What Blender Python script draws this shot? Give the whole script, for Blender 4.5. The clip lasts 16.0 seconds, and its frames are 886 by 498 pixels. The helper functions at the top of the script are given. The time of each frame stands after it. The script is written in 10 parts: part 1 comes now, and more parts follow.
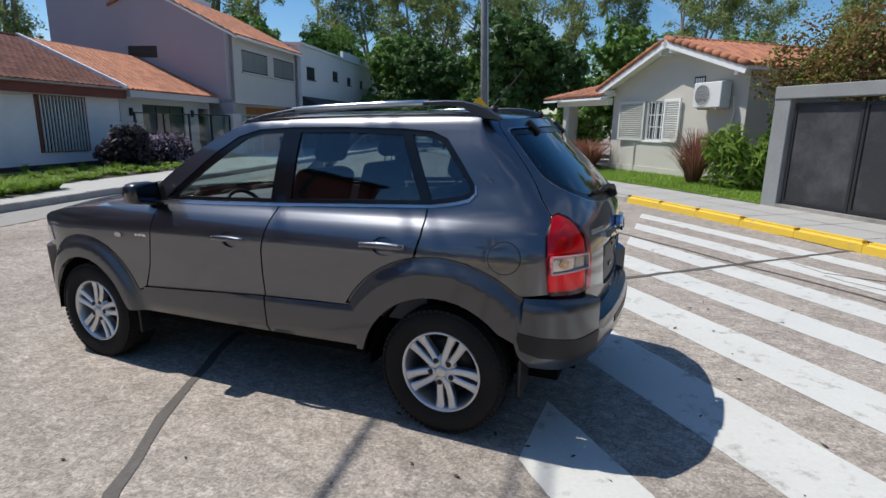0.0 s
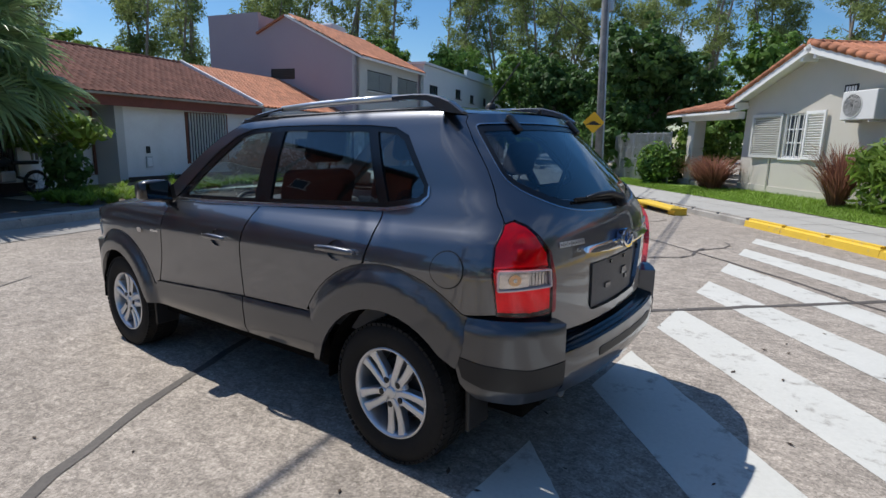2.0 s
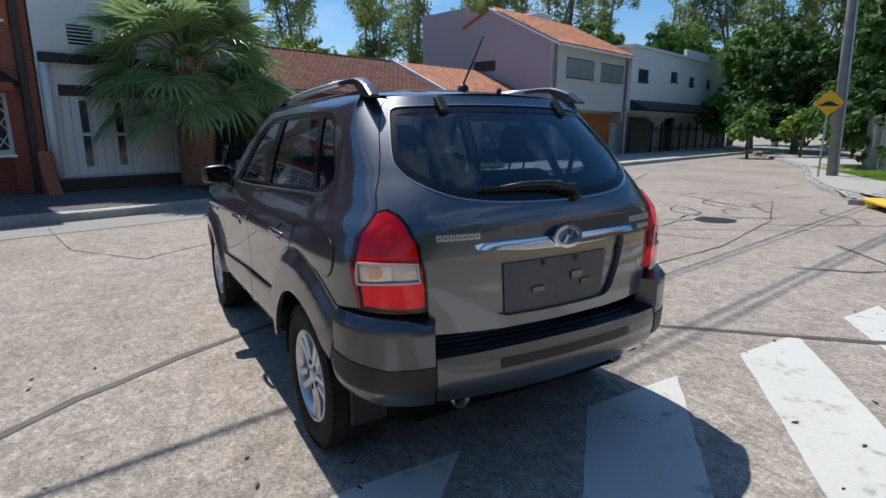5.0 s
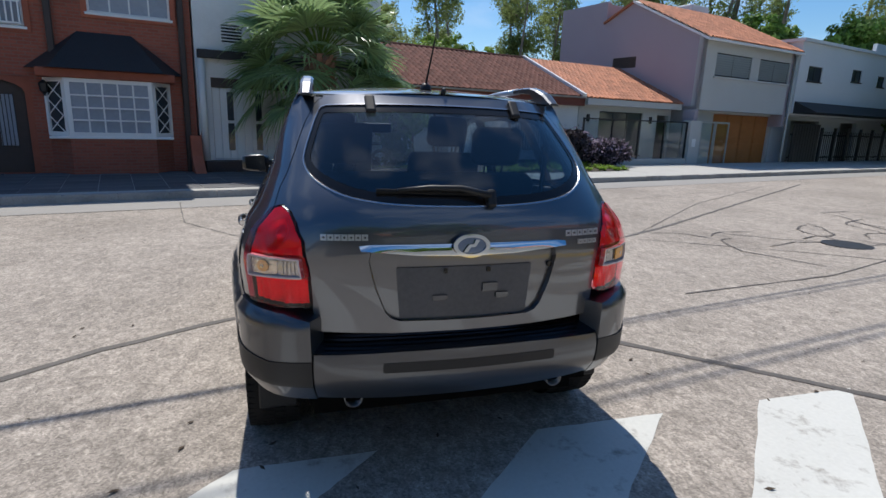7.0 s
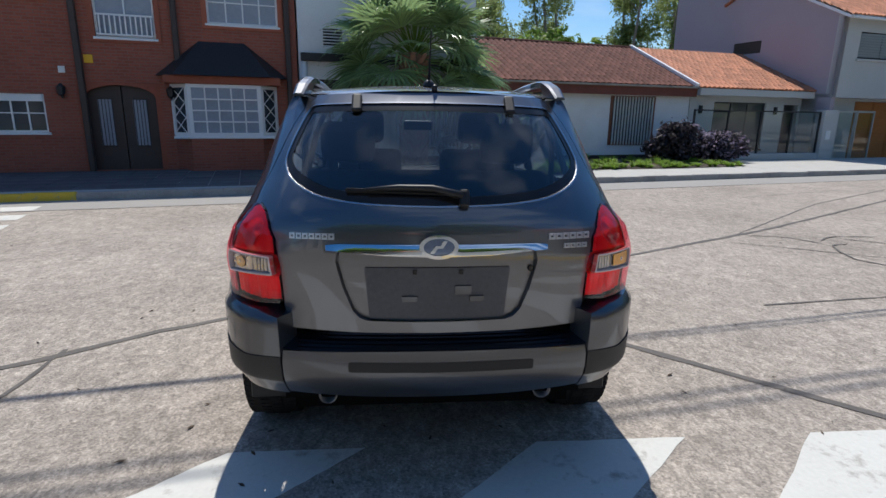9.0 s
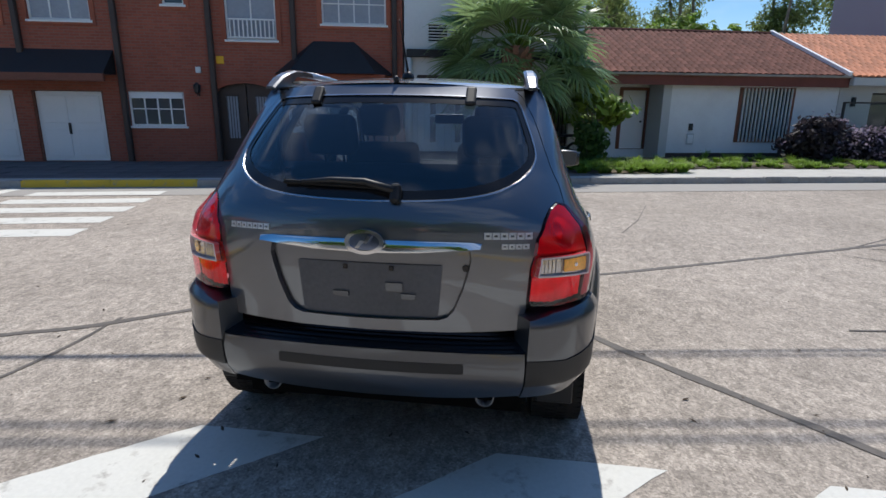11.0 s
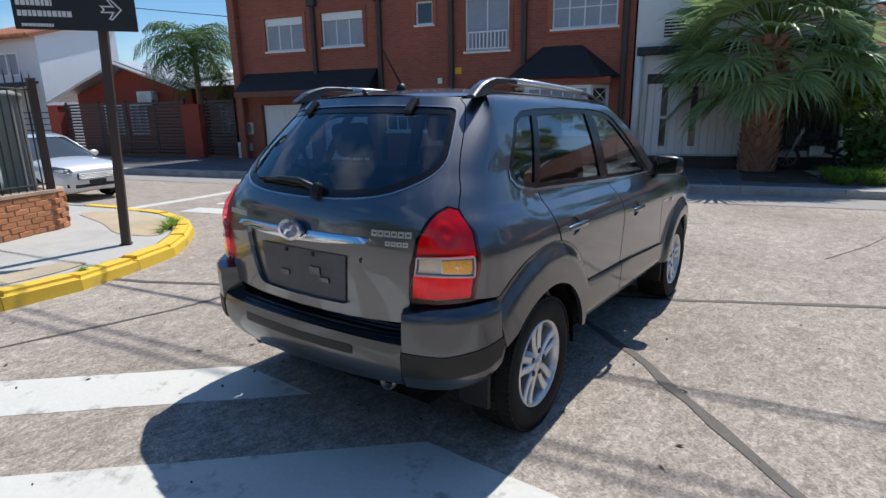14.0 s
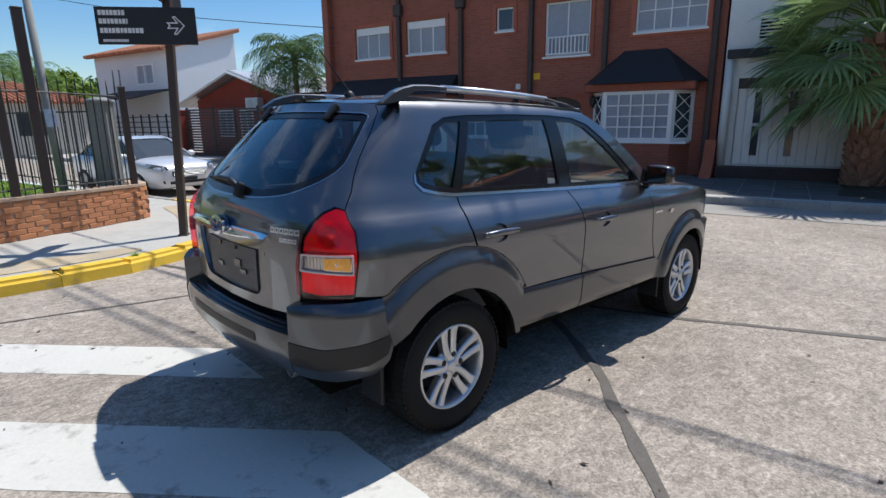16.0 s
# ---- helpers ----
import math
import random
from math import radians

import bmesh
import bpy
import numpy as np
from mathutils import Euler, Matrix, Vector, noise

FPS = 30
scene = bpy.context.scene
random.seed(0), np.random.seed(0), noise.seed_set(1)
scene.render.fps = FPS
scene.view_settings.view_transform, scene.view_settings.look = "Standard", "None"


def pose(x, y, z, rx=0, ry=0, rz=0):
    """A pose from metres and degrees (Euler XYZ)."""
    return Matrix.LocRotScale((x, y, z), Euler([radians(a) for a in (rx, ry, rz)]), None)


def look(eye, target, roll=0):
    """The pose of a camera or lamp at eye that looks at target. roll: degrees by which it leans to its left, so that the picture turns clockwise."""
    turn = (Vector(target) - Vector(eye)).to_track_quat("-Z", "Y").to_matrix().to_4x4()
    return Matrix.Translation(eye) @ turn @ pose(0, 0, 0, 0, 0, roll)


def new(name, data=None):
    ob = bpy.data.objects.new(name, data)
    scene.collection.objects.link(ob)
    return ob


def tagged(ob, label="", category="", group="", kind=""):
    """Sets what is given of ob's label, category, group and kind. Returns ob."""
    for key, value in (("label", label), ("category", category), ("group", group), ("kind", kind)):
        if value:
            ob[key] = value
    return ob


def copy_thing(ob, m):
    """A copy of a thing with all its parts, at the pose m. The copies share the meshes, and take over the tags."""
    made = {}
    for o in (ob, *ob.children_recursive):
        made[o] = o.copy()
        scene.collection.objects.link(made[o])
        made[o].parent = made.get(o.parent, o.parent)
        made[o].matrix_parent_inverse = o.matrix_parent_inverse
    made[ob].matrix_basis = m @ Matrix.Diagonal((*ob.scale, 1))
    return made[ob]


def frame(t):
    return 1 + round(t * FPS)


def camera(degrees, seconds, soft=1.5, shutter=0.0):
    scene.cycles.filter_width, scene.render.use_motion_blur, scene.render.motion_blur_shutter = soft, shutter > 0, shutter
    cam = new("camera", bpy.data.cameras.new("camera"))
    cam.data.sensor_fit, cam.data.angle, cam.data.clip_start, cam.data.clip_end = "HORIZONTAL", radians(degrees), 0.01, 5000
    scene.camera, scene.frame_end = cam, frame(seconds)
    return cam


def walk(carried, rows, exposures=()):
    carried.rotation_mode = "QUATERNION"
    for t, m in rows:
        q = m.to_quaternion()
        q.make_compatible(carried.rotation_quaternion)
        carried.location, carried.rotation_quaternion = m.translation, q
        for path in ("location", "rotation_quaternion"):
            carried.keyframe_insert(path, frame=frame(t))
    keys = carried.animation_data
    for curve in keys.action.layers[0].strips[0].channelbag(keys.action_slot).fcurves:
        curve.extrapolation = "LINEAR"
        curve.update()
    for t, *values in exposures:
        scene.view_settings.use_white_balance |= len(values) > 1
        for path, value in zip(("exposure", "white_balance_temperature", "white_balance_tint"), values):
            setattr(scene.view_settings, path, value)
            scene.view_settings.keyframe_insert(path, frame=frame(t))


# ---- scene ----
cam = camera(78.3, 16.0)
PATH = [
    (0, (-2.325, 3.241, 1.611), (-1.557, 1.449, 1.165), 1.01),
    (0.5, (-2.446, 3.1, 1.563), (-1.608, 1.339, 1.12), 0.88),
    (1, (-2.529, 2.904, 1.545), (-1.625, 1.171, 1.12), 1.05),
    (1.5, (-2.662, 2.762, 1.528), (-1.658, 1.081, 1.12), 1.1),
    (2, (-2.884, 2.605, 1.523), (-1.715, 1.031, 1.131), 1.21),
    (2.5, (-3.006, 2.427, 1.506), (-1.743, 0.923, 1.127), 1.05),
    (3, (-3.093, 2.242, 1.505), (-1.755, 0.802, 1.138), 1.49),
    (3.5, (-3.253, 2.077, 1.509), (-1.813, 0.742, 1.129), 1.11),
    (4, (-3.468, 1.933, 1.523), (-1.929, 0.72, 1.123), 0.91),
    (4.2, (-3.507, 1.865, 1.511), (-1.935, 0.697, 1.106), 0.77),
    (6.3, (-3.96, 0.983, 1.529), (-2.147, 0.279, 1.062), 1.29),
    (6.5, (-3.989, 0.9, 1.534), (-2.157, 0.246, 1.07), 1.85),
    (7, (-3.992, 0.679, 1.548), (-2.123, 0.135, 1.09), 1.96),
    (7.5, (-4.041, 0.439, 1.56), (-2.133, 0.074, 1.085), 1.01),
    (8, (-4.091, 0.279, 1.575), (-2.168, 0.019, 1.09), 1.52),
    (8.5, (-4.064, 0.208, 1.569), (-2.132, 0.015, 1.088), 1.46),
    (8.7, (-4.046, 0.193, 1.568), (-2.113, 0.013, 1.088), 1.25),
    (10.8, (-3.963, -0.487, 1.565), (-2.037, -0.295, 1.058), -0.06),
    (11, (-3.93, -0.56, 1.562), (-2.014, -0.286, 1.059), 0.57),
    (11.5, (-3.87, -0.745, 1.558), (-2.002, -0.248, 1.045), 0.08),
    (12, (-3.862, -1.021, 1.577), (-2.067, -0.314, 1.05), -0.81),
    (12.5, (-3.81, -1.228, 1.56), (-2.041, -0.462, 1.027), -0.46),
    (13, (-3.698, -1.422, 1.566), (-1.979, -0.548, 1.036), 0.45),
    (13.5, (-3.613, -1.643, 1.568), (-1.951, -0.658, 1.05), -0.74),
    (14, (-3.568, -1.936, 1.58), (-1.999, -0.797, 1.09), -0.97),
    (14.5, (-3.48, -2.112, 1.562), (-1.94, -0.931, 1.077), -0.9),
    (15, (-3.34, -2.267, 1.569), (-1.831, -1.045, 1.091), 0.87),
    (15.5, (-3.187, -2.431, 1.565), (-1.743, -1.13, 1.095), -0.5),
    (16, (-3.049, -2.653, 1.57), (-1.714, -1.239, 1.104), -0.69),
]
EXPOSURE, KELVIN, TINT = 0.14, 6390, 10.0
SKY_STRENGTH, SUN_STRENGTH = 0.112, 4.5
walk(cam, [(t, look(eye, target, roll)) for t, eye, target, roll in PATH], [(0.0, EXPOSURE - 0.08, KELVIN, TINT), (5.0, EXPOSURE - 0.04, KELVIN, TINT), (11.0, EXPOSURE + 0.02, KELVIN, TINT), (16.0, EXPOSURE + 0.09, KELVIN, TINT)])

from mathutils.geometry import delaunay_2d_cdt

# ---------- world, sun ----------
SUN_DIR = Vector((0.50, 0.015, 0.855)).normalized()
world = bpy.data.worlds.new("sky")
scene.world = world
world.use_nodes = True
wn, wl = world.node_tree.nodes, world.node_tree.links
wn.clear()
sky = wn.new("ShaderNodeTexSky")
sky.sky_type, sky.sun_disc = "NISHITA", False
sky.sun_elevation = math.asin(SUN_DIR.z)
sky.sun_rotation = math.atan2(SUN_DIR.x, SUN_DIR.y)
sky.air_density, sky.dust_density, sky.ozone_density = 1.0, 0.45, 3.2
bg = wn.new("ShaderNodeBackground")
bg.inputs["Strength"].default_value = SKY_STRENGTH
wout = wn.new("ShaderNodeOutputWorld")
# thin white clouds
wtc = wn.new("ShaderNodeTexCoord")
wmap = wn.new("ShaderNodeMapping")
wmap.inputs["Scale"].default_value = (1.0, 1.0, 2.6)
wnoise = wn.new("ShaderNodeTexNoise")
wnoise.inputs["Scale"].default_value, wnoise.inputs["Detail"].default_value = 2.2, 8.0
wramp = wn.new("ShaderNodeValToRGB")
wramp.color_ramp.elements[0].position, wramp.color_ramp.elements[1].position = 0.54, 0.86
wmix = wn.new("ShaderNodeMixRGB")
wmix.inputs[2].default_value = (7.0, 7.8, 9.0, 1)
wl.new(wtc.outputs["Generated"], wmap.inputs["Vector"])
wl.new(wmap.outputs["Vector"], wnoise.inputs["Vector"])
wl.new(wnoise.outputs[0], wramp.inputs[0])
wl.new(wramp.outputs[0], wmix.inputs[0])
whs = wn.new("ShaderNodeHueSaturation")      # a deep blue southern summer sky
whs.inputs["Saturation"].default_value = 1.3
wl.new(sky.outputs[0], whs.inputs["Color"])
wl.new(whs.outputs[0], wmix.inputs[1])
wl.new(wmix.outputs[0], bg.inputs[0])
wl.new(bg.outputs[0], wout.inputs[0])

sun = new("sun", bpy.data.lights.new("sun", "SUN"))
sun.data.energy, sun.data.angle, sun.data.color = SUN_STRENGTH, radians(0.53), (1.0, 0.955, 0.885)
sun.matrix_world = look(SUN_DIR * 60, (0, 0, 0))

# ---------- small tools ----------
def part(name, bm, material, parent=None, label="", smooth=False, m=None):
    """Links a bmesh as one mesh object, under a thing or a part."""
    me = bpy.data.meshes.new(name)
    if m is not None:
        bmesh.ops.transform(bm, matrix=m, verts=bm.verts)
    bm.normal_update()
    bm.to_mesh(me)
    bm.free()
    if smooth:
        for p in me.polygons:
            p.use_smooth = True
    for mm in (material if isinstance(material, (list, tuple)) else [material]):
        me.materials.append(mm)
    ob = new(name, me)
    if parent is not None:
        ob.parent = parent
    if label:
        ob["label"] = label
    return ob


def same_mesh(name, ob, m, parent=None):
    """Another object on the mesh of ob."""
    o = new(name, ob.data)
    o.matrix_local = m
    if parent is not None:
        o.parent = parent
    return o


def root(name, m=None, label="", category="", group="", kind=""):
    ob = new(name)
    ob.empty_display_size = 0.2
    if m is not None:
        ob.matrix_local = m
    return tagged(ob, label, category, group, kind)


def box(bm, x0, x1, y0, y1, z0, z1, m=None, bevel=0.0, seg=1):
    v = [bm.verts.new((x, y, z)) for z in (z0, z1) for y in (y0, y1) for x in (x0, x1)]
    fs = [bm.faces.new([v[i] for i in q]) for q in ((0, 2, 3, 1), (4, 5, 7, 6), (0, 1, 5, 4), (2, 6, 7, 3), (0, 4, 6, 2), (1, 3, 7, 5))]
    if m is not None:
        bmesh.ops.transform(bm, matrix=m, verts=v)
    if bevel:
        es = {e for f in fs for e in f.edges}
        bmesh.ops.bevel(bm, geom=list(es), offset=bevel, segments=seg, affect="EDGES", profile=0.5)
    return fs


def newbox(x0, x1, y0, y1, z0, z1, bevel=0.0, seg=1, m=None):
    bm = bmesh.new()
    box(bm, x0, x1, y0, y1, z0, z1, m, bevel, seg)
    return bm


def ring(bm, c, ax, r, n, ref=None):
    ax = Vector(ax).normalized()
    ref = Vector(ref) if ref else (Vector((0, 0, 1)) if abs(ax.z) < 0.9 else Vector((1, 0, 0)))
    a = ax.cross(ref).normalized()
    b = ax.cross(a)
    return [bm.verts.new(Vector(c) + r * (math.cos(2 * math.pi * i / n) * a + math.sin(2 * math.pi * i / n) * b)) for i in range(n)]


def bridge(bm, r0, r1):
    n = len(r0)
    for i in range(n):
        bm.faces.new((r0[i], r0[(i + 1) % n], r1[(i + 1) % n], r1[i]))


def tube(bm, pts, radii, n=8, caps=True, ref=None):
    """A round bar through the points, with a radius at each."""
    pts = [Vector(p) for p in pts]
    if not isinstance(radii, (list, tuple)):
        radii = [radii] * len(pts)
    rings = []
    for i, p in enumerate(pts):
        d = pts[min(i + 1, len(pts) - 1)] - pts[max(i - 1, 0)]
        rings.append(ring(bm, p, d, radii[i], n, ref))
    for a, b in zip(rings, rings[1:]):
        bridge(bm, a, b)
    if caps:
        bm.faces.new(rings[0][::-1])
        bm.faces.new(rings[-1])


def lathe(bm, prof, n=32, axis="y", c=(0, 0, 0), close=False):
    """Turns the profile (radius, along) about an axis through c."""
    rs = []
    c = Vector(c)
    for r, h in prof:
        row = []
        for i in range(n):
            a = 2 * math.pi * i / n
            x, y = r * math.cos(a), r * math.sin(a)
            row.append(bm.verts.new(c + (Vector((x, h, y)) if axis == "y" else Vector((x, y, h)) if axis == "z" else Vector((h, x, y)))))
        rs.append(row)
    for a, b in zip(rs, rs[1:]):
        bridge(bm, a, b)
    if close:
        bridge(bm, rs[-1], rs[0])
    return rs


def inside(p, poly):
    x, y = p
    c = False
    j = len(poly) - 1
    for i in range(len(poly)):
        xi, yi = poly[i]
        xj, yj = poly[j]
        if (yi > y) != (yj > y) and x < (xj - xi) * (y - yi) / (yj - yi) + xi:
            c = not c
        j = i
    return c


def dense(poly, step, closed=True):
    out = []
    n = len(poly)
    for i in range(n if closed else n - 1):
        a, b = Vector(poly[i]), Vector(poly[(i + 1) % n])
        k = max(1, int(math.ceil((b - a).length / step)))
        out += [tuple(a + (b - a) * j / k) for j in range(k)]
    if not closed:
        out.append(tuple(poly[-1]))
    return out


def rounded(poly, r, n=4):
    """A closed outline with its corners rounded; r: one radius, or one a corner."""
    out = []
    m = len(poly)
    for i in range(m):
        p, a, b = Vector(poly[i]), Vector(poly[i - 1]), Vector(poly[(i + 1) % m])
        rr = r[i] if isinstance(r, (list, tuple)) else r
        rr = min(rr, (a - p).length * 0.48, (b - p).length * 0.48)
        if rr < 1e-4:
            out.append(tuple(p))
            continue
        s, e = p + (a - p).normalized() * rr, p + (b - p).normalized() * rr
        for k in range(n + 1):
            t = k / n
            out.append(tuple((1 - t) ** 2 * s + 2 * t * (1 - t) * p + t * t * e))
    return out


def shrink(poly, d):
    """The outline moved inwards by d (counter-clockwise or clockwise)."""
    area = sum(poly[i - 1][0] * poly[i][1] - poly[i][0] * poly[i - 1][1] for i in range(len(poly)))
    sg = 1 if area > 0 else -1
    out = []
    n = len(poly)
    for i in range(n):
        a, p, b = Vector(poly[i - 1]), Vector(poly[i]), Vector(poly[(i + 1) % n])
        u, w = (p - a), (b - p)
        if u.length < 1e-6 or w.length < 1e-6:
            out.append(tuple(p))
            continue
        nu, nw = Vector((-u.y, u.x)).normalized() * sg, Vector((-w.y, w.x)).normalized() * sg
        k = nu + nw
        k = k / max(0.35, k.length_squared / 2)
        out.append(tuple(p + k * d))
    return out


def sheet(outer, holes, step, fn, thick=0.0, inward=None, edge_step=None, keep=False):
    """A surface over a flat outline with holes: fn(a, b) gives the place in space. thick: folds the edges back along inward(a, b)."""
    es = edge_step or step
    loops = [dense(outer, es)] + [dense(h, es) for h in holes]
    pts, edges = [], []
    for lp in loops:
        k = len(pts)
        pts += [Vector(p[:2]) for p in lp]
        edges += [(k + i, k + (i + 1) % len(lp)) for i in range(len(lp))]
    xs, ys = [p[0] for p in loops[0]], [p[1] for p in loops[0]]
    bnd = np.array([p[:2] for p in pts])
    x = min(xs) + step / 2
    while x < max(xs):
        y = min(ys) + step / 2
        while y < max(ys):
            if inside((x, y), loops[0]) and not any(inside((x, y), h) for h in loops[1:]):
                if np.min((bnd[:, 0] - x) ** 2 + (bnd[:, 1] - y) ** 2) > (0.45 * step) ** 2:
                    pts.append(Vector((x, y)))
            y += step
        x += step
    vo, _, fo, *_ = delaunay_2d_cdt(pts, edges, [], 0, 1e-6)
    bm = bmesh.new()
    lay = bm.verts.layers.float_vector.new("ab") if keep else None
    vs = []
    for v in vo:
        vs.append(bm.verts.new(fn(v.x, v.y)))
        if keep:
            vs[-1][lay] = (v.x, v.y, 1.0)
    for f in fo:
        c = (sum(vo[i].x for i in f) / 3, sum(vo[i].y for i in f) / 3)
        if inside(c, loops[0]) and not any(inside(c, h) for h in loops[1:]):
            try:
                bm.faces.new([vs[i] for i in f])
            except ValueError:
                pass
    loose = [v for v in bm.verts if not v.link_faces]
    bmesh.ops.delete(bm, geom=loose, context="VERTS")
    if thick:
        be = [e for e in bm.edges if len(e.link_faces) == 1]
        for e in be:
            e.smooth = False
        ext = bmesh.ops.extrude_edge_only(bm, edges=be)
        for v in (g for g in ext["geom"] if isinstance(g, bmesh.types.BMVert)):
            v.co += inward(v.co) * thick
            if keep:
                v[lay] = (0.0, 0.0, 0.0)
    return bm


def slab(outer, holes, fn, d):
    """A flat plate with holes, d thick: fn(a, b, depth)."""
    loops = [outer] + list(holes)
    pts, edges = [], []
    for lp in loops:
        k = len(pts)
        pts += [Vector(p) for p in lp]
        edges += [(k + i, k + (i + 1) % len(lp)) for i in range(len(lp))]
    vo, _, fo, *_ = delaunay_2d_cdt(pts, edges, [], 0, 1e-6)
    bm = bmesh.new()
    A = [bm.verts.new(fn(v.x, v.y, 0)) for v in vo]
    B = [bm.verts.new(fn(v.x, v.y, d)) for v in vo]
    for f in fo:
        c = (sum(vo[i].x for i in f) / 3, sum(vo[i].y for i in f) / 3)
        if inside(c, outer) and not any(inside(c, h) for h in holes):
            bm.faces.new([A[i] for i in f])
            bm.faces.new([B[i] for i in f][::-1])
    for e in [e for e in bm.edges if len(e.link_faces) == 1 and e.verts[0] in set(A)]:
        a, b = e.verts
        bm.faces.new((b, a, B[A.index(a)], B[A.index(b)]))
    bmesh.ops.recalc_face_normals(bm, faces=bm.faces)
    return bm


def rect(a0, a1, b0, b1):
    return [(a0, b0), (a1, b0), (a1, b1), (a0, b1)]


def ground_z(x, y):
    """Height of the roadway: it falls gently towards the far gutter."""
    s = 0.028 * x
    k = 0.10 if s > 0 else 0.06
    return -k * math.tanh(s / k)


# the street along the far row of houses (u along it, v away from the road) and the street by the garden house
MA = Matrix(((0.255, 0.967, 0, 0), (-0.967, 0.255, 0, 0), (0, 0, 1, 0), (0, 0, 0, 1)))
MB = Matrix(((-0.655, -0.755, 0, 0), (0.755, -0.655, 0, 0), (0, 0, 1, 0), (0, 0, 0, 1)))


def wa(u, v, z=0):
    return MA @ Vector((u, v, z))


def wb(u, v, z=0):
    return MB @ Vector((u, v, z))

# ---------- materials ----------
def mat(name, color, rough=0.6, metal=0.0, var=0.12, scale=3.0, fine=60.0, bump=0.15, bump_dist=0.004, spec=0.5, coat=0.0, coat_rough=0.05,
        random_ob=0.0, island=0.0, stain=None, stain_scale=0.6, stain_amount=0.0, trans=0.0, ior=1.45, sheen=0.0):
    """A surface with colour variation at two sizes, fine relief and, where asked, stains of another colour."""
    m = bpy.data.materials.new(name)
    m.use_nodes = True
    n, l = m.node_tree.nodes, m.node_tree.links
    b = n["Principled BSDF"]
    b.inputs["Roughness"].default_value, b.inputs["Metallic"].default_value = rough, metal
    b.inputs["Specular IOR Level"].default_value = spec
    b.inputs["Coat Weight"].default_value, b.inputs["Coat Roughness"].default_value = coat, coat_rough
    b.inputs["Transmission Weight"].default_value, b.inputs["IOR"].default_value = trans, ior
    tc = n.new("ShaderNodeTexCoord")
    n1, n2 = n.new("ShaderNodeTexNoise"), n.new("ShaderNodeTexNoise")
    for q, sc in ((n1, scale), (n2, fine)):
        q.inputs["Scale"].default_value, q.inputs["Detail"].default_value = sc, 5.0
        l.new(tc.outputs["Object"], q.inputs["Vector"])
    add = n.new("ShaderNodeMath")
    add.operation = "ADD"
    l.new(n1.outputs[0], add.inputs[0])
    l.new(n2.outputs[0], add.inputs[1])
    mr = n.new("ShaderNodeMapRange")
    mr.inputs[1].default_value, mr.inputs[2].default_value = 0.6, 1.4
    mr.inputs[3].default_value, mr.inputs[4].default_value = 1 - var, 1 + var
    l.new(add.outputs[0], mr.inputs[0])
    val = mr.outputs[0]
    if random_ob or island:
        src = n.new("ShaderNodeObjectInfo").outputs["Random"] if random_ob else n.new("ShaderNodeNewGeometry").outputs["Random Per Island"]
        r2 = n.new("ShaderNodeMapRange")
        a = random_ob or island
        r2.inputs[3].default_value, r2.inputs[4].default_value = 1 - a, 1 + a
        l.new(src, r2.inputs[0])
        mu = n.new("ShaderNodeMath")
        mu.operation = "MULTIPLY"
        l.new(val, mu.inputs[0])
        l.new(r2.outputs[0], mu.inputs[1])
        val = mu.outputs[0]
    col = n.new("ShaderNodeRGB")
    col.outputs[0].default_value = (*color, 1)
    base = col.outputs[0]
    if stain is not None:
        n3 = n.new("ShaderNodeTexNoise")
        n3.inputs["Scale"].default_value, n3.inputs["Detail"].default_value = stain_scale, 9.0
        n3.inputs["Roughness"].default_value = 0.68
        l.new(tc.outputs["Object"], n3.inputs["Vector"])
        rp = n.new("ShaderNodeMapRange")
        rp.inputs[1].default_value, rp.inputs[2].default_value, rp.inputs[4].default_value = 0.47, 0.72, stain_amount
        l.new(n3.outputs[0], rp.inputs[0])
        mx = n.new("ShaderNodeMixRGB")
        mx.inputs[2].default_value = (*stain, 1)
        l.new(rp.outputs[0], mx.inputs[0])
        l.new(base, mx.inputs[1])
        base = mx.outputs[0]
    vm = n.new("ShaderNodeVectorMath")
    vm.operation = "SCALE"
    l.new(base, vm.inputs[0])
    l.new(val, vm.inputs["Scale"])
    l.new(vm.outputs[0], b.inputs["Base Color"])
    if bump:
        bp = n.new("ShaderNodeBump")
        bp.inputs["Strength"].default_value, bp.inputs["Distance"].default_value = bump, bump_dist
        l.new(n2.outputs[0], bp.inputs["Height"])
        l.new(bp.outputs[0], b.inputs["Normal"])
    return m


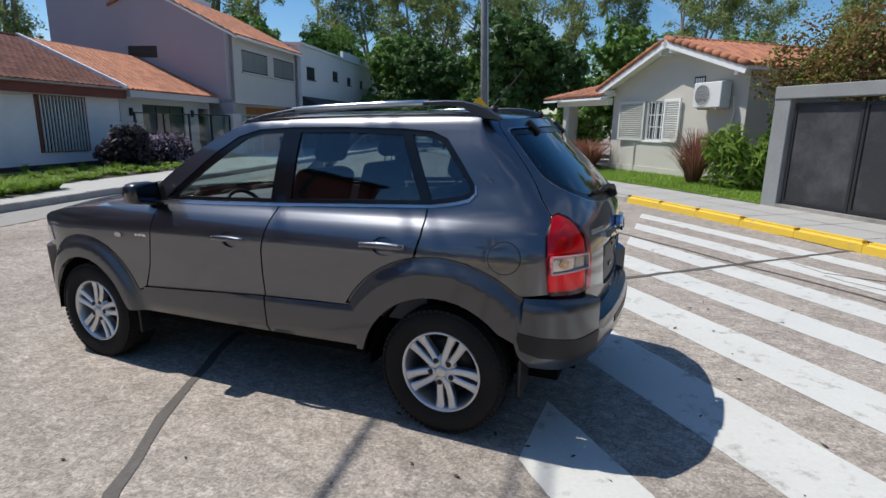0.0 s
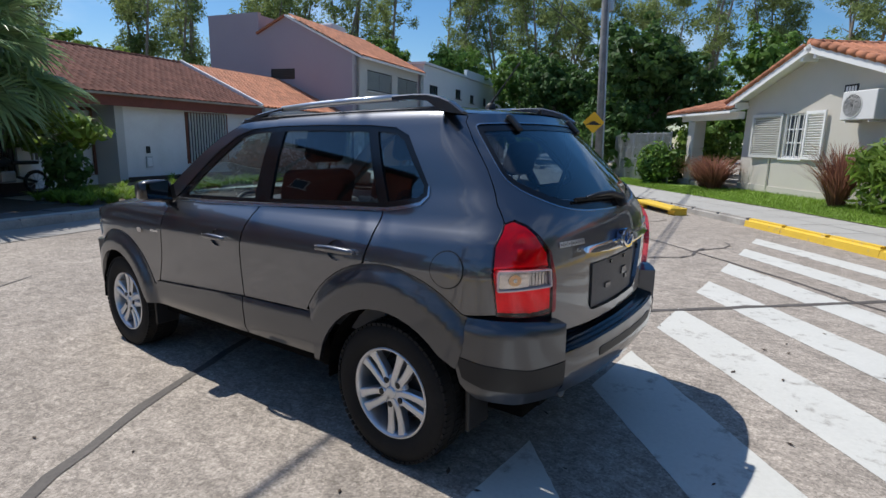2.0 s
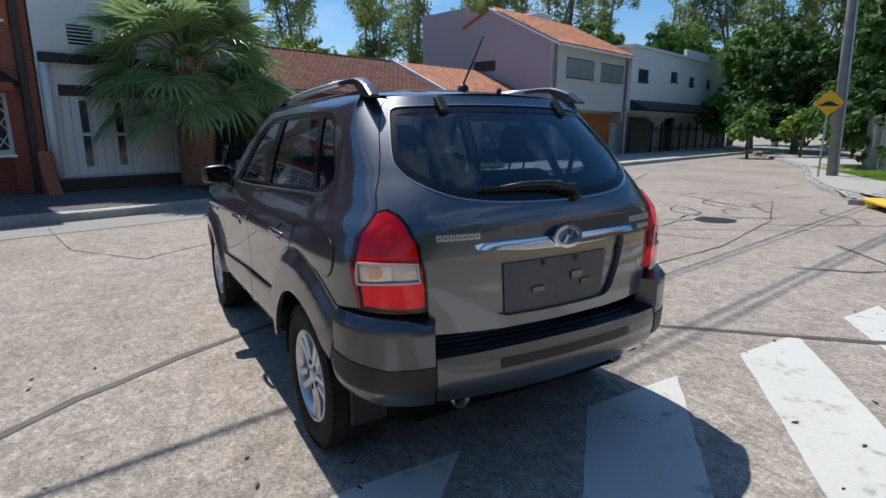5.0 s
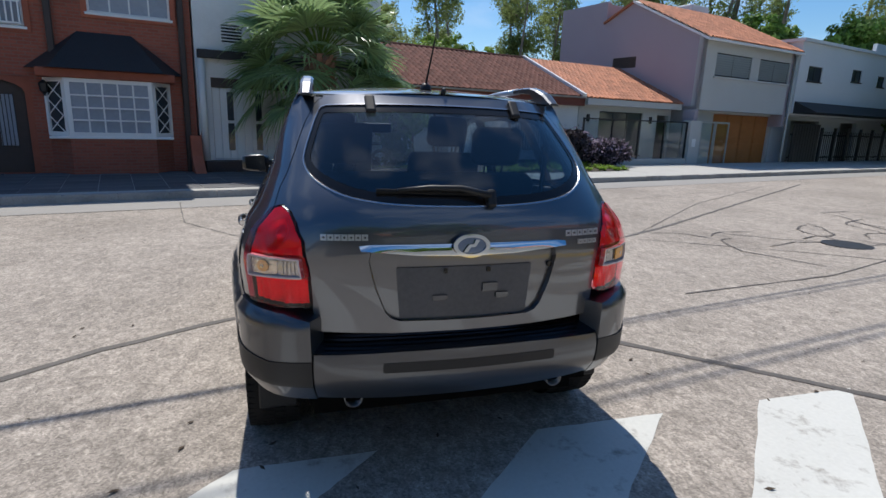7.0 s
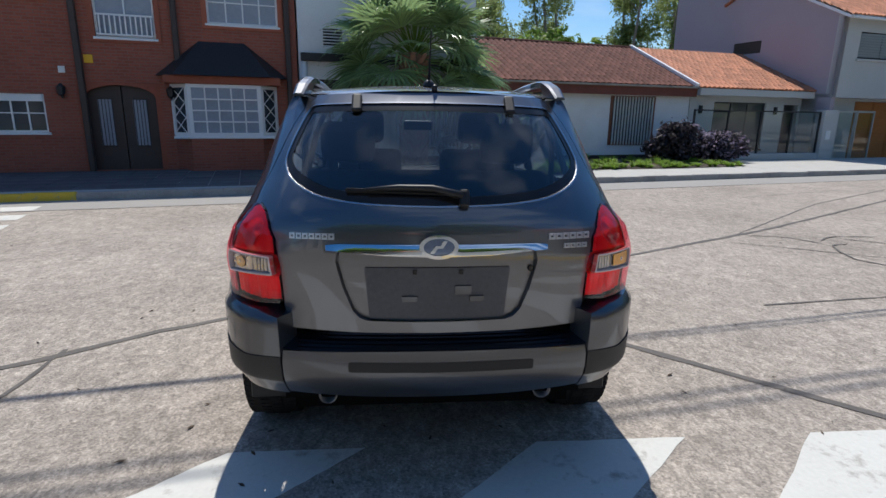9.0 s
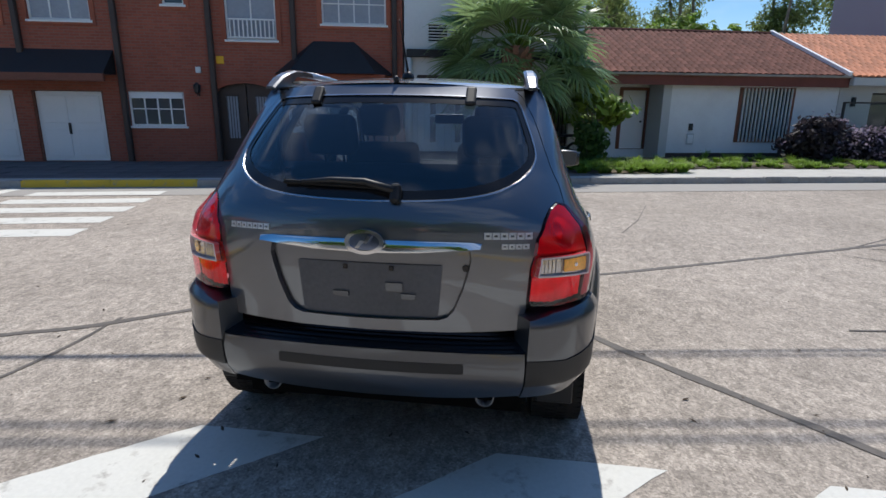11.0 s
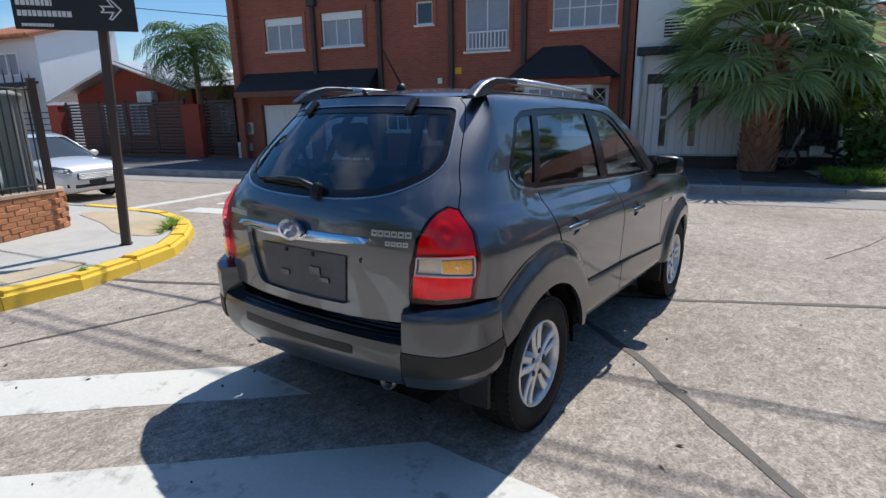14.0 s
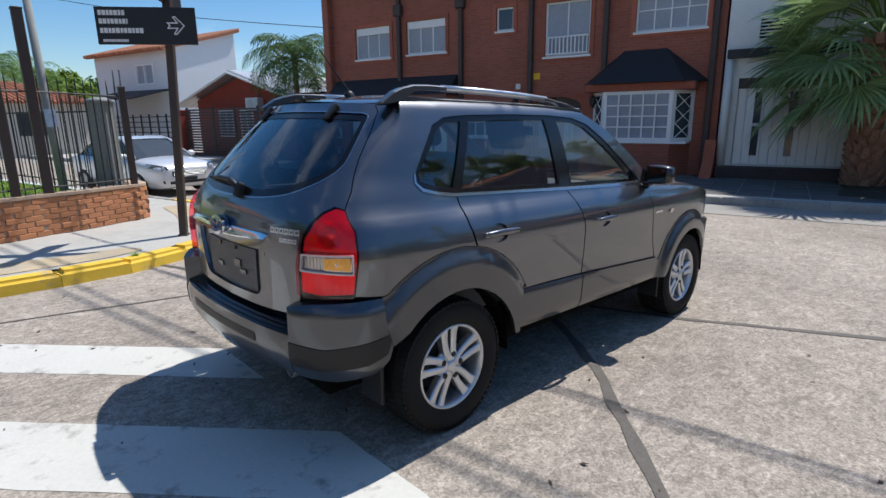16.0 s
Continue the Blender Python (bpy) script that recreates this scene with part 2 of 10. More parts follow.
def plain_glass(name, color, rough=0.0, ior=1.55, tint_gloss=1.0):
    """A thin pane: part clear and tinted, part mirror by its angle."""
    m = bpy.data.materials.new(name)
    m.use_nodes = True
    n, l = m.node_tree.nodes, m.node_tree.links
    n.clear()
    out = n.new("ShaderNodeOutputMaterial")
    tr, gl, mx, fr = n.new("ShaderNodeBsdfTransparent"), n.new("ShaderNodeBsdfGlossy"), n.new("ShaderNodeMixShader"), n.new("ShaderNodeLayerWeight")
    tr.inputs[0].default_value = (*color, 1)
    gl.inputs["Roughness"].default_value = rough
    gl.inputs[0].default_value = (tint_gloss, tint_gloss, tint_gloss, 1)
    fr.inputs["Blend"].default_value = 0.5
    pw, ma = n.new("ShaderNodeMath"), n.new("ShaderNodeMath")
    pw.operation, ma.operation = "POWER", "MULTIPLY_ADD"
    f0 = ((ior - 1) / (ior + 1)) ** 2 * 1.5      # both faces of the pane
    pw.inputs[1].default_value, ma.inputs[1].default_value, ma.inputs[2].default_value = 4.0, 1 - f0, f0
    l.new(fr.outputs["Facing"], pw.inputs[0])
    l.new(pw.outputs[0], ma.inputs[0])
    l.new(ma.outputs[0], mx.inputs[0])
    l.new(tr.outputs[0], mx.inputs[1])
    l.new(gl.outputs[0], mx.inputs[2])
    l.new(mx.outputs[0], out.inputs[0])
    return m


def brick_mat(name, c1, c2, mortar, sc=1.0):
    """Small far-off brickwork in courses."""
    m = mat(name, c1, 0.85, var=0.14, scale=1.2, fine=25, bump=0.2)
    n, l = m.node_tree.nodes, m.node_tree.links
    b = n["Principled BSDF"]
    br = n.new("ShaderNodeTexBrick")
    br.inputs["Color1"].default_value, br.inputs["Color2"].default_value, br.inputs["Mortar"].default_value = (*c1, 1), (*c2, 1), (*mortar, 1)
    br.inputs["Scale"].default_value = 1.0 / sc
    br.inputs["Mortar Size"].default_value = 0.012
    br.inputs["Brick Width"].default_value, br.inputs["Row Height"].default_value = 0.25, 0.075
    tc = n.new("ShaderNodeTexCoord")
    mp = n.new("ShaderNodeMapping")
    mp.inputs["Rotation"].default_value = (radians(90), 0, 0)
    l.new(tc.outputs["Object"], mp.inputs[0])
    l.new(mp.outputs[0], br.inputs["Vector"])
    sc_node = [q for q in n if q.type == "VECT_MATH"][0]
    l.new(br.outputs[0], sc_node.inputs[0])
    bp = [q for q in n if q.type == "BUMP"][0]
    bp.inputs["Distance"].default_value = 0.012
    bp.invert = True
    l.new(br.outputs["Fac"], bp.inputs["Height"])
    return m


def road_mat():
    """Worn concrete road: pale and warm, with aggregate, tyre dirt and patches."""
    m = mat("road_concrete", (0.355, 0.312, 0.268), 0.9, var=0.24, scale=0.9, fine=85, bump=0.5, bump_dist=0.006, spec=0.25,
            stain=(0.19, 0.165, 0.14), stain_scale=0.45, stain_amount=0.75)
    n, l = m.node_tree.nodes, m.node_tree.links
    b = n["Principled BSDF"]
    tc = [q for q in n if q.type == "TEX_COORD"][0]
    vm = [q for q in n if q.type == "VECT_MATH"][0]
    # aggregate: small light and dark stones
    vo = n.new("ShaderNodeTexVoronoi")
    vo.inputs["Scale"].default_value = 95
    l.new(tc.outputs["Object"], vo.inputs["Vector"])
    bw = n.new("ShaderNodeRGBToBW")
    l.new(vo.outputs["Color"], bw.inputs[0])
    mr = n.new("ShaderNodeMapRange")
    mr.inputs[3].default_value, mr.inputs[4].default_value = 0.66, 1.34
    l.new(bw.outputs[0], mr.inputs[0])
    # blotches of wear
    nz = n.new("ShaderNodeTexNoise")
    nz.inputs["Scale"].default_value, nz.inputs["Detail"].default_value, nz.inputs["Roughness"].default_value = 5.0, 8.0, 0.7
    l.new(tc.outputs["Object"], nz.inputs["Vector"])
    mr2 = n.new("ShaderNodeMapRange")
    mr2.inputs[1].default_value, mr2.inputs[2].default_value, mr2.inputs[3].default_value, mr2.inputs[4].default_value = 0.3, 0.7, 0.8, 1.16
    l.new(nz.outputs[0], mr2.inputs[0])
    mu = n.new("ShaderNodeMath")
    mu.operation = "MULTIPLY"
    l.new(mr.outputs[0], mu.inputs[0])
    l.new(mr2.outputs[0], mu.inputs[1])
    # pale scuffed flecks where the skin of the concrete is worn away
    mp = n.new("ShaderNodeMapping")
    mp.inputs["Rotation"].default_value, mp.inputs["Scale"].default_value = (0, 0, 0.6), (1.0, 1.7, 1.0)
    l.new(tc.outputs["Object"], mp.inputs[0])
    nf = n.new("ShaderNodeTexNoise")
    nf.inputs["Scale"].default_value, nf.inputs["Detail"].default_value, nf.inputs["Roughness"].default_value, nf.inputs["Distortion"].default_value = 11.0, 7.0, 0.72, 1.2
    l.new(mp.outputs[0], nf.inputs["Vector"])
    mr3 = n.new("ShaderNodeMapRange")
    mr3.inputs[1].default_value, mr3.inputs[2].default_value, mr3.inputs[3].default_value, mr3.inputs[4].default_value = 0.40, 0.68, 0.74, 1.34
    l.new(nf.outputs[0], mr3.inputs[0])
    mu2 = n.new("ShaderNodeMath")
    mu2.operation = "MULTIPLY"
    l.new(mu.outputs[0], mu2.inputs[0])
    l.new(mr3.outputs[0], mu2.inputs[1])
    mu = mu2
    v2 = n.new("ShaderNodeVectorMath")
    v2.operation = "SCALE"
    l.new(vm.outputs[0], v2.inputs[0])
    l.new(mu.outputs[0], v2.inputs["Scale"])
    l.new(v2.outputs[0], b.inputs["Base Color"])
    return m


def worn_paint(name, color, under, amount):
    """Road paint, rubbed through to the concrete in spots."""
    m = mat(name, color, 0.75, var=0.07, scale=2.0, fine=45, bump=0.35, bump_dist=0.004, spec=0.3, stain=under, stain_scale=7.0, stain_amount=amount)
    mr = [q for q in m.node_tree.nodes if q.type == "MAP_RANGE"][-1]
    mr.inputs[1].default_value, mr.inputs[2].default_value = 0.56, 0.70
    return m


def paint_mat():
    """Dark grey metallic car paint under a clear coat."""
    m = mat("grey_metallic_paint", (0.118, 0.124, 0.140), 0.37, metal=1.0, var=0.03, scale=1.5, fine=900, bump=0.0, coat=1.0, coat_rough=0.025)
    m.node_tree.nodes["Principled BSDF"].inputs["Coat IOR"].default_value = 1.68
    return m


def leaf_mat(name, color, var=0.35, trans=0.4, rough=0.6):
    m = mat(name, color, rough, var=0.15, scale=0.8, fine=6.0, bump=0.0, island=var, spec=0.35)
    n, l = m.node_tree.nodes, m.node_tree.links
    b = n["Principled BSDF"]
    out = [q for q in n if q.type == "OUTPUT_MATERIAL"][0]
    t = n.new("ShaderNodeBsdfTranslucent")
    vm = [q for q in n if q.type == "VECT_MATH"][0]
    l.new(vm.outputs[0], t.inputs[0])
    mx = n.new("ShaderNodeMixShader")
    mx.inputs[0].default_value = trans
    l.new(b.outputs[0], mx.inputs[1])
    l.new(t.outputs[0], mx.inputs[2])
    l.new(mx.outputs[0], out.inputs[0])
    return m


M_road = road_mat()
M_seam = mat("tar_seam", (0.095, 0.084, 0.075), 0.7, var=0.3, scale=4, fine=50, bump=0.4)
M_stripe = worn_paint("white_road_paint", (0.56, 0.555, 0.515), (0.29, 0.27, 0.24), 0.95)
M_yellow = worn_paint("yellow_kerb_paint", (0.73, 0.49, 0.06), (0.34, 0.31, 0.26), 0.8)
M_kerb = mat("kerb_concrete", (0.36, 0.34, 0.31), 0.9, var=0.2, scale=2, fine=30, bump=0.4, stain=(0.13, 0.12, 0.11), stain_scale=1.5, stain_amount=0.6)
M_pave = mat("pavement_concrete", (0.42, 0.41, 0.38), 0.88, var=0.14, scale=1.2, fine=40, bump=0.3, random_ob=0.10, stain=(0.2, 0.19, 0.17), stain_scale=1.2, stain_amount=0.5)
M_soil = mat("soil", (0.13, 0.10, 0.07), 0.95, var=0.3, scale=2, fine=20, bump=0.6)
# dark earth, with the deep shade under the palm put into its colour
M_humus = mat("dark_mould_and_shade", (0.055, 0.043, 0.032), 0.95, var=0.35, scale=3, fine=24, bump=0.7, bump_dist=0.02)
M_lawn = mat("lawn_ground", (0.17, 0.26, 0.045), 0.9, var=0.3, scale=1.5, fine=30, bump=0.6, bump_dist=0.03)
M_white = mat("white_plaster", (0.78, 0.78, 0.77), 0.85, var=0.05, scale=0.8, fine=35, bump=0.2, stain=(0.55, 0.54, 0.52), stain_scale=0.7, stain_amount=0.35)
M_beige = mat("beige_plaster", (0.56, 0.53, 0.47), 0.88, var=0.06, scale=0.8, fine=45, bump=0.3, stain=(0.42, 0.40, 0.36), stain_scale=0.8, stain_amount=0.35)
M_lilac = mat("lilac_plaster", (0.38, 0.325, 0.355), 0.88, var=0.05, scale=0.5, fine=30, bump=0.2, stain=(0.40, 0.36, 0.38), stain_scale=0.4, stain_amount=0.4)
M_greyplaster = mat("grey_plaster", (0.52, 0.52, 0.50), 0.88, var=0.05, scale=0.6, fine=30, bump=0.2)
M_palegrey = mat("pale_grey_plaster", (0.66, 0.68, 0.70), 0.88, var=0.05, scale=0.6, fine=30, bump=0.2)
M_pillar = mat("grey_render", (0.27, 0.28, 0.275), 0.88, var=0.12, scale=1.5, fine=30, bump=0.3, stain=(0.2, 0.2, 0.2), stain_scale=1.2, stain_amount=0.5)
M_terra = mat("terracotta_tile", (0.37, 0.15, 0.08), 0.85, var=0.12, scale=3, fine=30, bump=0.3, random_ob=0.24)
M_terra_s = mat("terracotta_tiles_far", (0.37, 0.15, 0.08), 0.85, var=0.12, scale=3, fine=30, bump=0.3, island=0.24)
M_brown = mat("brown_roof_tile", (0.118, 0.054, 0.042), 0.95, spec=0.2, var=0.2, scale=2.5, fine=25, bump=0.3, island=0.22)
M_brick = brick_mat("red_brickwork", (0.35, 0.100, 0.060), (0.28, 0.078, 0.048), (0.27, 0.12, 0.085))
M_brickred = mat("red_brick", (0.34, 0.105, 0.062), 0.9, var=0.16, scale=6, fine=40, bump=0.4, random_ob=0.2)
M_orangebrick = mat("orange_brick", (0.46, 0.200, 0.095), 0.9, var=0.16, scale=6, fine=40, bump=0.4, random_ob=0.16)
M_mortar = mat("mortar", (0.36, 0.25, 0.18), 0.95, var=0.15, scale=6, fine=60, bump=0.4)
M_darkstone = mat("dark_red_stone", (0.060, 0.040, 0.036), 0.8, var=0.2, scale=3, fine=30, bump=0.3)
M_redwall = mat("red_painted_wall", (0.30, 0.055, 0.035), 0.85, var=0.1, scale=1, fine=30)
M_wood = mat("orange_stained_wood", (0.40, 0.145, 0.035), 0.5, var=0.15, scale=2.5, fine=16, bump=0.2)
M_redwood = mat("red_stained_wood", (0.17, 0.048, 0.031), 0.65, var=0.2, scale=3, fine=20, bump=0.2)
M_darkwood = mat("dark_red_wood", (0.17, 0.062, 0.038), 0.6, var=0.2, scale=3, fine=20, bump=0.2)
M_whitepaint = mat("white_paint", (0.80, 0.80, 0.79), 0.5, var=0.03, scale=3, fine=40, bump=0.05)
M_shutter = mat("grey_shutter_paint", (0.60, 0.60, 0.57), 0.55, var=0.04, scale=3, fine=40, bump=0.05)
M_darkmetal = mat("dark_painted_metal", (0.035, 0.035, 0.037), 0.5, metal=0.3, var=0.2, scale=4, fine=40, bump=0.1)
M_brownmetal = mat("dark_brown_paint", (0.06, 0.042, 0.036), 0.55, var=0.15, scale=4, fine=40, bump=0.1)
M_gate = mat("dusty_dark_grey_sheet", (0.045, 0.045, 0.048), 0.55, metal=0.2, var=0.2, scale=1.2, fine=20, bump=0.1, stain=(0.15, 0.15, 0.155), stain_scale=1.1, stain_amount=0.55)
M_galv = mat("galvanised_steel", (0.42, 0.44, 0.46), 0.45, metal=0.7, var=0.12, scale=3, fine=40, bump=0.1)
M_tarp = mat("black_roof_sheet", (0.022, 0.023, 0.026), 0.6, var=0.2, scale=1.5, fine=20, bump=0.2)
M_zinc = mat("corrugated_zinc", (0.55, 0.57, 0.6), 0.4, metal=0.6, var=0.1, scale=1, fine=20)
M_pane = mat("dark_window_pane", (0.05, 0.06, 0.07), 0.06, var=0.1, scale=0.7, fine=4, bump=0.0, spec=0.7)
M_curtain = mat("pale_curtain", (0.33, 0.36, 0.41), 0.9, var=0.1, scale=2, fine=14, bump=0.2)
M_plastic = mat("white_plastic", (0.72, 0.72, 0.70), 0.45, var=0.03, scale=3, fine=40, bump=0.05)
M_pole = mat("weathered_timber_pole", (0.20, 0.20, 0.20), 0.85, var=0.25, scale=2.5, fine=14, bump=0.5)
M_signy = mat("yellow_sign_sheet", (0.80, 0.44, 0.02), 0.5, var=0.03, bump=0.0)
M_signblack = mat("black_sign_sheet", (0.018, 0.02, 0.024), 0.45, var=0.05, bump=0.0)
M_letter = mat("white_lettering", (0.75, 0.75, 0.75), 0.5, var=0.02, bump=0.0)
M_bark = mat("grey_bark", (0.22, 0.19, 0.155), 0.9, var=0.3, scale=4, fine=25, bump=0.6, bump_dist=0.03)
M_palebark = mat("pale_eucalyptus_bark", (0.24, 0.205, 0.17), 0.85, var=0.3, scale=2, fine=18, bump=0.4, bump_dist=0.02)
M_leaf_dark = leaf_mat("dark_green_leaves", (0.070, 0.140, 0.036))
M_leaf_mid = leaf_mat("mid_green_leaves", (0.13, 0.235, 0.045))
M_leaf_light = leaf_mat("light_green_leaves", (0.19, 0.29, 0.05))
M_leaf_euc = leaf_mat("eucalyptus_leaves", (0.25, 0.31, 0.115), 0.4, 0.55)
M_leaf_palm = leaf_mat("palm_leaves", (0.26, 0.37, 0.165), 0.3, 0.4, 0.30)
M_leaf_purple = leaf_mat("dark_purple_leaves", (0.05, 0.042, 0.05))
M_flower = leaf_mat("mauve_flowers", (0.30, 0.24, 0.32))
M_redgrass = leaf_mat("reddish_grass_blades", (0.27, 0.125, 0.09))
M_rust = leaf_mat("rusty_leaves", (0.20, 0.125, 0.045))
M_blade = leaf_mat("grass_blades", (0.22, 0.34, 0.05), 0.4, 0.4)
M_palmtrunk = mat("palm_trunk_stubs", (0.36, 0.19, 0.125), 0.95, var=0.3, scale=5, fine=25, bump=0.6, bump_dist=0.02)

# ---------- ground, pavements, kerbs ----------
def grid_coords():
    a = [0.0]
    s = 0.5
    while a[-1] < 900:
        if a[-1] > 14:
            s *= 1.35
        a.append(a[-1] + s)
    return [-q for q in a[:0:-1]] + a


gx = grid_coords()
gv = [(x, y, ground_z(x, y)) for y in gx for x in gx]
gn = len(gx)
gme = bpy.data.meshes.new("ground")
gme.from_pydata(gv, [], [(j * gn + i, j * gn + i + 1, (j + 1) * gn + i + 1, (j + 1) * gn + i) for j in range(gn - 1) for i in range(gn - 1)])
for p in gme.polygons:
    p.use_smooth = True
gme.materials.append(M_road)
ground = tagged(new("ground", gme), "worn pale concrete roadway with tar seams and stains", "road", kind="structure")


def on_ground(pts2, add):
    return [(x, y, ground_z(x, y) + add) for x, y in pts2]


def ribbon(name, line, width, material, add, jitter=0.0, seed=1, parent=None, step=0.25, taper=False):
    """A thin strip laid along a line on the road."""
    rnd = random.Random(seed)
    line = dense(line, step, closed=False)
    bm = bmesh.new()
    rows = []
    for i, p in enumerate(line):
        a, b = Vector(line[max(i - 1, 0)]), Vector(line[min(i + 1, len(line) - 1)])
        d = (b - a).normalized()
        nrm = Vector((-d.y, d.x))
        w = width * (1 + jitter * rnd.uniform(-0.6, 0.6)) / 2
        if taper and (i == 0 or i == len(line) - 1):
            w *= 0.2
        q = Vector(p) + nrm * rnd.uniform(-1, 1) * jitter * width * 0.5
        l, r = q + nrm * w, q - nrm * w
        rows.append([bm.verts.new((s.x, s.y, ground_z(s.x, s.y) + add)) for s in (l, r)])
    for (a, b), (c, d) in zip(rows, rows[1:]):
        bm.faces.new((b, a, c, d))
    return part(name, bm, material, parent)


def drape(name, poly, material, add, parent=None, step=0.35):
    bm = sheet(poly, [], step, lambda x, y: (x, y, ground_z(x, y) + add))
    bmesh.ops.recalc_face_normals(bm, faces=bm.faces)
    for f in bm.faces:
        if f.normal.z < 0:
            f.normal_flip()
    return part(name, bm, material, parent)


# pavements: kerb line (towards the road), then the back line
def pavement(name, kerb_line, back, h, label, yellow=(), kw=0.16, round_=0.018):
    """A raised slab behind a kerb of separate stones."""
    root_ob = root(name, None, label, "pavement", kind="structure")
    poly = kerb_line + back
    inset = []
    for i, p in enumerate(kerb_line):
        a, b = Vector(kerb_line[max(i - 1, 0)]), Vector(kerb_line[min(i + 1, len(kerb_line) - 1)])
        d = (b - a).normalized()
        n = Vector((-d.y, d.x))
        if not inside(tuple(Vector(p) + n * 0.15), poly) and inside(tuple(Vector(p) - n * 0.15), poly):
            n = -n
        inset.append(tuple(Vector(p) + n * (kw - 0.015)))
    bm = sheet(inset + back, [], 3.0, lambda x, y: (x, y, ground_z(x, y) + h))
    for f in bm.faces:
        if f.normal.z < 0:
            f.normal_flip()
    part("slab", bm, M_pave, root_ob)
    # kerb stones
    pts = dense(kerb_line, 1.0, closed=False)
    c = Vector((sum(p[0] for p in poly) / len(poly), sum(p[1] for p in poly) / len(poly)))
    for i, (a, b) in enumerate(zip(pts, pts[1:])):
        a, b = Vector(a), Vector(b)
        d = (b - a).normalized()
        n = Vector((-d.y, d.x))
        if not inside(tuple((a + b) / 2 + n * 0.15), poly):
            n = -n
        g = 0.003
        bm = bmesh.new()
        q = [a + d * g, b - d * g, b - d * g + n * kw, a + d * g + n * kw]
        jz = 0.006 * math.sin(i * 2.7)
        lo = [bm.verts.new((p.x, p.y, ground_z(p.x, p.y) - 0.05)) for p in q]
        hi = [bm.verts.new((p.x - (n.x * -0.02 if k < 2 else 0), p.y - (n.y * -0.02 if k < 2 else 0), ground_z(p.x, p.y) + h + 0.012 + jz)) for k, p in enumerate(q)]
        bm.faces.new(hi)
        for k in range(4):
            bm.faces.new((lo[k], lo[(k + 1) % 4], hi[(k + 1) % 4], hi[k]))
        top = [e for e in bm.edges if all(v in hi for v in e.verts)]
        bmesh.ops.bevel(bm, geom=top, offset=round_, segments=3, affect="EDGES")
        bmesh.ops.recalc_face_normals(bm, faces=bm.faces)
        mid = (a + b) / 2
        is_y = any(x0 <= mid.x <= x1 and y0 <= mid.y <= y1 for x0, x1, y0, y1 in yellow)
        part("kerb_stone", bm, M_yellow if is_y else M_kerb, root_ob, "yellow painted kerb stone" if is_y else "")
    return root_ob


KA = 7.95
far_kerb = [tuple(wa(u, KA).xy) for u in (-60, -40, -20, -12, -6, 0, 6, 12, 20, 30, 45, 60)]
pave_far = pavement("pavement_far_row", far_kerb, [tuple(wa(60, 12.1).xy), tuple(wa(-60, 12.1).xy)], 0.13, "grey concrete pavement before the row of houses",
                    yellow=[(5.4, 8.3, 5.8, 9.8)])
M_darkpave = mat("dark_paving_and_shade", (0.105, 0.105, 0.11), 0.85, var=0.2, scale=1.2, fine=30, bump=0.4, stain=(0.17, 0.165, 0.16), stain_scale=1.1, stain_amount=0.7, random_ob=0.14)
dark_pave = root("paving_dark", None, "dark grey square paving before the brick house, run on at both ends in place of shade", "pavement", kind="structure")
tile_me = None
# tiles with i below 0 or above 25 stand in for tree and palm shade
for i in range(-9, 29):
    for j in range(6):
        u, v = -13.2 + i * 0.62, 8.42 + j * 0.62
        if u > 2.9 and v > 10.2:
            continue
        c = wa(u + 0.31, v + 0.31)
        bm = newbox(-0.305, 0.305, -0.305, 0.305, 0.02, 0.138, 0.004)
        m = Matrix.Translation((c.x, c.y, ground_z(c.x, c.y) + 0.004 * math.sin(i * 3.1 + j * 1.7))) @ MA.to_3x3().to_4x4()
        if tile_me is None:
            tile_me = part("paving_slab", bm, M_darkpave, dark_pave)
            tile_me.matrix_local = m
        else:
            bm.free()
            same_mesh("paving_slab", tile_me, m, dark_pave)
KB = 6.98
side_kerb = [tuple(wb(u, KB).xy) for u in (16, 8, 2, -4, -8, -12)] + [(1.6, -11.7), (3.9, -14.8), (5.4, -17.2), (6.6, -19.6), (8.3, -22.8), (13.0, -29.0), (23.0, -42.0)]
pave_side = pavement("pavement_garden_side", side_kerb, [(19, -46), (5, -25), tuple(wb(-22, 8.75).xy), tuple(wb(16, 8.75).xy)], 0.14, "pale concrete pavement with a yellow kerb by the garden house",
                     yellow=[(-9, -1.1, -9.6, -1.0)], kw=0.2, round_=0.045)
M_joint = mat("dirty_paving_joint", (0.13, 0.115, 0.095), 0.95, var=0.3, scale=5, fine=60, bump=0.4)
for k in range(19):
    u = 6.0 - k * 1.02 + 0.05 * math.sin(k * 2.3)
    tagged(ribbon("paving_joint", [tuple(wb(u, KB + 0.2).xy), tuple(wb(u + 0.02, 8.72).xy)], 0.013, M_joint, 0.1425, 0.5, 200 + k), "dark dirty joint in the pale pavement", "pavement joint", "joints of the garden pavement", "structure")
tagged(ribbon("paving_joint", [tuple(wb(u, 7.95).xy) for u in (6.0, -3.0, -12.4)], 0.013, M_joint, 0.1428, 0.5, 240), "dark dirty joint in the pale pavement", "pavement joint", "joints of the garden pavement", "structure")
near_kerb = [(-13.0, 12.0), (-8.0, 6.8), (-5.2, 4.4), (-3.9, 3.65), (-2.9, 3.46), (-2.27, 3.47), (-1.65, 3.54), (-1.0, 3.82), (-0.46, 4.12), (-0.02, 4.60), (0.40, 5.2), (0.68, 5.8), (0.80, 6.5), (0.68, 7.65), (-0.35, 11.6), (-4.2, 26.6), (-9.7, 47.6)]
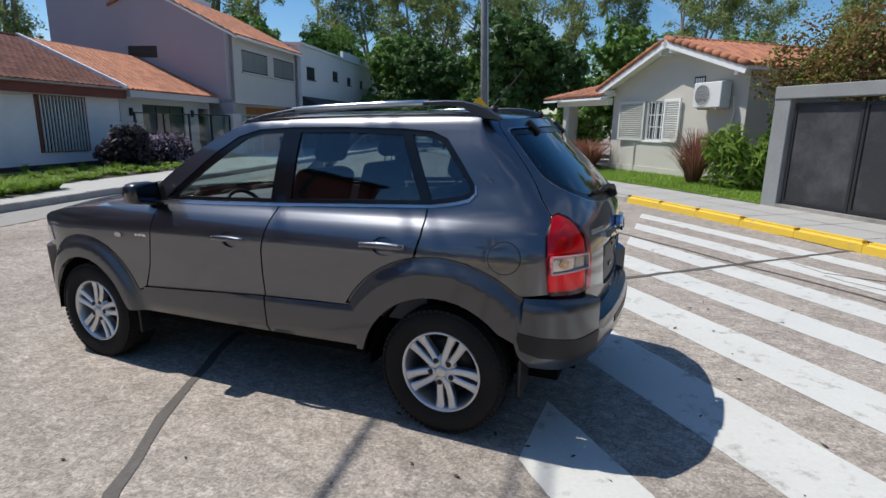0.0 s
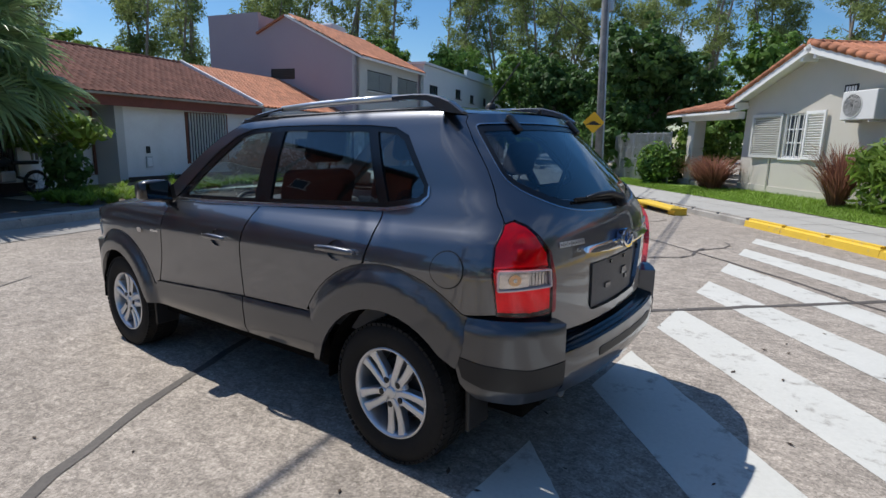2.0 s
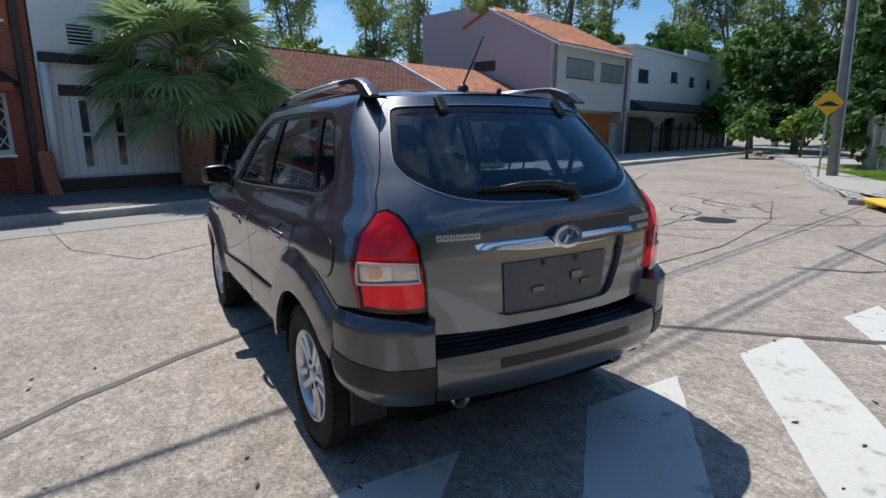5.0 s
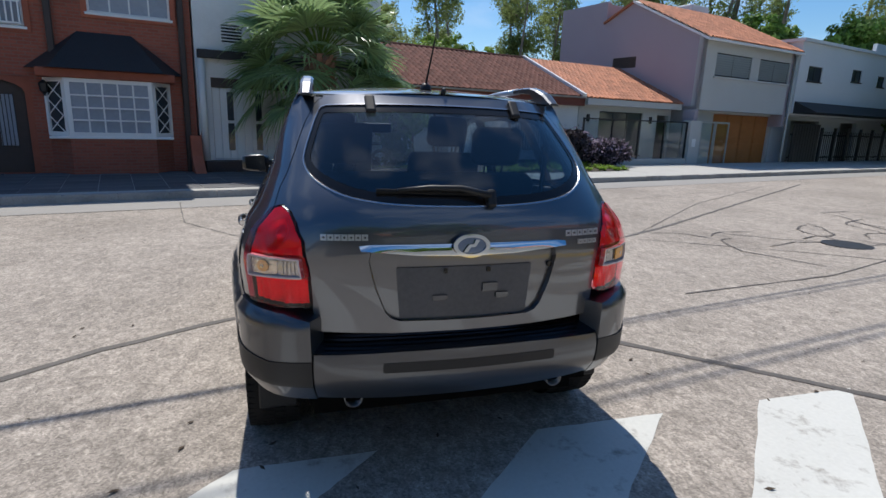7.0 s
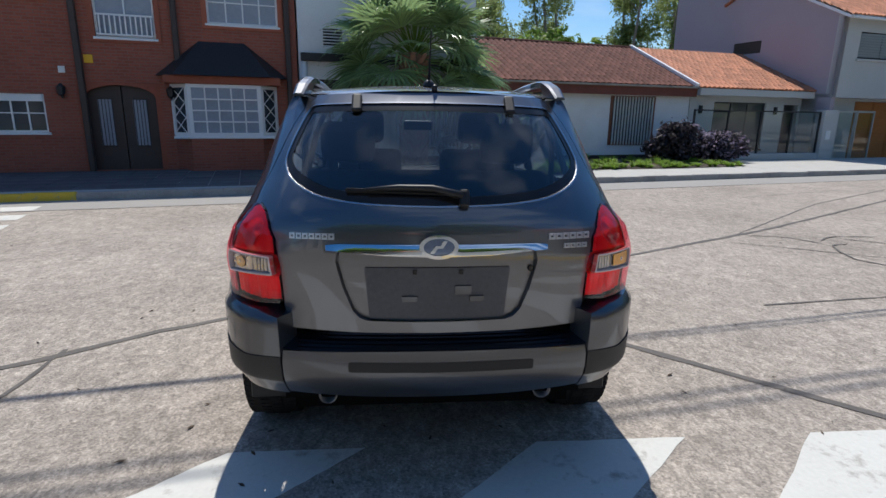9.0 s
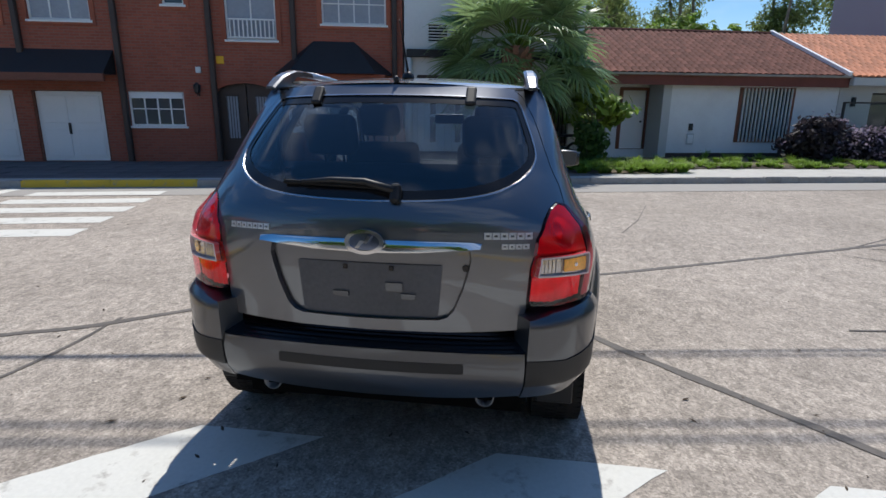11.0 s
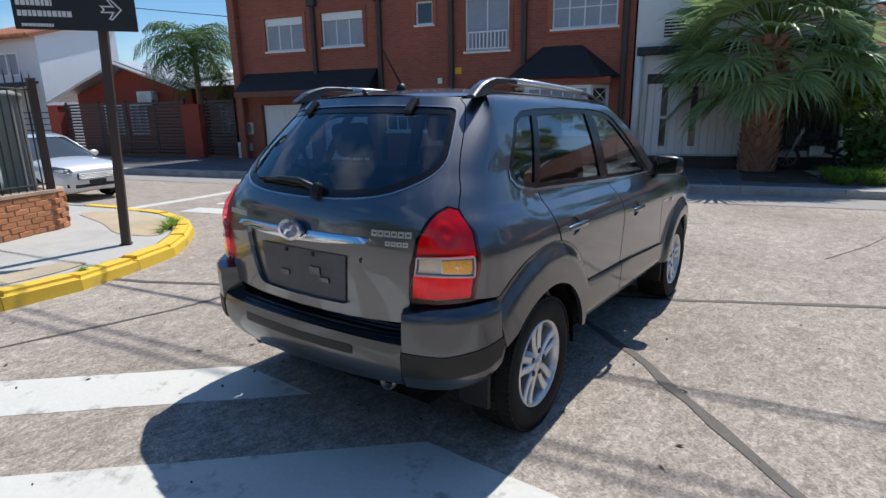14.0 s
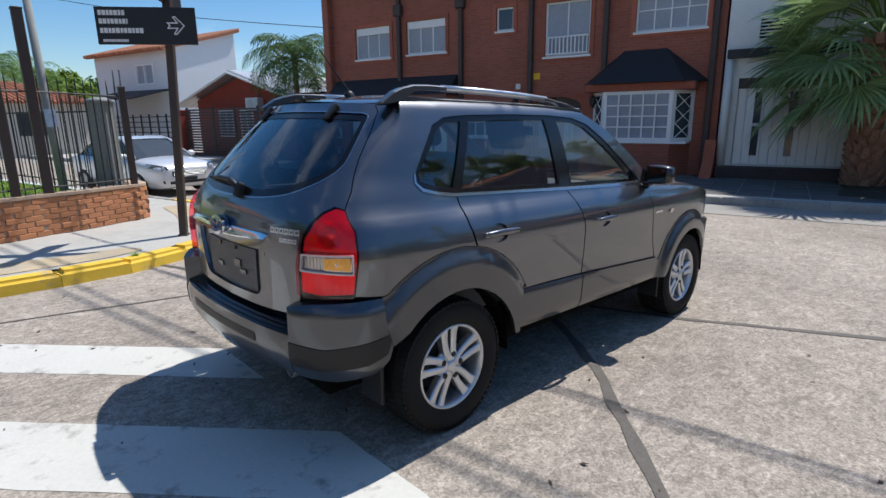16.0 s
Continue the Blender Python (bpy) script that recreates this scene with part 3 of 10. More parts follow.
pave_near = pavement("pavement_corner", near_kerb, [(-16, 46), (-30, 30)], 0.13, "grey concrete corner pavement with a yellow painted kerb",
                     yellow=[(-5.4, 1.3, 3.0, 8.3)], kw=0.25, round_=0.04)
M_sand = mat("sandy_worn_pavement", (0.46, 0.37, 0.24), 0.95, var=0.2, scale=2.5, fine=40, bump=0.4, stain=(0.36, 0.33, 0.29), stain_scale=1.6, stain_amount=0.9)
for poly in ([(-2.75, 3.78), (-1.75, 3.86), (-1.35, 4.05), (-1.5, 4.3), (-2.2, 4.25), (-3.3, 4.5), (-3.9, 4.2)], [(-0.35, 4.75), (0.05, 5.15), (0.4, 6.0), (0.35, 7.4), (-0.15, 7.6), (-0.3, 6.3), (-0.55, 5.4)]):
    tagged(drape("sand_patch", rounded(poly, 0.25), M_sand, 0.136), "sandy worn patch on the corner pavement", "pavement patch", kind="structure")

# white crossing stripes, worn, along the skewed street
SD = Vector((-0.683, 0.730))
for k, (y0, y1) in enumerate(((0.31, 0.94), (-1.25, -0.50), (-2.60, -1.90), (-3.90, -3.30), (-5.12, -4.53), (-6.40, -5.82), (-7.55, -7.02))):
    x0 = -1.755
    a, b = Vector((x0, y0)), Vector((x0, y1))
    L = 4.2 if k > 0 else 2.2
    rnd = random.Random(k)
    edge = lambda p, q, n: [tuple(p + (q - p) * i / n + Vector((rnd.uniform(-1, 1), rnd.uniform(-1, 1))) * 0.004) for i in range(n)]
    poly = edge(a, b, 6) + edge(b, b + SD * L, 40) + edge(b + SD * L, a + SD * L, 6) + edge(a + SD * L, a, 40)
    st = drape("crossing_stripe", poly, M_stripe, 0.002 + 0.0002 * k)
    tagged(st, "worn white painted crossing stripe on the road", "road marking", "stripes of the near crossing", "structure")
# far crossing before the brick house
for k in range(5):
    a = Vector((1.55, 7.35)) + Vector((0.86, 0.30)) * k
    d = Vector((0.29, -0.957)) * 2.35
    n = Vector((0.957, 0.29)) * 0.24
    st = drape("crossing_stripe", [tuple(a - n), tuple(a + n), tuple(a + n + d), tuple(a - n + d)], M_stripe, 0.004)
    tagged(st, "worn white painted crossing stripe on the road", "road marking", "stripes of the far crossing", "structure")
st = drape("stop_line", [(0.85, 8.15), (0.95, 8.45), (5.6, 9.55), (5.5, 9.25)], M_stripe, 0.004)
tagged(st, "long white stop line across the street", "road marking", kind="structure")

# tar seams and cracks
SEAMS = [([(-1.36, 3.82), (-1.18, 3.34), (-0.68, 2.42), (-0.18, 1.88), (0.17, 1.33), (0.58, 0.56), (1.2, -0.95), (2.05, -2.5), (3.6, -5.3), (6.2, -9.4), (10.0, -15.5)], 0.062, 0.35),
         ([(0.72, 0.2), (0.2, -0.58), (-0.14, -0.98), (-1.12, -1.92), (-1.95, -2.72), (-2.9, -3.7), (-4.5, -5.4)], 0.068, 0.35),
         ([(-0.50, 2.36), (-1.0, 2.32), (-1.46, 2.34), (-2.1, 2.48), (-4.2, 2.95)], 0.028, 0.5),
         ([(3.1, -4.45), (6.2, -8.2), (9.5, -13.5)], 0.02, 0.6),
         ([(2.75, -4.4), (1.7, -6.0), (0.4, -7.6)], 0.02, 0.7),
         ([(4.4, 0.6), (3.8, 1.4), (4.9, 2.2), (7.0, 2.6)], 0.018, 0.8),
         ([(6.0, -2.75), (4.6, -2.35), (3.6, -1.95)], 0.012, 0.8),
         ([(-0.3, -6.5), (-1.72, -5.2), (-2.49, -4.5), (-3.15, -3.83), (-3.66, -3.42), (-4.25, -2.85), (-5.2, -2.0)], 0.045, 0.4),
         ([(-3.66, -4.27), (-3.93, -3.87), (-4.35, -3.76), (-4.9, -3.7)], 0.022, 0.7),
         ([(-3.91, -3.75), (-4.06, -3.55), (-4.4, -3.3), (-5.0, -3.0)], 0.020, 0.7),
         ([(-3.2, -7.9), (-3.48, -6.94), (-3.79, -6.32), (-4.4, -5.5), (-4.9, -5.2)], 0.030, 0.6),
         ([(0.2, -3.0), (0.5, -5.2), (1.4, -8.0), (3.0, -11.0)], 0.022, 0.7),
         ([(7.0, -7.0), (8.2, -10.2), (8.0, -12.4)], 0.016, 0.8)]
for k, (ln, w, j) in enumerate(SEAMS):
    tagged(ribbon("tar_seam", ln, w, M_seam, 0.0040 + 0.0002 * k, j, k), "thin black tar seam in the concrete road", "road seam", "seams of the road", "structure")
rc = random.Random(5)
cbm_pts = []
for k in range(34):
    p = Vector((rc.uniform(-1.4, 4.5), rc.uniform(-16.0, -5.5)))
    if p.x * 0.79 + p.y * 0.61 < -5.9:
        continue
    a = rc.uniform(0, 6.28)
    ln = [tuple(p)]
    for _ in range(rc.randint(3, 6)):
        a += rc.uniform(-0.8, 0.8)
        p = p + Vector((math.cos(a), math.sin(a))) * rc.uniform(0.25, 0.5)
        ln.append(tuple(p))
    tagged(ribbon("crack_filler", ln, 0.03, M_seam, 0.0065 + 0.0001 * k, 0.6, k, step=0.15, taper=True), "winding black crack filler on the road", "road seam", "crack fillers of the road", "structure")
# smoother gutter strip along the far kerb
M_gutter = mat("smooth_gutter_concrete", (0.30, 0.285, 0.262), 0.88, var=0.14, scale=0.8, fine=60, bump=0.3, stain=(0.2, 0.19, 0.175), stain_scale=0.8, stain_amount=0.6)
gut = ribbon("gutter_strip", [tuple(wa(u, 7.35).xy) for u in (-40, -20, 0, 20, 45)], 1.16, M_gutter, 0.0025, 0.0, 3, step=0.5)
tagged(gut, "smooth grey concrete gutter strip along the far kerb", "gutter", kind="structure")
tagged(ribbon("tar_seam", [tuple(wa(u, 6.76).xy) for u in (-40, -20, -8, 0, 9, 20, 45)], 0.022, M_seam, 0.0075, 0.5, 77), "thin dark joint along the gutter", "road seam", "seams of the road", "structure")
# manhole cover in the road
bm = bmesh.new()
lathe(bm, [(0.0001, 0.012), (0.26, 0.012), (0.28, 0.008), (0.30, 0.012), (0.33, 0.012), (0.335, -0.02)], 36, "z")
mh = part("manhole_cover", bm, M_darkmetal)
mh.location = (1.95, -7.3, ground_z(1.95, -7.3))
tagged(mh, "round dark iron manhole cover in the road", "manhole cover")
# gully opening in the yellow kerb
gm = pose(0.62, -10.85, ground_z(0.6, -10.8), 0, 0, -49)
gully = root("gully", gm, "dark storm drain opening under a yellow kerb stone", "storm drain", kind="structure")
part("mouth", newbox(-0.62, 0.62, -0.082, 0.10, 0.0, 0.11), M_tarp, gully)
part("lintel", newbox(-0.95, 0.95, -0.09, 0.30, 0.11, 0.175, 0.02, 2), M_yellow, gully)
for a in (-0.95, 0.625):
    part("cheek", newbox(a, a + 0.325, -0.085, 0.20, 0.0, 0.11, 0.01), M_yellow, gully)
part("apron", newbox(-0.85, 0.85, -0.42, -0.09, -0.01, 0.012, 0.005), M_yellow, gully)


# ---------- tools for houses ----------
def wall(name, u0, u1, z0, z1, v, holes, material, parent, thick=0.22, outline=None, label=""):
    """A wall seen from the road side; local x along, y away from the road."""
    o = outline or rect(u0, u1, z0, z1)
    bm = slab(o, [rect(*h) for h in holes], lambda a, b, d: (a, v + d, b), thick)
    return part(name, bm, material, parent, label)


def window(parent, u0, u1, z0, z1, v, material=None, panes=2, rows=1, frame_w=0.05, depth=0.06, pane_mat=None, sill=True, label=""):
    """A framed window set into an opening."""
    material = material or M_whitepaint
    w = root("window", None, label)
    w.parent = parent
    bm = bmesh.new()
    y0, y1 = v + 0.05, v + 0.05 + depth
    box(bm, u0, u0 + frame_w, y0, y1, z0, z1)
    box(bm, u1 - frame_w, u1, y0, y1, z0, z1)
    box(bm, u0 + frame_w, u1 - frame_w, y0, y1, z0, z0 + frame_w)
    box(bm, u0 + frame_w, u1 - frame_w, y0, y1, z1 - frame_w, z1)
    iu0, iu1, iz0, iz1 = u0 + frame_w, u1 - frame_w, z0 + frame_w, z1 - frame_w
    for i in range(1, panes):
        c = iu0 + (iu1 - iu0) * i / panes
        box(bm, c - 0.018, c + 0.018, y0 + 0.01, y1 - 0.005, iz0, iz1)
    for j in range(1, rows):
        c = iz0 + (iz1 - iz0) * j / rows
        box(bm, iu0, iu1, y0 + 0.012, y1 - 0.008, c - 0.014, c + 0.014)
    part("window_frame", bm, material, w)
    for i in range(panes):
        a, b = iu0 + (iu1 - iu0) * i / panes, iu0 + (iu1 - iu0) * (i + 1) / panes
        part("pane", newbox(a, b, y1 - 0.022, y1 - 0.012, iz0, iz1), pane_mat or M_pane, w)
    if sill:
        part("window_sill", newbox(u0 - 0.05, u1 + 0.05, v - 0.05, v + 0.05, z0 - 0.06, z0, 0.008), material, w)
    return w


def tile_verts(w, L, h):
    """A half-round roof tile: local x across, y up the slope, z off the roof."""
    v, f = [], []
    n = 5
    for yy, s in ((0.0, 1.0), (L, 0.86)):
        for i in range(n):
            a = math.pi * i / (n - 1)
            v.append((-math.cos(a) * w / 2 * s, yy, math.sin(a) * h * s))
    for i in range(n - 1):
        f.append((i, i + 1, n + i + 1, n + i))
    f.append((0, 1, 2, 3, 4))
    return v, f


def tiled_slope(parent, o, ax, up, wide, long, tw, tl, material, names, keep=None, pick=0, cut=None, h=0.06, deck=None):
    """Rows of tiles on a slope from o along ax and up; the first `pick` of them as pieces of their own, the rest joined."""
    o, ax, up = Vector(o), Vector(ax).normalized(), Vector(up).normalized()
    nrm = ax.cross(up).normalized()
    tv, tf = tile_verts(tw * 1.02, tl * 1.22, h)
    base = Matrix((ax, up, nrm)).transposed()
    nx, ny = int(wide / tw), int(long / tl)
    spots = []
    for j in range(ny):
        for i in range(nx):
            a, b = (i + 0.5) * tw, j * tl
            if cut is None or cut(a, b + tl * 0.5):
                spots.append((a, b))
    rnd = random.Random(len(spots))
    mesh = None
    V, F = [], []
    tilt = Matrix.Rotation(radians(5), 3, "X")
    for k, (a, b) in enumerate(spots):
        jig = Matrix.Rotation(rnd.uniform(-0.03, 0.03), 3, "Z")
        m3 = base @ tilt @ jig
        p = o + ax * a + up * b + nrm * (0.012 + rnd.uniform(0, 0.008))
        if k < pick:
            if mesh is None:
                mesh = bpy.data.meshes.new("tile")
                mesh.from_pydata(tv, [], tf)
                for q in mesh.polygons:
                    q.use_smooth = len(q.vertices) == 4
                mesh.materials.append(material[0])
            ob = new("tile", mesh)
            ob.matrix_local = Matrix.Translation(p) @ m3.to_4x4()
            ob.parent = parent
        else:
            s = len(V)
            V += [tuple(p + m3 @ Vector(q)) for q in tv]
            F += [tuple(s + i for i in q) for q in tf]
    if V:
        me = bpy.data.meshes.new(names)
        me.from_pydata(V, [], F)
        for q in me.polygons:
            q.use_smooth = len(q.vertices) == 4
        me.materials.append(material[1])
        ob = new(names, me)
        ob.parent = parent
        ob["kind"] = "stuff"


# ---------- the row of houses across the street ----------
VF = 12.3
# red brick house
brick = root("brick_house", MA @ pose(-0.12, 0, -0.09), "two-storey red brick house with dark brown downpipes", "house")
ups = [(-11.55, -10.03, 3.74, 4.78), (-9.32, -7.79, 3.77, 4.81), (-5.98, -5.42, 4.22, 4.88), (-4.40, -3.07, 3.38, 4.85), (-1.85, -0.10, 3.84, 4.90)]
downs = [(-12.0, -9.98, 0.12, 2.0), (-9.55, -7.75, 0.12, 2.0), (-7.12, -5.67, 1.08, 2.0), (-4.95, -3.1, 0.12, 2.30), (-2.45, -0.65, 0.98, 2.28)]
wall("wall_front", -12.6, 0.35, -0.1, 7.0, VF, ups + downs, M_brick, brick, 0.3)
part("side_wall", newbox(-12.6, -12.3, VF + 0.3, 21, -0.1, 7.0), M_brick, brick)
part("side_wall", newbox(0.05, 0.35, VF + 0.3, 21, -0.1, 7.0), M_brick, brick)
part("inner_floor", newbox(-12.3, 0.05, VF + 0.3, 21, 2.85, 3.1), M_greyplaster, brick)
part("back_wall", newbox(-12.3, 0.05, VF + 2.6, VF + 2.8, -0.1, 7.0), M_greyplaster, brick)
part("roof", newbox(-13.0, 0.6, VF - 0.5, 21.3, 7.0, 7.25), M_tarp, brick)
for (a, b, c, d), pn, rw in zip(ups, (3, 3, 1, 2, 4), (1, 1, 1, 1, 2)):
    w = window(brick, a, b, c, d, VF, panes=pn, rows=rw, label="white framed window with pale curtains", pane_mat=M_curtain if pn > 1 else M_pane)
    if pn > 1 and (b - a) < 1.8 and a != -4.40:
        part("roller_blind_box", newbox(a + 0.03, b - 0.03, VF + 0.02, VF + 0.09, d - 0.24, d - 0.02), M_whitepaint, w)
    surround = slab(rect(a - 0.12, b + 0.12, c - 0.12, d + 0.12), [rect(a, b, c, d)], lambda p, q, e: (p, VF - 0.035 + e, q), 0.034)
    part("brick_surround", surround, M_brickred, w)
# railing of the tall upper window
rail = root("window_railing", None, "white painted railing of small balusters")
rail.parent = brick
bm = bmesh.new()
for zz in (3.42, 3.88):
    box(bm, -4.36, -3.11, VF - 0.05, VF - 0.01, zz, zz + 0.04)
part("rail", bm, M_whitepaint, rail)
for i in range(11):
    c = -4.3 + i * 0.114
    part("baluster", newbox(c, c + 0.03, VF - 0.045, VF - 0.015, 3.46, 3.88), M_whitepaint, rail)
# downpipes / dark timbers
for c in (-9.6, -7.2, -4.82, -2.62, 0.12):
    bm = newbox(c - 0.07, c + 0.07, VF - 0.14, VF - 0.002, 0.1 if c > -9 else 2.9, 6.9, 0.02)
    part("downpipe", bm, M_brownmetal, brick)
    part("pipe_head", newbox(c - 0.16, c + 0.16, VF - 0.2, VF - 0.004, 5.0, 5.35, 0.03), M_brownmetal, brick)
part("corner_buttress", newbox(-12.9, -12.605, VF - 0.25, VF + 0.4, -0.1, 6.9, 0.03), M_brick, brick)
# white panelled garage doors
for a, b in ((-11.95, -10.03), (-9.5, -7.8)):
    gd = root("garage_door", None, "white panelled garage door with a dark latch")
    gd.parent = brick
    part("leaf", newbox(a, b, VF + 0.08, VF + 0.14, 0.13, 1.98), M_whitepaint, gd)
    for i in range(2):
        for j in range(2):
            w2 = (b - a) / 2
            part("panel", newbox(a + i * w2 + 0.1, a + (i + 1) * w2 - 0.1, VF + 0.06, VF + 0.08, 0.25 + j * 0.9, 0.25 + j * 0.9 + 0.72, 0.012), M_whitepaint, gd)
    part("latch", newbox((a + b) / 2 - 0.12, (a + b) / 2 - 0.06, VF + 0.03, VF + 0.075, 0.85, 1.15, 0.01), M_darkmetal, gd)
    part("jamb", newbox(a - 0.04, a, VF + 0.02, VF + 0.16, 0.12, 2.0), M_darkwood, gd)
    part("jamb", newbox(b, b + 0.04, VF + 0.02, VF + 0.16, 0.12, 2.0), M_darkwood, gd)
# long dark awning over the garages
bm = bmesh.new()
v = [bm.verts.new(p) for p in ((-12.5, VF, 3.05), (-7.35, VF, 3.05), (-7.35, VF - 0.75, 2.42), (-12.5, VF - 0.75, 2.42), (-12.5, VF, 2.42), (-7.35, VF, 2.42))]
for q in ((0, 3, 2, 1), (0, 4, 3), (1, 2, 5), (3, 4, 5, 2), (0, 1, 5, 4)):
    bm.faces.new([v[i] for i in q])
part("awning", bm, M_tarp, brick, "long sloping black awning")
part("awning_beam", newbox(-12.5, -7.35, VF - 0.76, VF - 0.66, 2.22, 2.42, 0.01), M_darkwood, brick)
window(brick, -7.12, -5.67, 1.08, 2.0, VF, panes=4, rows=2, pane_mat=M_pane, label="white barred ground floor window")
part("roller_box", newbox(-7.08, -5.71, VF + 0.02, VF + 0.1, 1.82, 1.98), M_whitepaint, brick)
# arched double door
ad = root("arched_door", None, "dark double door with pale grilled panes under an arch")
ad.parent = brick
bm = slab(rect(-4.95, -3.1, 0.12, 2.32), [[(-4.82, 0.13)] + [(-4.82, 1.95)] + [(-4.025 - 0.795 * math.cos(math.pi * k / 10), 1.95 + 0.30 * math.sin(math.pi * k / 10)) for k in range(1, 10)] + [(-3.23, 1.95), (-3.23, 0.13)]], lambda a, b, d: (a, VF + 0.0 + d, b), 0.2)
part("arch", bm, M_brickred, ad)
for a, b in ((-4.8, -4.04), (-4.01, -3.25)):
    part("leaf", newbox(a, b, VF + 0.16, VF + 0.21, 0.13, 2.24), M_brownmetal, ad)
    part("pane", newbox(a + 0.22, b - 0.22, VF + 0.14, VF + 0.16, 0.75, 1.9), M_curtain, ad)
    for i in range(5):
        c = a + 0.23 + i * 0.075
        part("grille_bar", newbox(c, c + 0.015, VF + 0.12, VF + 0.135, 0.7, 1.95), M_darkmetal, ad)
# bay window with a small black roof
bay = root("bay_window", pose(-0.25, 0, 0.17), "white bay window with lattice sides under a black hipped roof")
bay.parent = brick
B0, B1, BV = -2.6, 0.0, VF - 0.55
bm = bmesh.new()
prof = [(B0, VF), (B0 + 0.42, BV), (B1 - 0.42, BV), (B1, VF)]
lo = [bm.verts.new((p[0], p[1], -0.25)) for p in prof]
hi = [bm.verts.new((p[0], p[1], 0.78)) for p in prof]
for i in range(3):
    bm.faces.new((lo[i], lo[i + 1], hi[i + 1], hi[i]))
bm.faces.new(hi)
part("bay_base", bm, M_brick, bay)
part("sill", newbox(B0 + 0.02, B1 - 0.02, BV - 0.04, VF, 0.78, 0.84, 0.01), M_whitepaint, bay)


def bay_frame(p, q, cols, rows, lattice):
    p, q = Vector(p), Vector(q)
    d = (q - p).normalized()
    ang = math.atan2(d.y, d.x)
    m = Matrix.Translation((p.x, p.y, 0)) @ Matrix.Rotation(ang, 4, "Z")
    L = (q - p).length
    bm = bmesh.new()
    for a, b, c, e in ((0, 0.09, 0.84, 2.14), (L - 0.09, L, 0.84, 2.14), (0.09, L - 0.09, 0.84, 0.93), (0.09, L - 0.09, 2.05, 2.14)):
        box(bm, a, b, -0.03, 0.03, c, e, m)
    part("window_frame", bm, M_whitepaint, bay)
    if not lattice:
        for i in range(1, cols):
            c = 0.09 + (L - 0.18) * i / cols
            bm = newbox(c - 0.018, c + 0.018, -0.05, -0.02, 0.93, 2.05, m=m)
            part("glazing_bar", bm, M_whitepaint, bay)
        for j in range(1, rows):
            c = 0.93 + 1.12 * j / rows
            part("glazing_bar", newbox(0.09, L - 0.09, -0.052, -0.022, c - 0.018, c + 0.018, m=m), M_whitepaint, bay)
    else:
        for s in (1, -1):
            for j in range(3):
                z0 = 0.93 + 1.12 * j / 3
                bm = bmesh.new()
                a, b = (0.1, L - 0.1) if s > 0 else (L - 0.1, 0.1)
                tube(bm, [m @ Vector((a, -0.035, z0)), m @ Vector((b, -0.035, z0 + 0.37))], 0.012, 5)
                part("lattice_bar", bm, M_whitepaint, bay)
    part("pane", newbox(0.05, L - 0.05, 0.01, 0.02, 0.9, 2.1, m=m), M_pane if lattice else M_curtain, bay)


bay_frame(prof[0], prof[1], 2, 3, True)
bay_frame(prof[1], prof[2], 5, 4, False)
bay_frame(prof[2], prof[3], 2, 3, True)
part("lintel", newbox(B0 - 0.1, B1 + 0.1, BV - 0.1, VF - 0.002, 2.14, 2.34, 0.02), M_brickred, bay)
bm = bmesh.new()
e = [bm.verts.new(p) for p in ((B0 - 0.35, VF, 2.34), (B0 + 0.15, BV - 0.25, 2.34), (B1 - 0.15, BV - 0.25, 2.34), (B1 + 0.35, VF, 2.34), (B1 - 0.75, VF, 3.22), (B0 + 0.75, VF, 3.22))]
for q in ((0, 5, 1), (1, 5, 4, 2), (2, 4, 3), (0, 1, 2, 3)):
    bm.faces.new([e[i] for i in q])
bmesh.ops.recalc_face_normals(bm, faces=bm.faces)
part("bay_roof", bm, M_tarp, bay)
for c in (-5.25, -2.85):
    lan = root("wall_lantern", None, "small black wall lantern")
    lan.parent = brick
    bm = bmesh.new()
    lathe(bm, [(0.03, 0), (0.08, 0.05), (0.1, 0.22), (0.02, 0.3)], 6, "z", (c, VF - 0.16, 1.95))
    part("lantern", bm, M_darkmetal, lan)
    part("bracket", newbox(c - 0.02, c + 0.02, VF - 0.15, VF - 0.002, 1.9, 1.95), M_darkmetal, lan)
part("wall_box", newbox(-5.28, -5.14, VF - 0.06, VF - 0.003, 2.5, 2.66, 0.01), M_plastic, brick)
part("yellow_plate", newbox(-4.72, -4.52, VF - 0.03, VF - 0.003, 2.75, 2.95, 0.01), M_signy, brick)

# white house with the double door behind the palm
gh = root("white_house", MA @ pose(-0.12, 0, -0.09), "narrow white two-storey house with a pale double door", "house")
wall("wall_front", 0.40, 5.6, -0.1, 5.4, VF, [(0.75, 3.2, 0.42, 2.55), (3.85, 5.3, 0.55, 2.3), (1.08, 1.62, 3.42, 3.9)], M_white, gh, 0.25)
part("side_wall", newbox(0.40, 0.62, VF + 0.25, 19, -0.1, 5.4), M_white, gh)
part("side_wall", newbox(5.4, 5.6, VF + 0.25, 19, -0.1, 5.4), M_white, gh)
part("roof", newbox(0.40, 5.6, VF - 0.1, 19, 5.4, 5.55), M_greyplaster, gh)
part("step", newbox(0.45, 3.4, VF - 0.55, VF - 0.002, -0.05, 0.40, 0.015), M_darkstone, gh, "dark red stone step")
part("plinth", newbox(3.4, 5.6, VF - 0.05, VF - 0.002, -0.05, 0.40, 0.01), M_darkstone, gh)
part("ledge", newbox(0.45, 5.6, VF - 0.25, VF - 0.002, 3.02, 3.22, 0.01), M_darkmetal, gh)
part("back_wall", newbox(0.62, 5.4, VF + 2.0, VF + 2.2, -0.1, 5.4), M_greyplaster, gh)
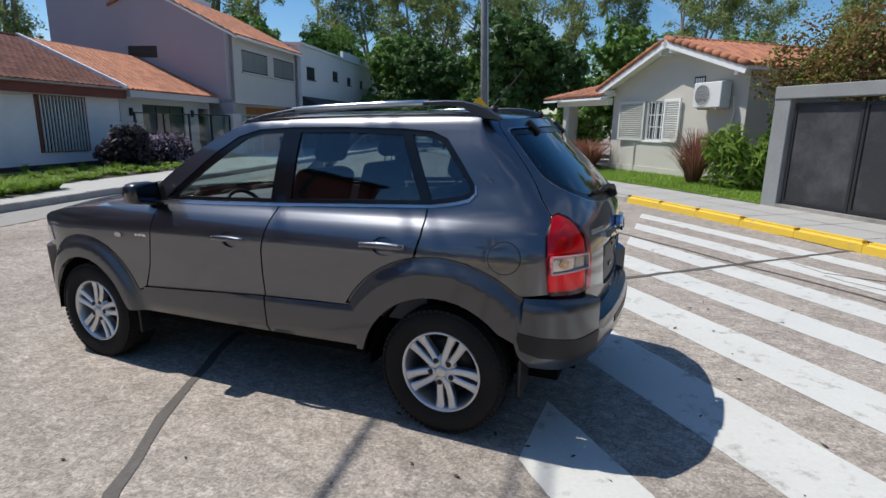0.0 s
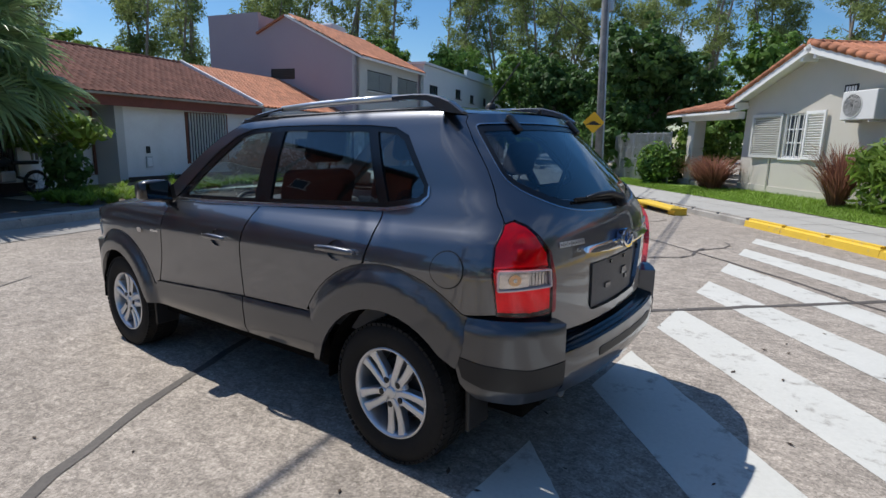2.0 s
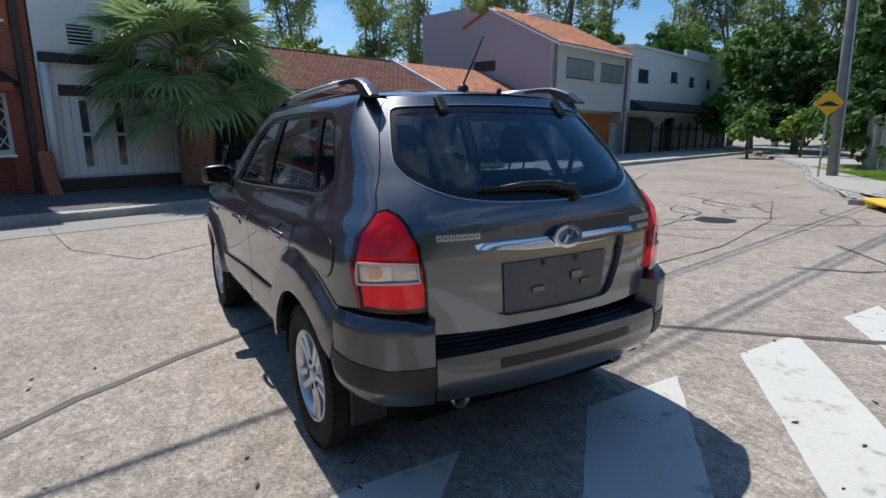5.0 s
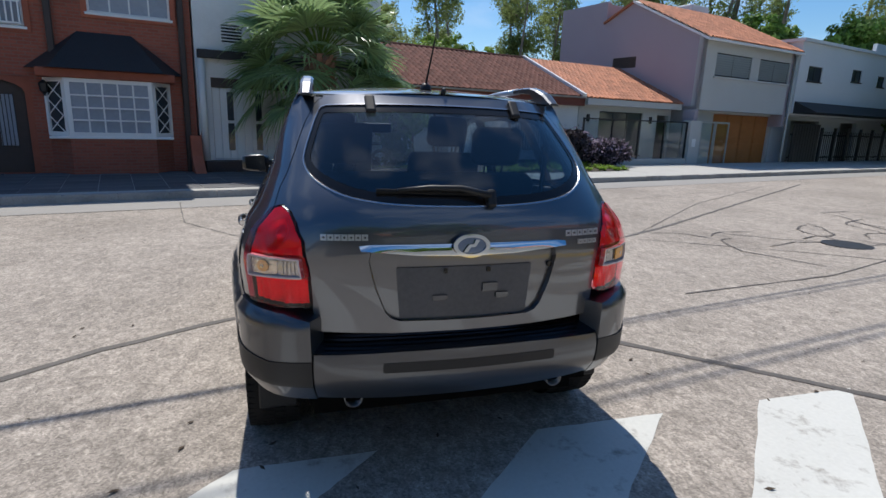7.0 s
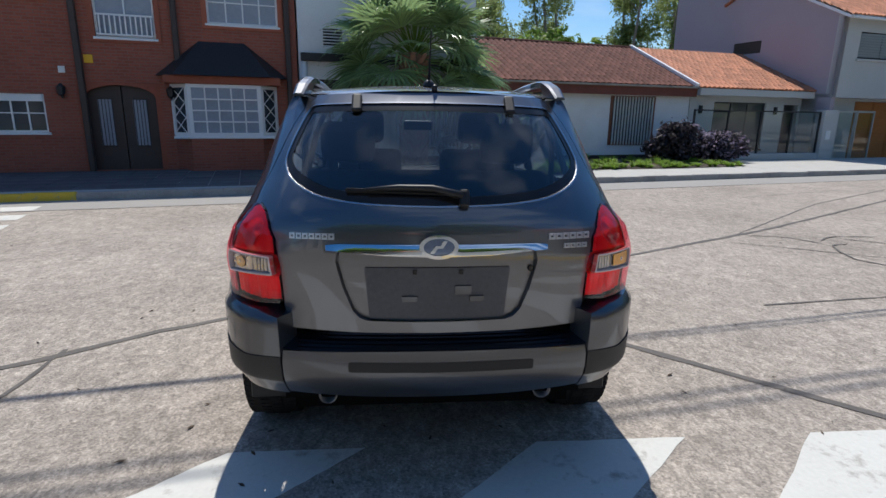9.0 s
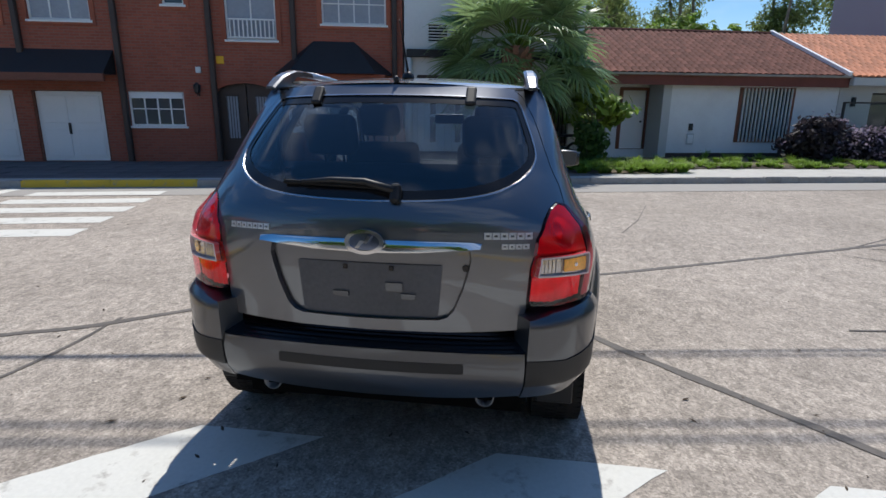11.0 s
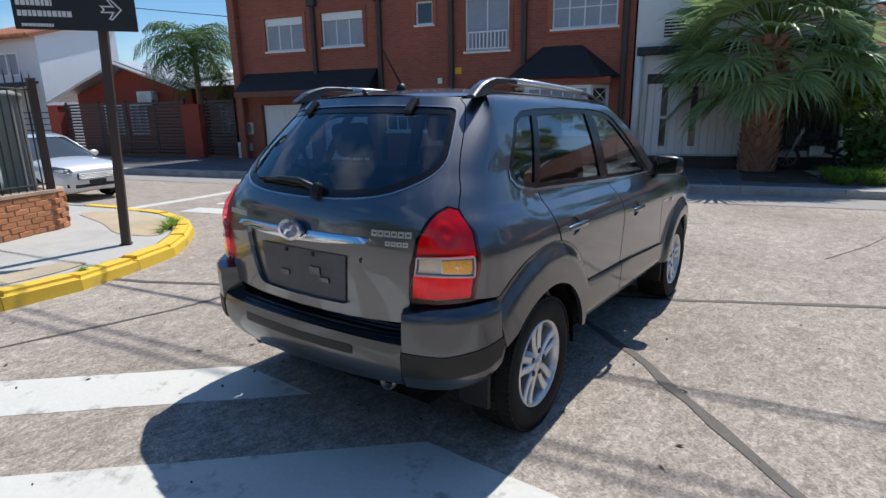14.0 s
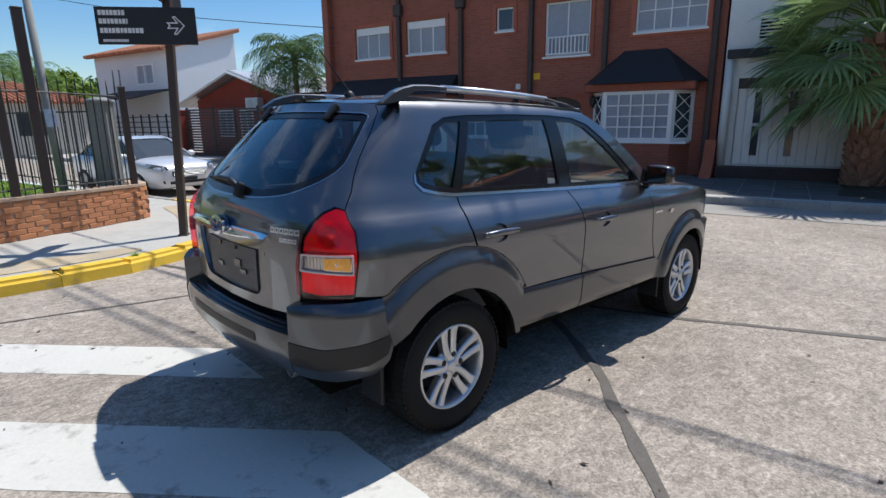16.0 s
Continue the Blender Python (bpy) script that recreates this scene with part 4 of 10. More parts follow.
part("door_backing", newbox(0.70, 3.25, VF + 0.125, VF + 0.17, 0.40, 2.58), M_shutter, gh)
grille = root("window_grille", None, "dark iron bars before a shaded opening")
grille.parent = gh
for i in range(12):
    a = 3.92 + i * 0.12
    part("bar", newbox(a, a + 0.025, VF + 0.06, VF + 0.085, 0.555, 2.295), M_darkmetal, grille)
for z in (0.62, 2.2):
    part("rail", newbox(3.855, 5.295, VF + 0.0855, VF + 0.10, z, z + 0.04), M_darkmetal, grille)
dd = root("double_door", None, "pale ribbed double door with narrow dark panes")
dd.parent = gh
for i in range(12):
    a = 0.77 + i * 0.2
    part("door_board", newbox(a, a + 0.19, VF + 0.08, VF + 0.12, 0.44, 2.53, 0.008), M_whitepaint, dd)
for a in (1.14, 1.88):
    part("pane", newbox(a, a + 0.16, VF + 0.06, VF + 0.08, 0.66, 1.38), M_pane, dd)
    part("pane", newbox(a, a + 0.16, VF + 0.06, VF + 0.08, 1.46, 2.2), M_pane, dd)
part("transom", newbox(0.75, 3.2, VF + 0.03, VF + 0.078, 2.30, 2.55), M_brownmetal, dd, "dark brown board over the door")
for i in range(6):
    part("vent_bar", newbox(1.08, 1.62, VF + 0.02, VF + 0.06, 3.43 + i * 0.08, 3.46 + i * 0.08), M_whitepaint, gh)
part("vent_back", newbox(1.05, 1.65, VF + 0.14, VF + 0.2, 3.4, 3.92), M_tarp, gh)
bm = bmesh.new()
tube(bm, [(0.52, VF - 0.10, 0.35), (0.52, VF - 0.10, 3.0)], 0.10, 12)
part("downpipe", bm, M_plastic, gh, "wide white downpipe", smooth=True)
bm = bmesh.new()
pr = [(VF - 0.002, -0.05), (VF - 1.0, -0.05), (VF - 0.95, 0.12), (VF - 0.42, 0.55), (VF - 0.22, 1.05), (VF - 0.002, 1.05)]
A_, B_ = [bm.verts.new((0.14, v, z)) for v, z in pr], [bm.verts.new((0.40, v, z)) for v, z in pr]
bm.faces.new(A_)
bm.faces.new(B_[::-1])
bridge(bm, A_, B_)
bmesh.ops.recalc_face_normals(bm, faces=bm.faces)
part("buttress", bm, M_brickred, brick, "sloping red brick buttress")

# low white house with the brown tiled roof, set back a little
VW = 13.5
wh = root("white_low_house", MA @ pose(0, 0, -0.17), "low white house with a brown tiled roof and dark red timber", "house")
wall("wall_front", 9.0, 14.95, 0.0, 2.62, VW, [(11.42, 13.3, 0.75, 2.42)], M_white, wh, 0.22)
wall("porch_wall", 5.62, 9.0, 0.0, 2.62, VW + 1.0, [(7.75, 8.7, 0.42, 2.4), (6.2, 7.3, 0.9, 2.2)], M_white, wh, 0.2)
part("plinth", newbox(9.0, 14.95, VW - 0.04, VW - 0.002, 0.0, 0.34), M_brownmetal, wh)
part("pier", newbox(8.72, 9.0, VW - 0.02, VW + 1.0, 0.0, 2.62), M_greyplaster, wh)
part("fascia", newbox(5.62, 14.98, VW - 0.32, VW - 0.25, 2.50, 2.80), M_redwood, wh)
part("soffit", newbox(5.62, 14.98, VW - 0.25, VW + 1.0, 2.64, 2.70), M_darkwood, wh)
part("gutter", newbox(5.5, 15.0, VW - 0.42, VW - 0.33, 2.80, 2.88, 0.02), M_kerb, wh)
part("gable_wall", newbox(14.75, 14.95, VW + 0.22, 20.5, 0.0, 2.62), M_white, wh)
part("back_wall", newbox(5.62, 14.95, VW + 3.0, VW + 3.2, 0.0, 2.62), M_greyplaster, wh)
dr = root("front_door", None, "white front door with a dark red frame")
dr.parent = wh
part("leaf", newbox(7.8, 8.65, VW + 1.05, VW + 1.1, 0.42, 2.36), M_whitepaint, dr)
part("door_frame", slab(rect(7.68, 8.77, 0.4, 2.46), [rect(7.8, 8.65, 0.41, 2.36)], lambda a, b, d: (a, VW + 0.96 + d, b), 0.06), M_darkwood, dr)
part("knob", newbox(8.5, 8.56, VW + 0.99, VW + 1.05, 1.3, 1.36, 0.01), M_darkmetal, dr)
bars = root("barred_window", None, "wide window behind closely spaced pale vertical bars")
bars.parent = wh
part("window_frame", slab(rect(11.37, 13.35, 0.70, 2.47), [rect(11.47, 13.25, 0.8, 2.37)], lambda a, b, d: (a, VW - 0.03 + d, b), 0.08), M_darkwood, bars)
part("pane", newbox(11.42, 13.3, VW + 0.12, VW + 0.14, 0.75, 2.42), M_pane, bars)
for i in range(14):
    c = 11.50 + i * 0.130
    part("bar", newbox(c, c + 0.045, VW - 0.075, VW - 0.035, 0.72, 2.45), M_shutter, bars)
for i in range(9):
    c = 6.2 + i * 0.13
    part("porch_bar", newbox(c, c + 0.03, VW + 0.94, VW + 0.98, 0.85, 2.25), M_shutter, wh)
part("porch_pane", newbox(6.2, 7.3, VW + 1.08, VW + 1.1, 0.9, 2.2), M_pane, wh)
part("meter_box", newbox(9.68, 9.92, VW - 0.05, VW - 0.003, 0.62, 0.98, 0.01), M_greyplaster, wh, "grey wall meter box")
part("meter_door", newbox(9.71, 9.89, VW - 0.06, VW - 0.05, 0.66, 0.94, 0.006), M_whitepaint, wh)
part("meter_box", newbox(9.72, 9.86, VW - 0.05, VW - 0.003, 1.08, 1.3, 0.01), M_darkmetal, wh, "dark wall meter box")
ang = math.atan2(4.62 - 2.84, 17.2 - (VW - 0.4))
up = (0, math.cos(ang), math.sin(ang))
SL = (17.2 - (VW - 0.4)) / math.cos(ang)
part("roof_deck", slab(rect(5.3, 14.9, 0, SL), [], lambda a, b, d: (a, VW - 0.4 + b * math.cos(ang) + d * math.sin(ang), 2.84 + b * math.sin(ang) - d * math.cos(ang)), 0.08), M_darkwood, wh)
tiled_slope(wh, (5.3, VW - 0.42, 2.85), (1, 0, 0), up, 9.5, SL, 0.24, 0.30, (M_brown, M_brown), "roof_tiles", h=0.045)
part("ridge", newbox(5.3, 14.8, 17.1, 17.35, 4.6, 4.72, 0.04), M_brown, wh)
bm = bmesh.new()
box(bm, -0.06, 0.06, 0, SL + 0.1, 0.02, 0.13)
part("roof_verge", bm, M_whitepaint, wh, m=Matrix.Translation((14.86, VW - 0.42, 2.85)) @ Matrix.Rotation(ang, 4, "X"))
part("back_slope", slab(rect(5.3, 21.6, 0, SL), [], lambda a, b, d: (a, 17.2 + b * math.cos(ang), 4.62 - b * math.sin(ang) - d), 0.08), M_brown, wh)

# grey house with the orange tiled roof and a glass fence
th = root("grey_low_house", MA @ pose(0, 0, -0.17), "low grey rendered house with an orange tiled roof", "house")
wall("wall_front", 14.98, 20.85, 0.0, 2.62, VW, [(16.2, 18.9, 0.5, 2.35), (19.9, 20.7, 0.1, 2.3)], M_greyplaster, th, 0.2)
window(th, 16.2, 18.9, 0.5, 2.35, VW, M_darkmetal, 3, 1, label="wide dark framed window")
part("back_wall", newbox(14.98, 20.85, VW + 2.0, VW + 2.2, 0.0, 2.62), M_greyplaster, th)
part("fascia", newbox(14.98, 22.2, VW - 0.5, VW - 0.3, 2.56, 2.82, 0.01), M_greyplaster, th)
part("soffit", newbox(14.98, 22.2, VW - 0.3, VW + 0.2, 2.62, 2.70), M_greyplaster, th)
part("roof_deck", slab(rect(14.95, 22.2, 0, SL), [], lambda a, b, d: (a, VW - 0.4 + b * math.cos(ang) + d * math.sin(ang), 2.84 + b * math.sin(ang) - d * math.cos(ang)), 0.08), M_darkwood, th)
tiled_slope(th, (14.98, VW - 0.52, 2.82), (1, 0, 0), up, 7.25, SL, 0.23, 0.36, (M_terra, M_terra_s), "roof_tiles", h=0.07)
for c in (15.5, 19.4):
    part("wall_light", newbox(c - 0.06, c + 0.06, VW - 0.1, VW - 0.003, 1.9, 2.2, 0.01), M_darkmetal, th)
gf = root("glass_fence", MA @ pose(0, 0, -0.17), "low rendered wall with a dark framed glass fence", "fence")
part("base_wall", newbox(14.1, 20.55, VF - 0.1, VF + 0.08, 0.0, 0.42, 0.01), M_greyplaster, gf)
M_fglass = plain_glass("fence_glass", (0.90, 0.93, 0.93), 0.0, 1.25)
for i in range(5):
    c = 14.12 + i * 1.6 if i < 4 else 20.45
    part("post", newbox(c, c + 0.06, VF - 0.03, VF + 0.03, 0.42, 2.02), M_darkmetal, gf)
for i in range(4):
    a = 14.18 + i * 1.6
    b = min(a + 1.54, 20.45)
    pn = part("pane", newbox(a, b, VF - 0.006, VF + 0.006, 0.46, 1.98), M_fglass, gf)
part("top_rail", newbox(14.12, 20.5, VF - 0.03, VF + 0.03, 1.98, 2.03), M_darkmetal, gf)
gp = root("gate_pier", MA @ pose(0, 0, -0.17), "grey rendered gate pier with a white meter panel", "gate pier")
part("pier", newbox(20.55, 21.3, VF - 0.15, VF + 0.25, 0.0, 2.1, 0.01), M_greyplaster, gp)
part("panel", newbox(20.75, 21.0, VF - 0.165, VF - 0.15, 0.95, 1.3), M_whitepaint, gp)
gg = root("glass_gate", MA @ pose(0, 0, -0.17), "grey framed glass garden gate", "gate")
for a, b in ((21.35, 22.4), (22.45, 23.5)):
    part("gate_frame", slab(rect(a, b, 0.1, 2.1), [rect(a + 0.06, b - 0.06, 0.18, 2.02)], lambda p, q, d: (p, VF - 0.1 + d, q), 0.05), M_galv, gg)
    part("pane", newbox(a + 0.05, b - 0.05, VF - 0.085, VF - 0.075, 0.15, 2.05), M_fglass, gg)

# two-storey lilac house
lh = root("lilac_house", MA @ pose(0, 0, -0.17), "two-storey lilac and white house with an orange tiled gable roof", "house")
LU0, LU1 = 20.9, 28.3
wall("wall_front", LU0, LU1, 2.75, 5.72, VF, [(21.95, 28.0, 4.12, 5.12)], M_greyplaster, lh, 0.25)
wall("garage_wall", 21.0, LU1, 0.0, 2.75, VF + 0.6, [(23.2, 28.1, 0.05, 2.5)], M_greyplaster, lh, 0.2)
part("ceiling_ledge", newbox(LU0, LU1, VF, VF + 0.8, 2.6, 2.75), M_greyplaster, lh)
part("ground_side", newbox(LU0, LU0 + 0.2, VF + 0.6, VF + 2, 0, 2.75), M_greyplaster, lh)
gab = [(VF, 2.0), (VF, 5.75), (16.4, 7.75), (18.15, 7.05), (18.15, 8.0), (21.5, 8.0), (21.5, 0.0), (VF + 1.2, 0.0), (VF + 1.2, 2.0)]
part("gable_wall", slab(gab, [rect(15.95, 17.45, 4.62, 5.15)], lambda a, b, d: (LU0 + d, a, b), 0.25), M_lilac, lh)
part("vent", newbox(LU0 + 0.05, LU0 + 0.1, 15.95, 17.45, 4.62, 5.15), M_darkmetal, lh)
for i in range(6):
    part("vent_slat", newbox(LU0 - 0.01, LU0 + 0.06, 15.95, 17.45, 4.65 + i * 0.08, 4.69 + i * 0.08), M_brownmetal, lh)
part("gable_wall", slab(gab, [], lambda a, b, d: (LU1 - 0.25 + d, a, b), 0.25), M_lilac, lh)
part("back_block", newbox(LU0 + 0.25, LU1 - 0.25, 18.2, 21.4, 6.8, 7.9), M_lilac, lh)
la = math.atan2(2.0, 16.4 - VF)
lup = (0, math.cos(la), math.sin(la))
LSL = (16.4 - VF + 0.35) / math.cos(la)
part("roof_deck", slab(rect(LU0 - 0.12, LU1 + 0.1, 0, LSL), [], lambda a, b, d: (a, VF - 0.35 + b * math.cos(la) + d * math.sin(la), 5.6 + b * math.sin(la) - d * math.cos(la)), 0.1), M_whitepaint, lh)
tiled_slope(lh, (LU0 - 0.14, VF - 0.38, 5.62), (1, 0, 0), lup, 7.75, LSL, 0.23, 0.36, (M_terra, M_terra_s), "roof_tiles", h=0.07)
part("back_slope", slab(rect(LU0 - 0.12, LU1, 0, 2.0), [], lambda a, b, d: (a, 16.4 + b * 0.92, 7.78 - b * 0.39 - d), 0.1), M_terra_s, lh)
part("gutter", newbox(LU0 - 0.1, LU1 + 0.1, VF - 0.45, VF - 0.36, 5.5, 5.6, 0.02), M_whitepaint, lh)
part("water_tank", newbox(26.0, 27.6, 17.0, 18.6, 7.2, 8.4, 0.1, 2), M_palegrey, lh)
for a, b in ((21.95, 24.7), (25.4, 28.0)):
    window(lh, a, b, 4.12, 5.12, VF, M_darkmetal, 2, 1, pane_mat=M_curtain, sill=False, label="dark framed window with closed pale blind")
    for i in range(9):
        part("blind_slat", newbox(a + 0.05, b - 0.05, VF + 0.03, VF + 0.05, 4.2 + i * 0.1, 4.27 + i * 0.1), M_galv, lh)
part("window_panel", newbox(24.7, 25.4, VF + 0.02, VF + 0.2, 4.12, 5.12), M_greyplaster, lh)
part("window_ledge", newbox(21.85, 28.1, VF - 0.08, VF - 0.002, 4.02, 4.11, 0.01), M_greyplaster, lh)
gd = root("garage_door", None, "orange stained wooden garage door")
gd.parent = lh
for i in range(4):
    part("leaf", newbox(23.25 + i * 1.2, 24.42 + i * 1.2, VF + 0.68, VF + 0.74, 0.06, 2.48, 0.01), M_wood, gd)
    for j in range(7):
        part("board", newbox(23.3 + i * 1.2, 24.37 + i * 1.2, VF + 0.655, VF + 0.68, 0.12 + j * 0.335, 0.12 + j * 0.335 + 0.31, 0.008), M_wood, gd)
bm = bmesh.new()
tube(bm, [(LU1 + 0.02, VF - 0.12, 0.1), (LU1 + 0.02, VF - 0.12, 5.5)], 0.06, 8)
part("downpipe", bm, M_galv, lh)

# pale house further along
nh = root("pale_house", MA @ pose(0, 0, -0.17), "pale blue-grey two-storey house with a flat roof", "house")
nws = [(29.3, 30.7, 4.35, 5.1), (33.9, 35.0, 4.6, 5.25), (37.0, 37.9, 4.5, 5.1), (40.2, 41.0, 4.5, 5.1)]
wall("wall_front", 28.4, 46.0, 2.7, 6.2, VF - 0.25, nws, M_palegrey, nh, 0.25)
for a, b, c, d in nws:
    window(nh, a, b, c, d, VF - 0.25, M_darkmetal, 2, 1, label="small dark framed window")
wall("ground_wall", 28.4, 46.0, 0.0, 2.7, VF + 0.8, [(30.5, 33.5, 0.1, 2.4), (36, 38, 0.1, 2.4)], M_palegrey, nh, 0.2)
part("ceiling", newbox(28.4, 46, VF, VF + 0.9, 2.62, 2.72), M_palegrey, nh)
part("side_wall", newbox(28.4, 28.6, VF, 20, 2.7, 6.2), M_palegrey, nh)
part("end_wall", newbox(45.8, 46.0, VF, 20, 0, 6.2), M_palegrey, nh)
part("roof", newbox(28.3, 46.1, VF - 0.4, 20, 6.2, 6.35), M_palegrey, nh)
part("parapet", newbox(36.0, 46.1, VF - 0.3, VF - 0.1, 6.35, 6.8), M_palegrey, nh)
part("inner_wall", newbox(28.6, 45.8, VF + 2.2, VF + 2.4, 0, 6.1), M_greyplaster, nh)
bm = bmesh.new()
v = [bm.verts.new(p) for p in ((28.5, VF - 0.26, 3.3), (40, VF - 0.26, 3.3), (40, VF - 1.4, 2.75), (28.5, VF - 1.4, 2.75), (28.5, VF - 0.26, 2.7), (40, VF - 0.26, 2.7))]
for q in ((0, 3, 2, 1), (0, 4, 3), (1, 2, 5), (3, 4, 5, 2)):
    bm.faces.new([v[i] for i in q])
part("awning", bm, M_tarp, nh)
df = root("dark_fence", MA @ pose(0, 0, -0.17), "dark slatted street fence before the pale house", "fence")
for i in range(10):
    part("slat", newbox(29.0 + i * 0.27, 29.22 + i * 0.27, VF - 0.2, VF - 0.15, 0.15, 2.2), M_darkmetal, df)
for i in range(11):
    c = 31.9 + i * 1.5
    part("post", newbox(c, c + 0.12, VF - 0.22, VF - 0.10, 0.05, 2.05), M_darkmetal, df)
for i in range(70):
    c = 32.1 + i * 0.215
    part("bar", newbox(c, c + 0.03, VF - 0.19, VF - 0.16, 0.15, 1.85), M_darkmetal, df)
part("rail", newbox(28.9, 47.1, VF - 0.15, VF - 0.1, 0.4, 0.48), M_darkmetal, df)
part("rail", newbox(28.9, 47.1, VF - 0.15, VF - 0.1, 1.6, 1.68), M_darkmetal, df)

# ---------- plants: tools ----------
def leaf_cloud(name, lobes, n, size, material, parent, seed, aspect=2.0, shell=0.55, droop=0.0, label="", clump=0.0, per=24):
    """Many small pointed leaves in a crown of several lobes (centre, radii); clump: gathered in sprays of that size."""
    rg = np.random.default_rng(seed)
    vol = np.array([r[0] * r[1] * r[2] for _, r in lobes]) ** 0.75
    nc = max(1, n // per) if clump else n
    pick = rg.choice(len(lobes), nc, p=vol / vol.sum())
    C = np.array([c for c, _ in lobes])[pick]
    R = np.array([r for _, r in lobes])[pick]
    d = rg.normal(size=(nc, 3))
    d /= np.linalg.norm(d, axis=1)[:, None]
    rad = (shell + (1 - shell) * rg.random(nc)) ** 0.6 * (1 + 0.16 * rg.normal(size=nc))
    P = C + d * R * rad[:, None]
    if clump:
        k = rg.integers(0, nc, n)
        own = rg.normal(size=(n, 3))
        own /= np.linalg.norm(own, axis=1)[:, None]
        own[:, 2] *= 0.75
        P = P[k] + own * (clump * (0.35 + 0.65 * rg.random(n)))[:, None]
        d = d[k] * 0.55 + own * 0.75
    nrm = d + (0.45 if clump else 0.8) * rg.normal(size=(n, 3)) + np.array([0, 0, 0.35])
    nrm /= np.linalg.norm(nrm, axis=1)[:, None]
    t = np.cross(nrm, rg.normal(size=(n, 3)) + np.array([0, 0, -droop * 3]))
    if droop:
        t = t * (1 - droop) + np.array([0, 0, -1.0]) * droop
    t /= np.linalg.norm(t, axis=1)[:, None] + 1e-9
    b = np.cross(nrm, t)
    s = size * (0.55 + 0.9 * rg.random(n))[:, None]
    V = np.stack([P - t * s * aspect / 2, P + b * s / 2 + nrm * s * 0.12, P + t * s * aspect / 2, P - b * s / 2 + nrm * s * 0.12], 1).reshape(-1, 3)
    me = bpy.data.meshes.new(name)
    me.vertices.add(len(V))
    me.vertices.foreach_set("co", V.ravel())
    me.loops.add(n * 4)
    me.loops.foreach_set("vertex_index", np.arange(n * 4))
    me.polygons.add(n)
    me.polygons.foreach_set("loop_start", np.arange(n) * 4)
    me.polygons.foreach_set("loop_total", np.full(n, 4))
    me.update(calc_edges=True)
    me.materials.append(material)
    ob = new(name, me)
    ob.parent = parent
    if label:
        ob["label"] = label
    return ob


def tree(x, y, z0, h, r, material, seed, leaves=4000, size=0.22, trunk_r=0.16, bark=None, crown_low=0.35, lobes=9, label="", group="", open_crown=0.0, droop=0.0, flat=1.0, name="tree", spread=1.0):
    """A tapered trunk with limbs and an uneven crown of lobes."""
    rd = random.Random(seed)
    ob = root(name, pose(x, y, z0), label, "tree", group)
    bark = bark or M_bark
    top = h * (crown_low + 0.30)
    bm = bmesh.new()
    bend = [(0, 0, -0.2)] + [(rd.uniform(-0.03, 0.03) * h * k, rd.uniform(-0.03, 0.03) * h * k, top * k) for k in (0.35, 0.7, 1.0)]
    tube(bm, bend, [trunk_r * 1.35, trunk_r, trunk_r * 0.8, trunk_r * 0.5], 9)
    part("trunk", bm, bark, ob, smooth=True)
    lb = []
    lr = 0.28 if open_crown > 0.8 else 0.45
    for k in range(lobes):
        a = 2 * math.pi * (k * 0.382 + rd.uniform(0, 0.1)) * 1.0
        f = (k + 0.5) / lobes
        zz = h * (crown_low + (1 - crown_low) * (0.12 + 0.72 * f))
        rr = r * (1 - 0.62 * f * f) * rd.uniform(0.45, 0.75)
        c = (math.cos(a * 2.4) * rr, math.sin(a * 2.4) * rr, zz)
        q = r * rd.uniform(0.36, 0.56) * (1 - open_crown * 0.4) * spread
        lb.append((c, (q, q, q * rd.uniform(0.62, 0.85) * flat)))
        lm = bmesh.new()
        s = Vector(bend[2]).lerp(Vector(bend[3]), rd.random()) * rd.uniform(0.75, 1.0)
        tube(lm, [s, s.lerp(Vector(c), 0.5) + Vector((0, 0, 0.05 * h * rd.uniform(-0.5, 1))), Vector(c)], [trunk_r * lr, trunk_r * lr * 0.62, trunk_r * 0.07], 6)
        part("limb", lm, bark, ob, smooth=True)
    if not open_crown:
        lb.append(((0, 0, h * (crown_low + (1 - crown_low) * 0.45)), (r * 0.62, r * 0.62, h * (1 - crown_low) * 0.38)))
    leaf_cloud("crown", lb, leaves, size, material, ob, seed, shell=0.45 if not open_crown else 0.15, droop=droop, clump=2.2 * size if h > 4 else 0.0)
    return ob


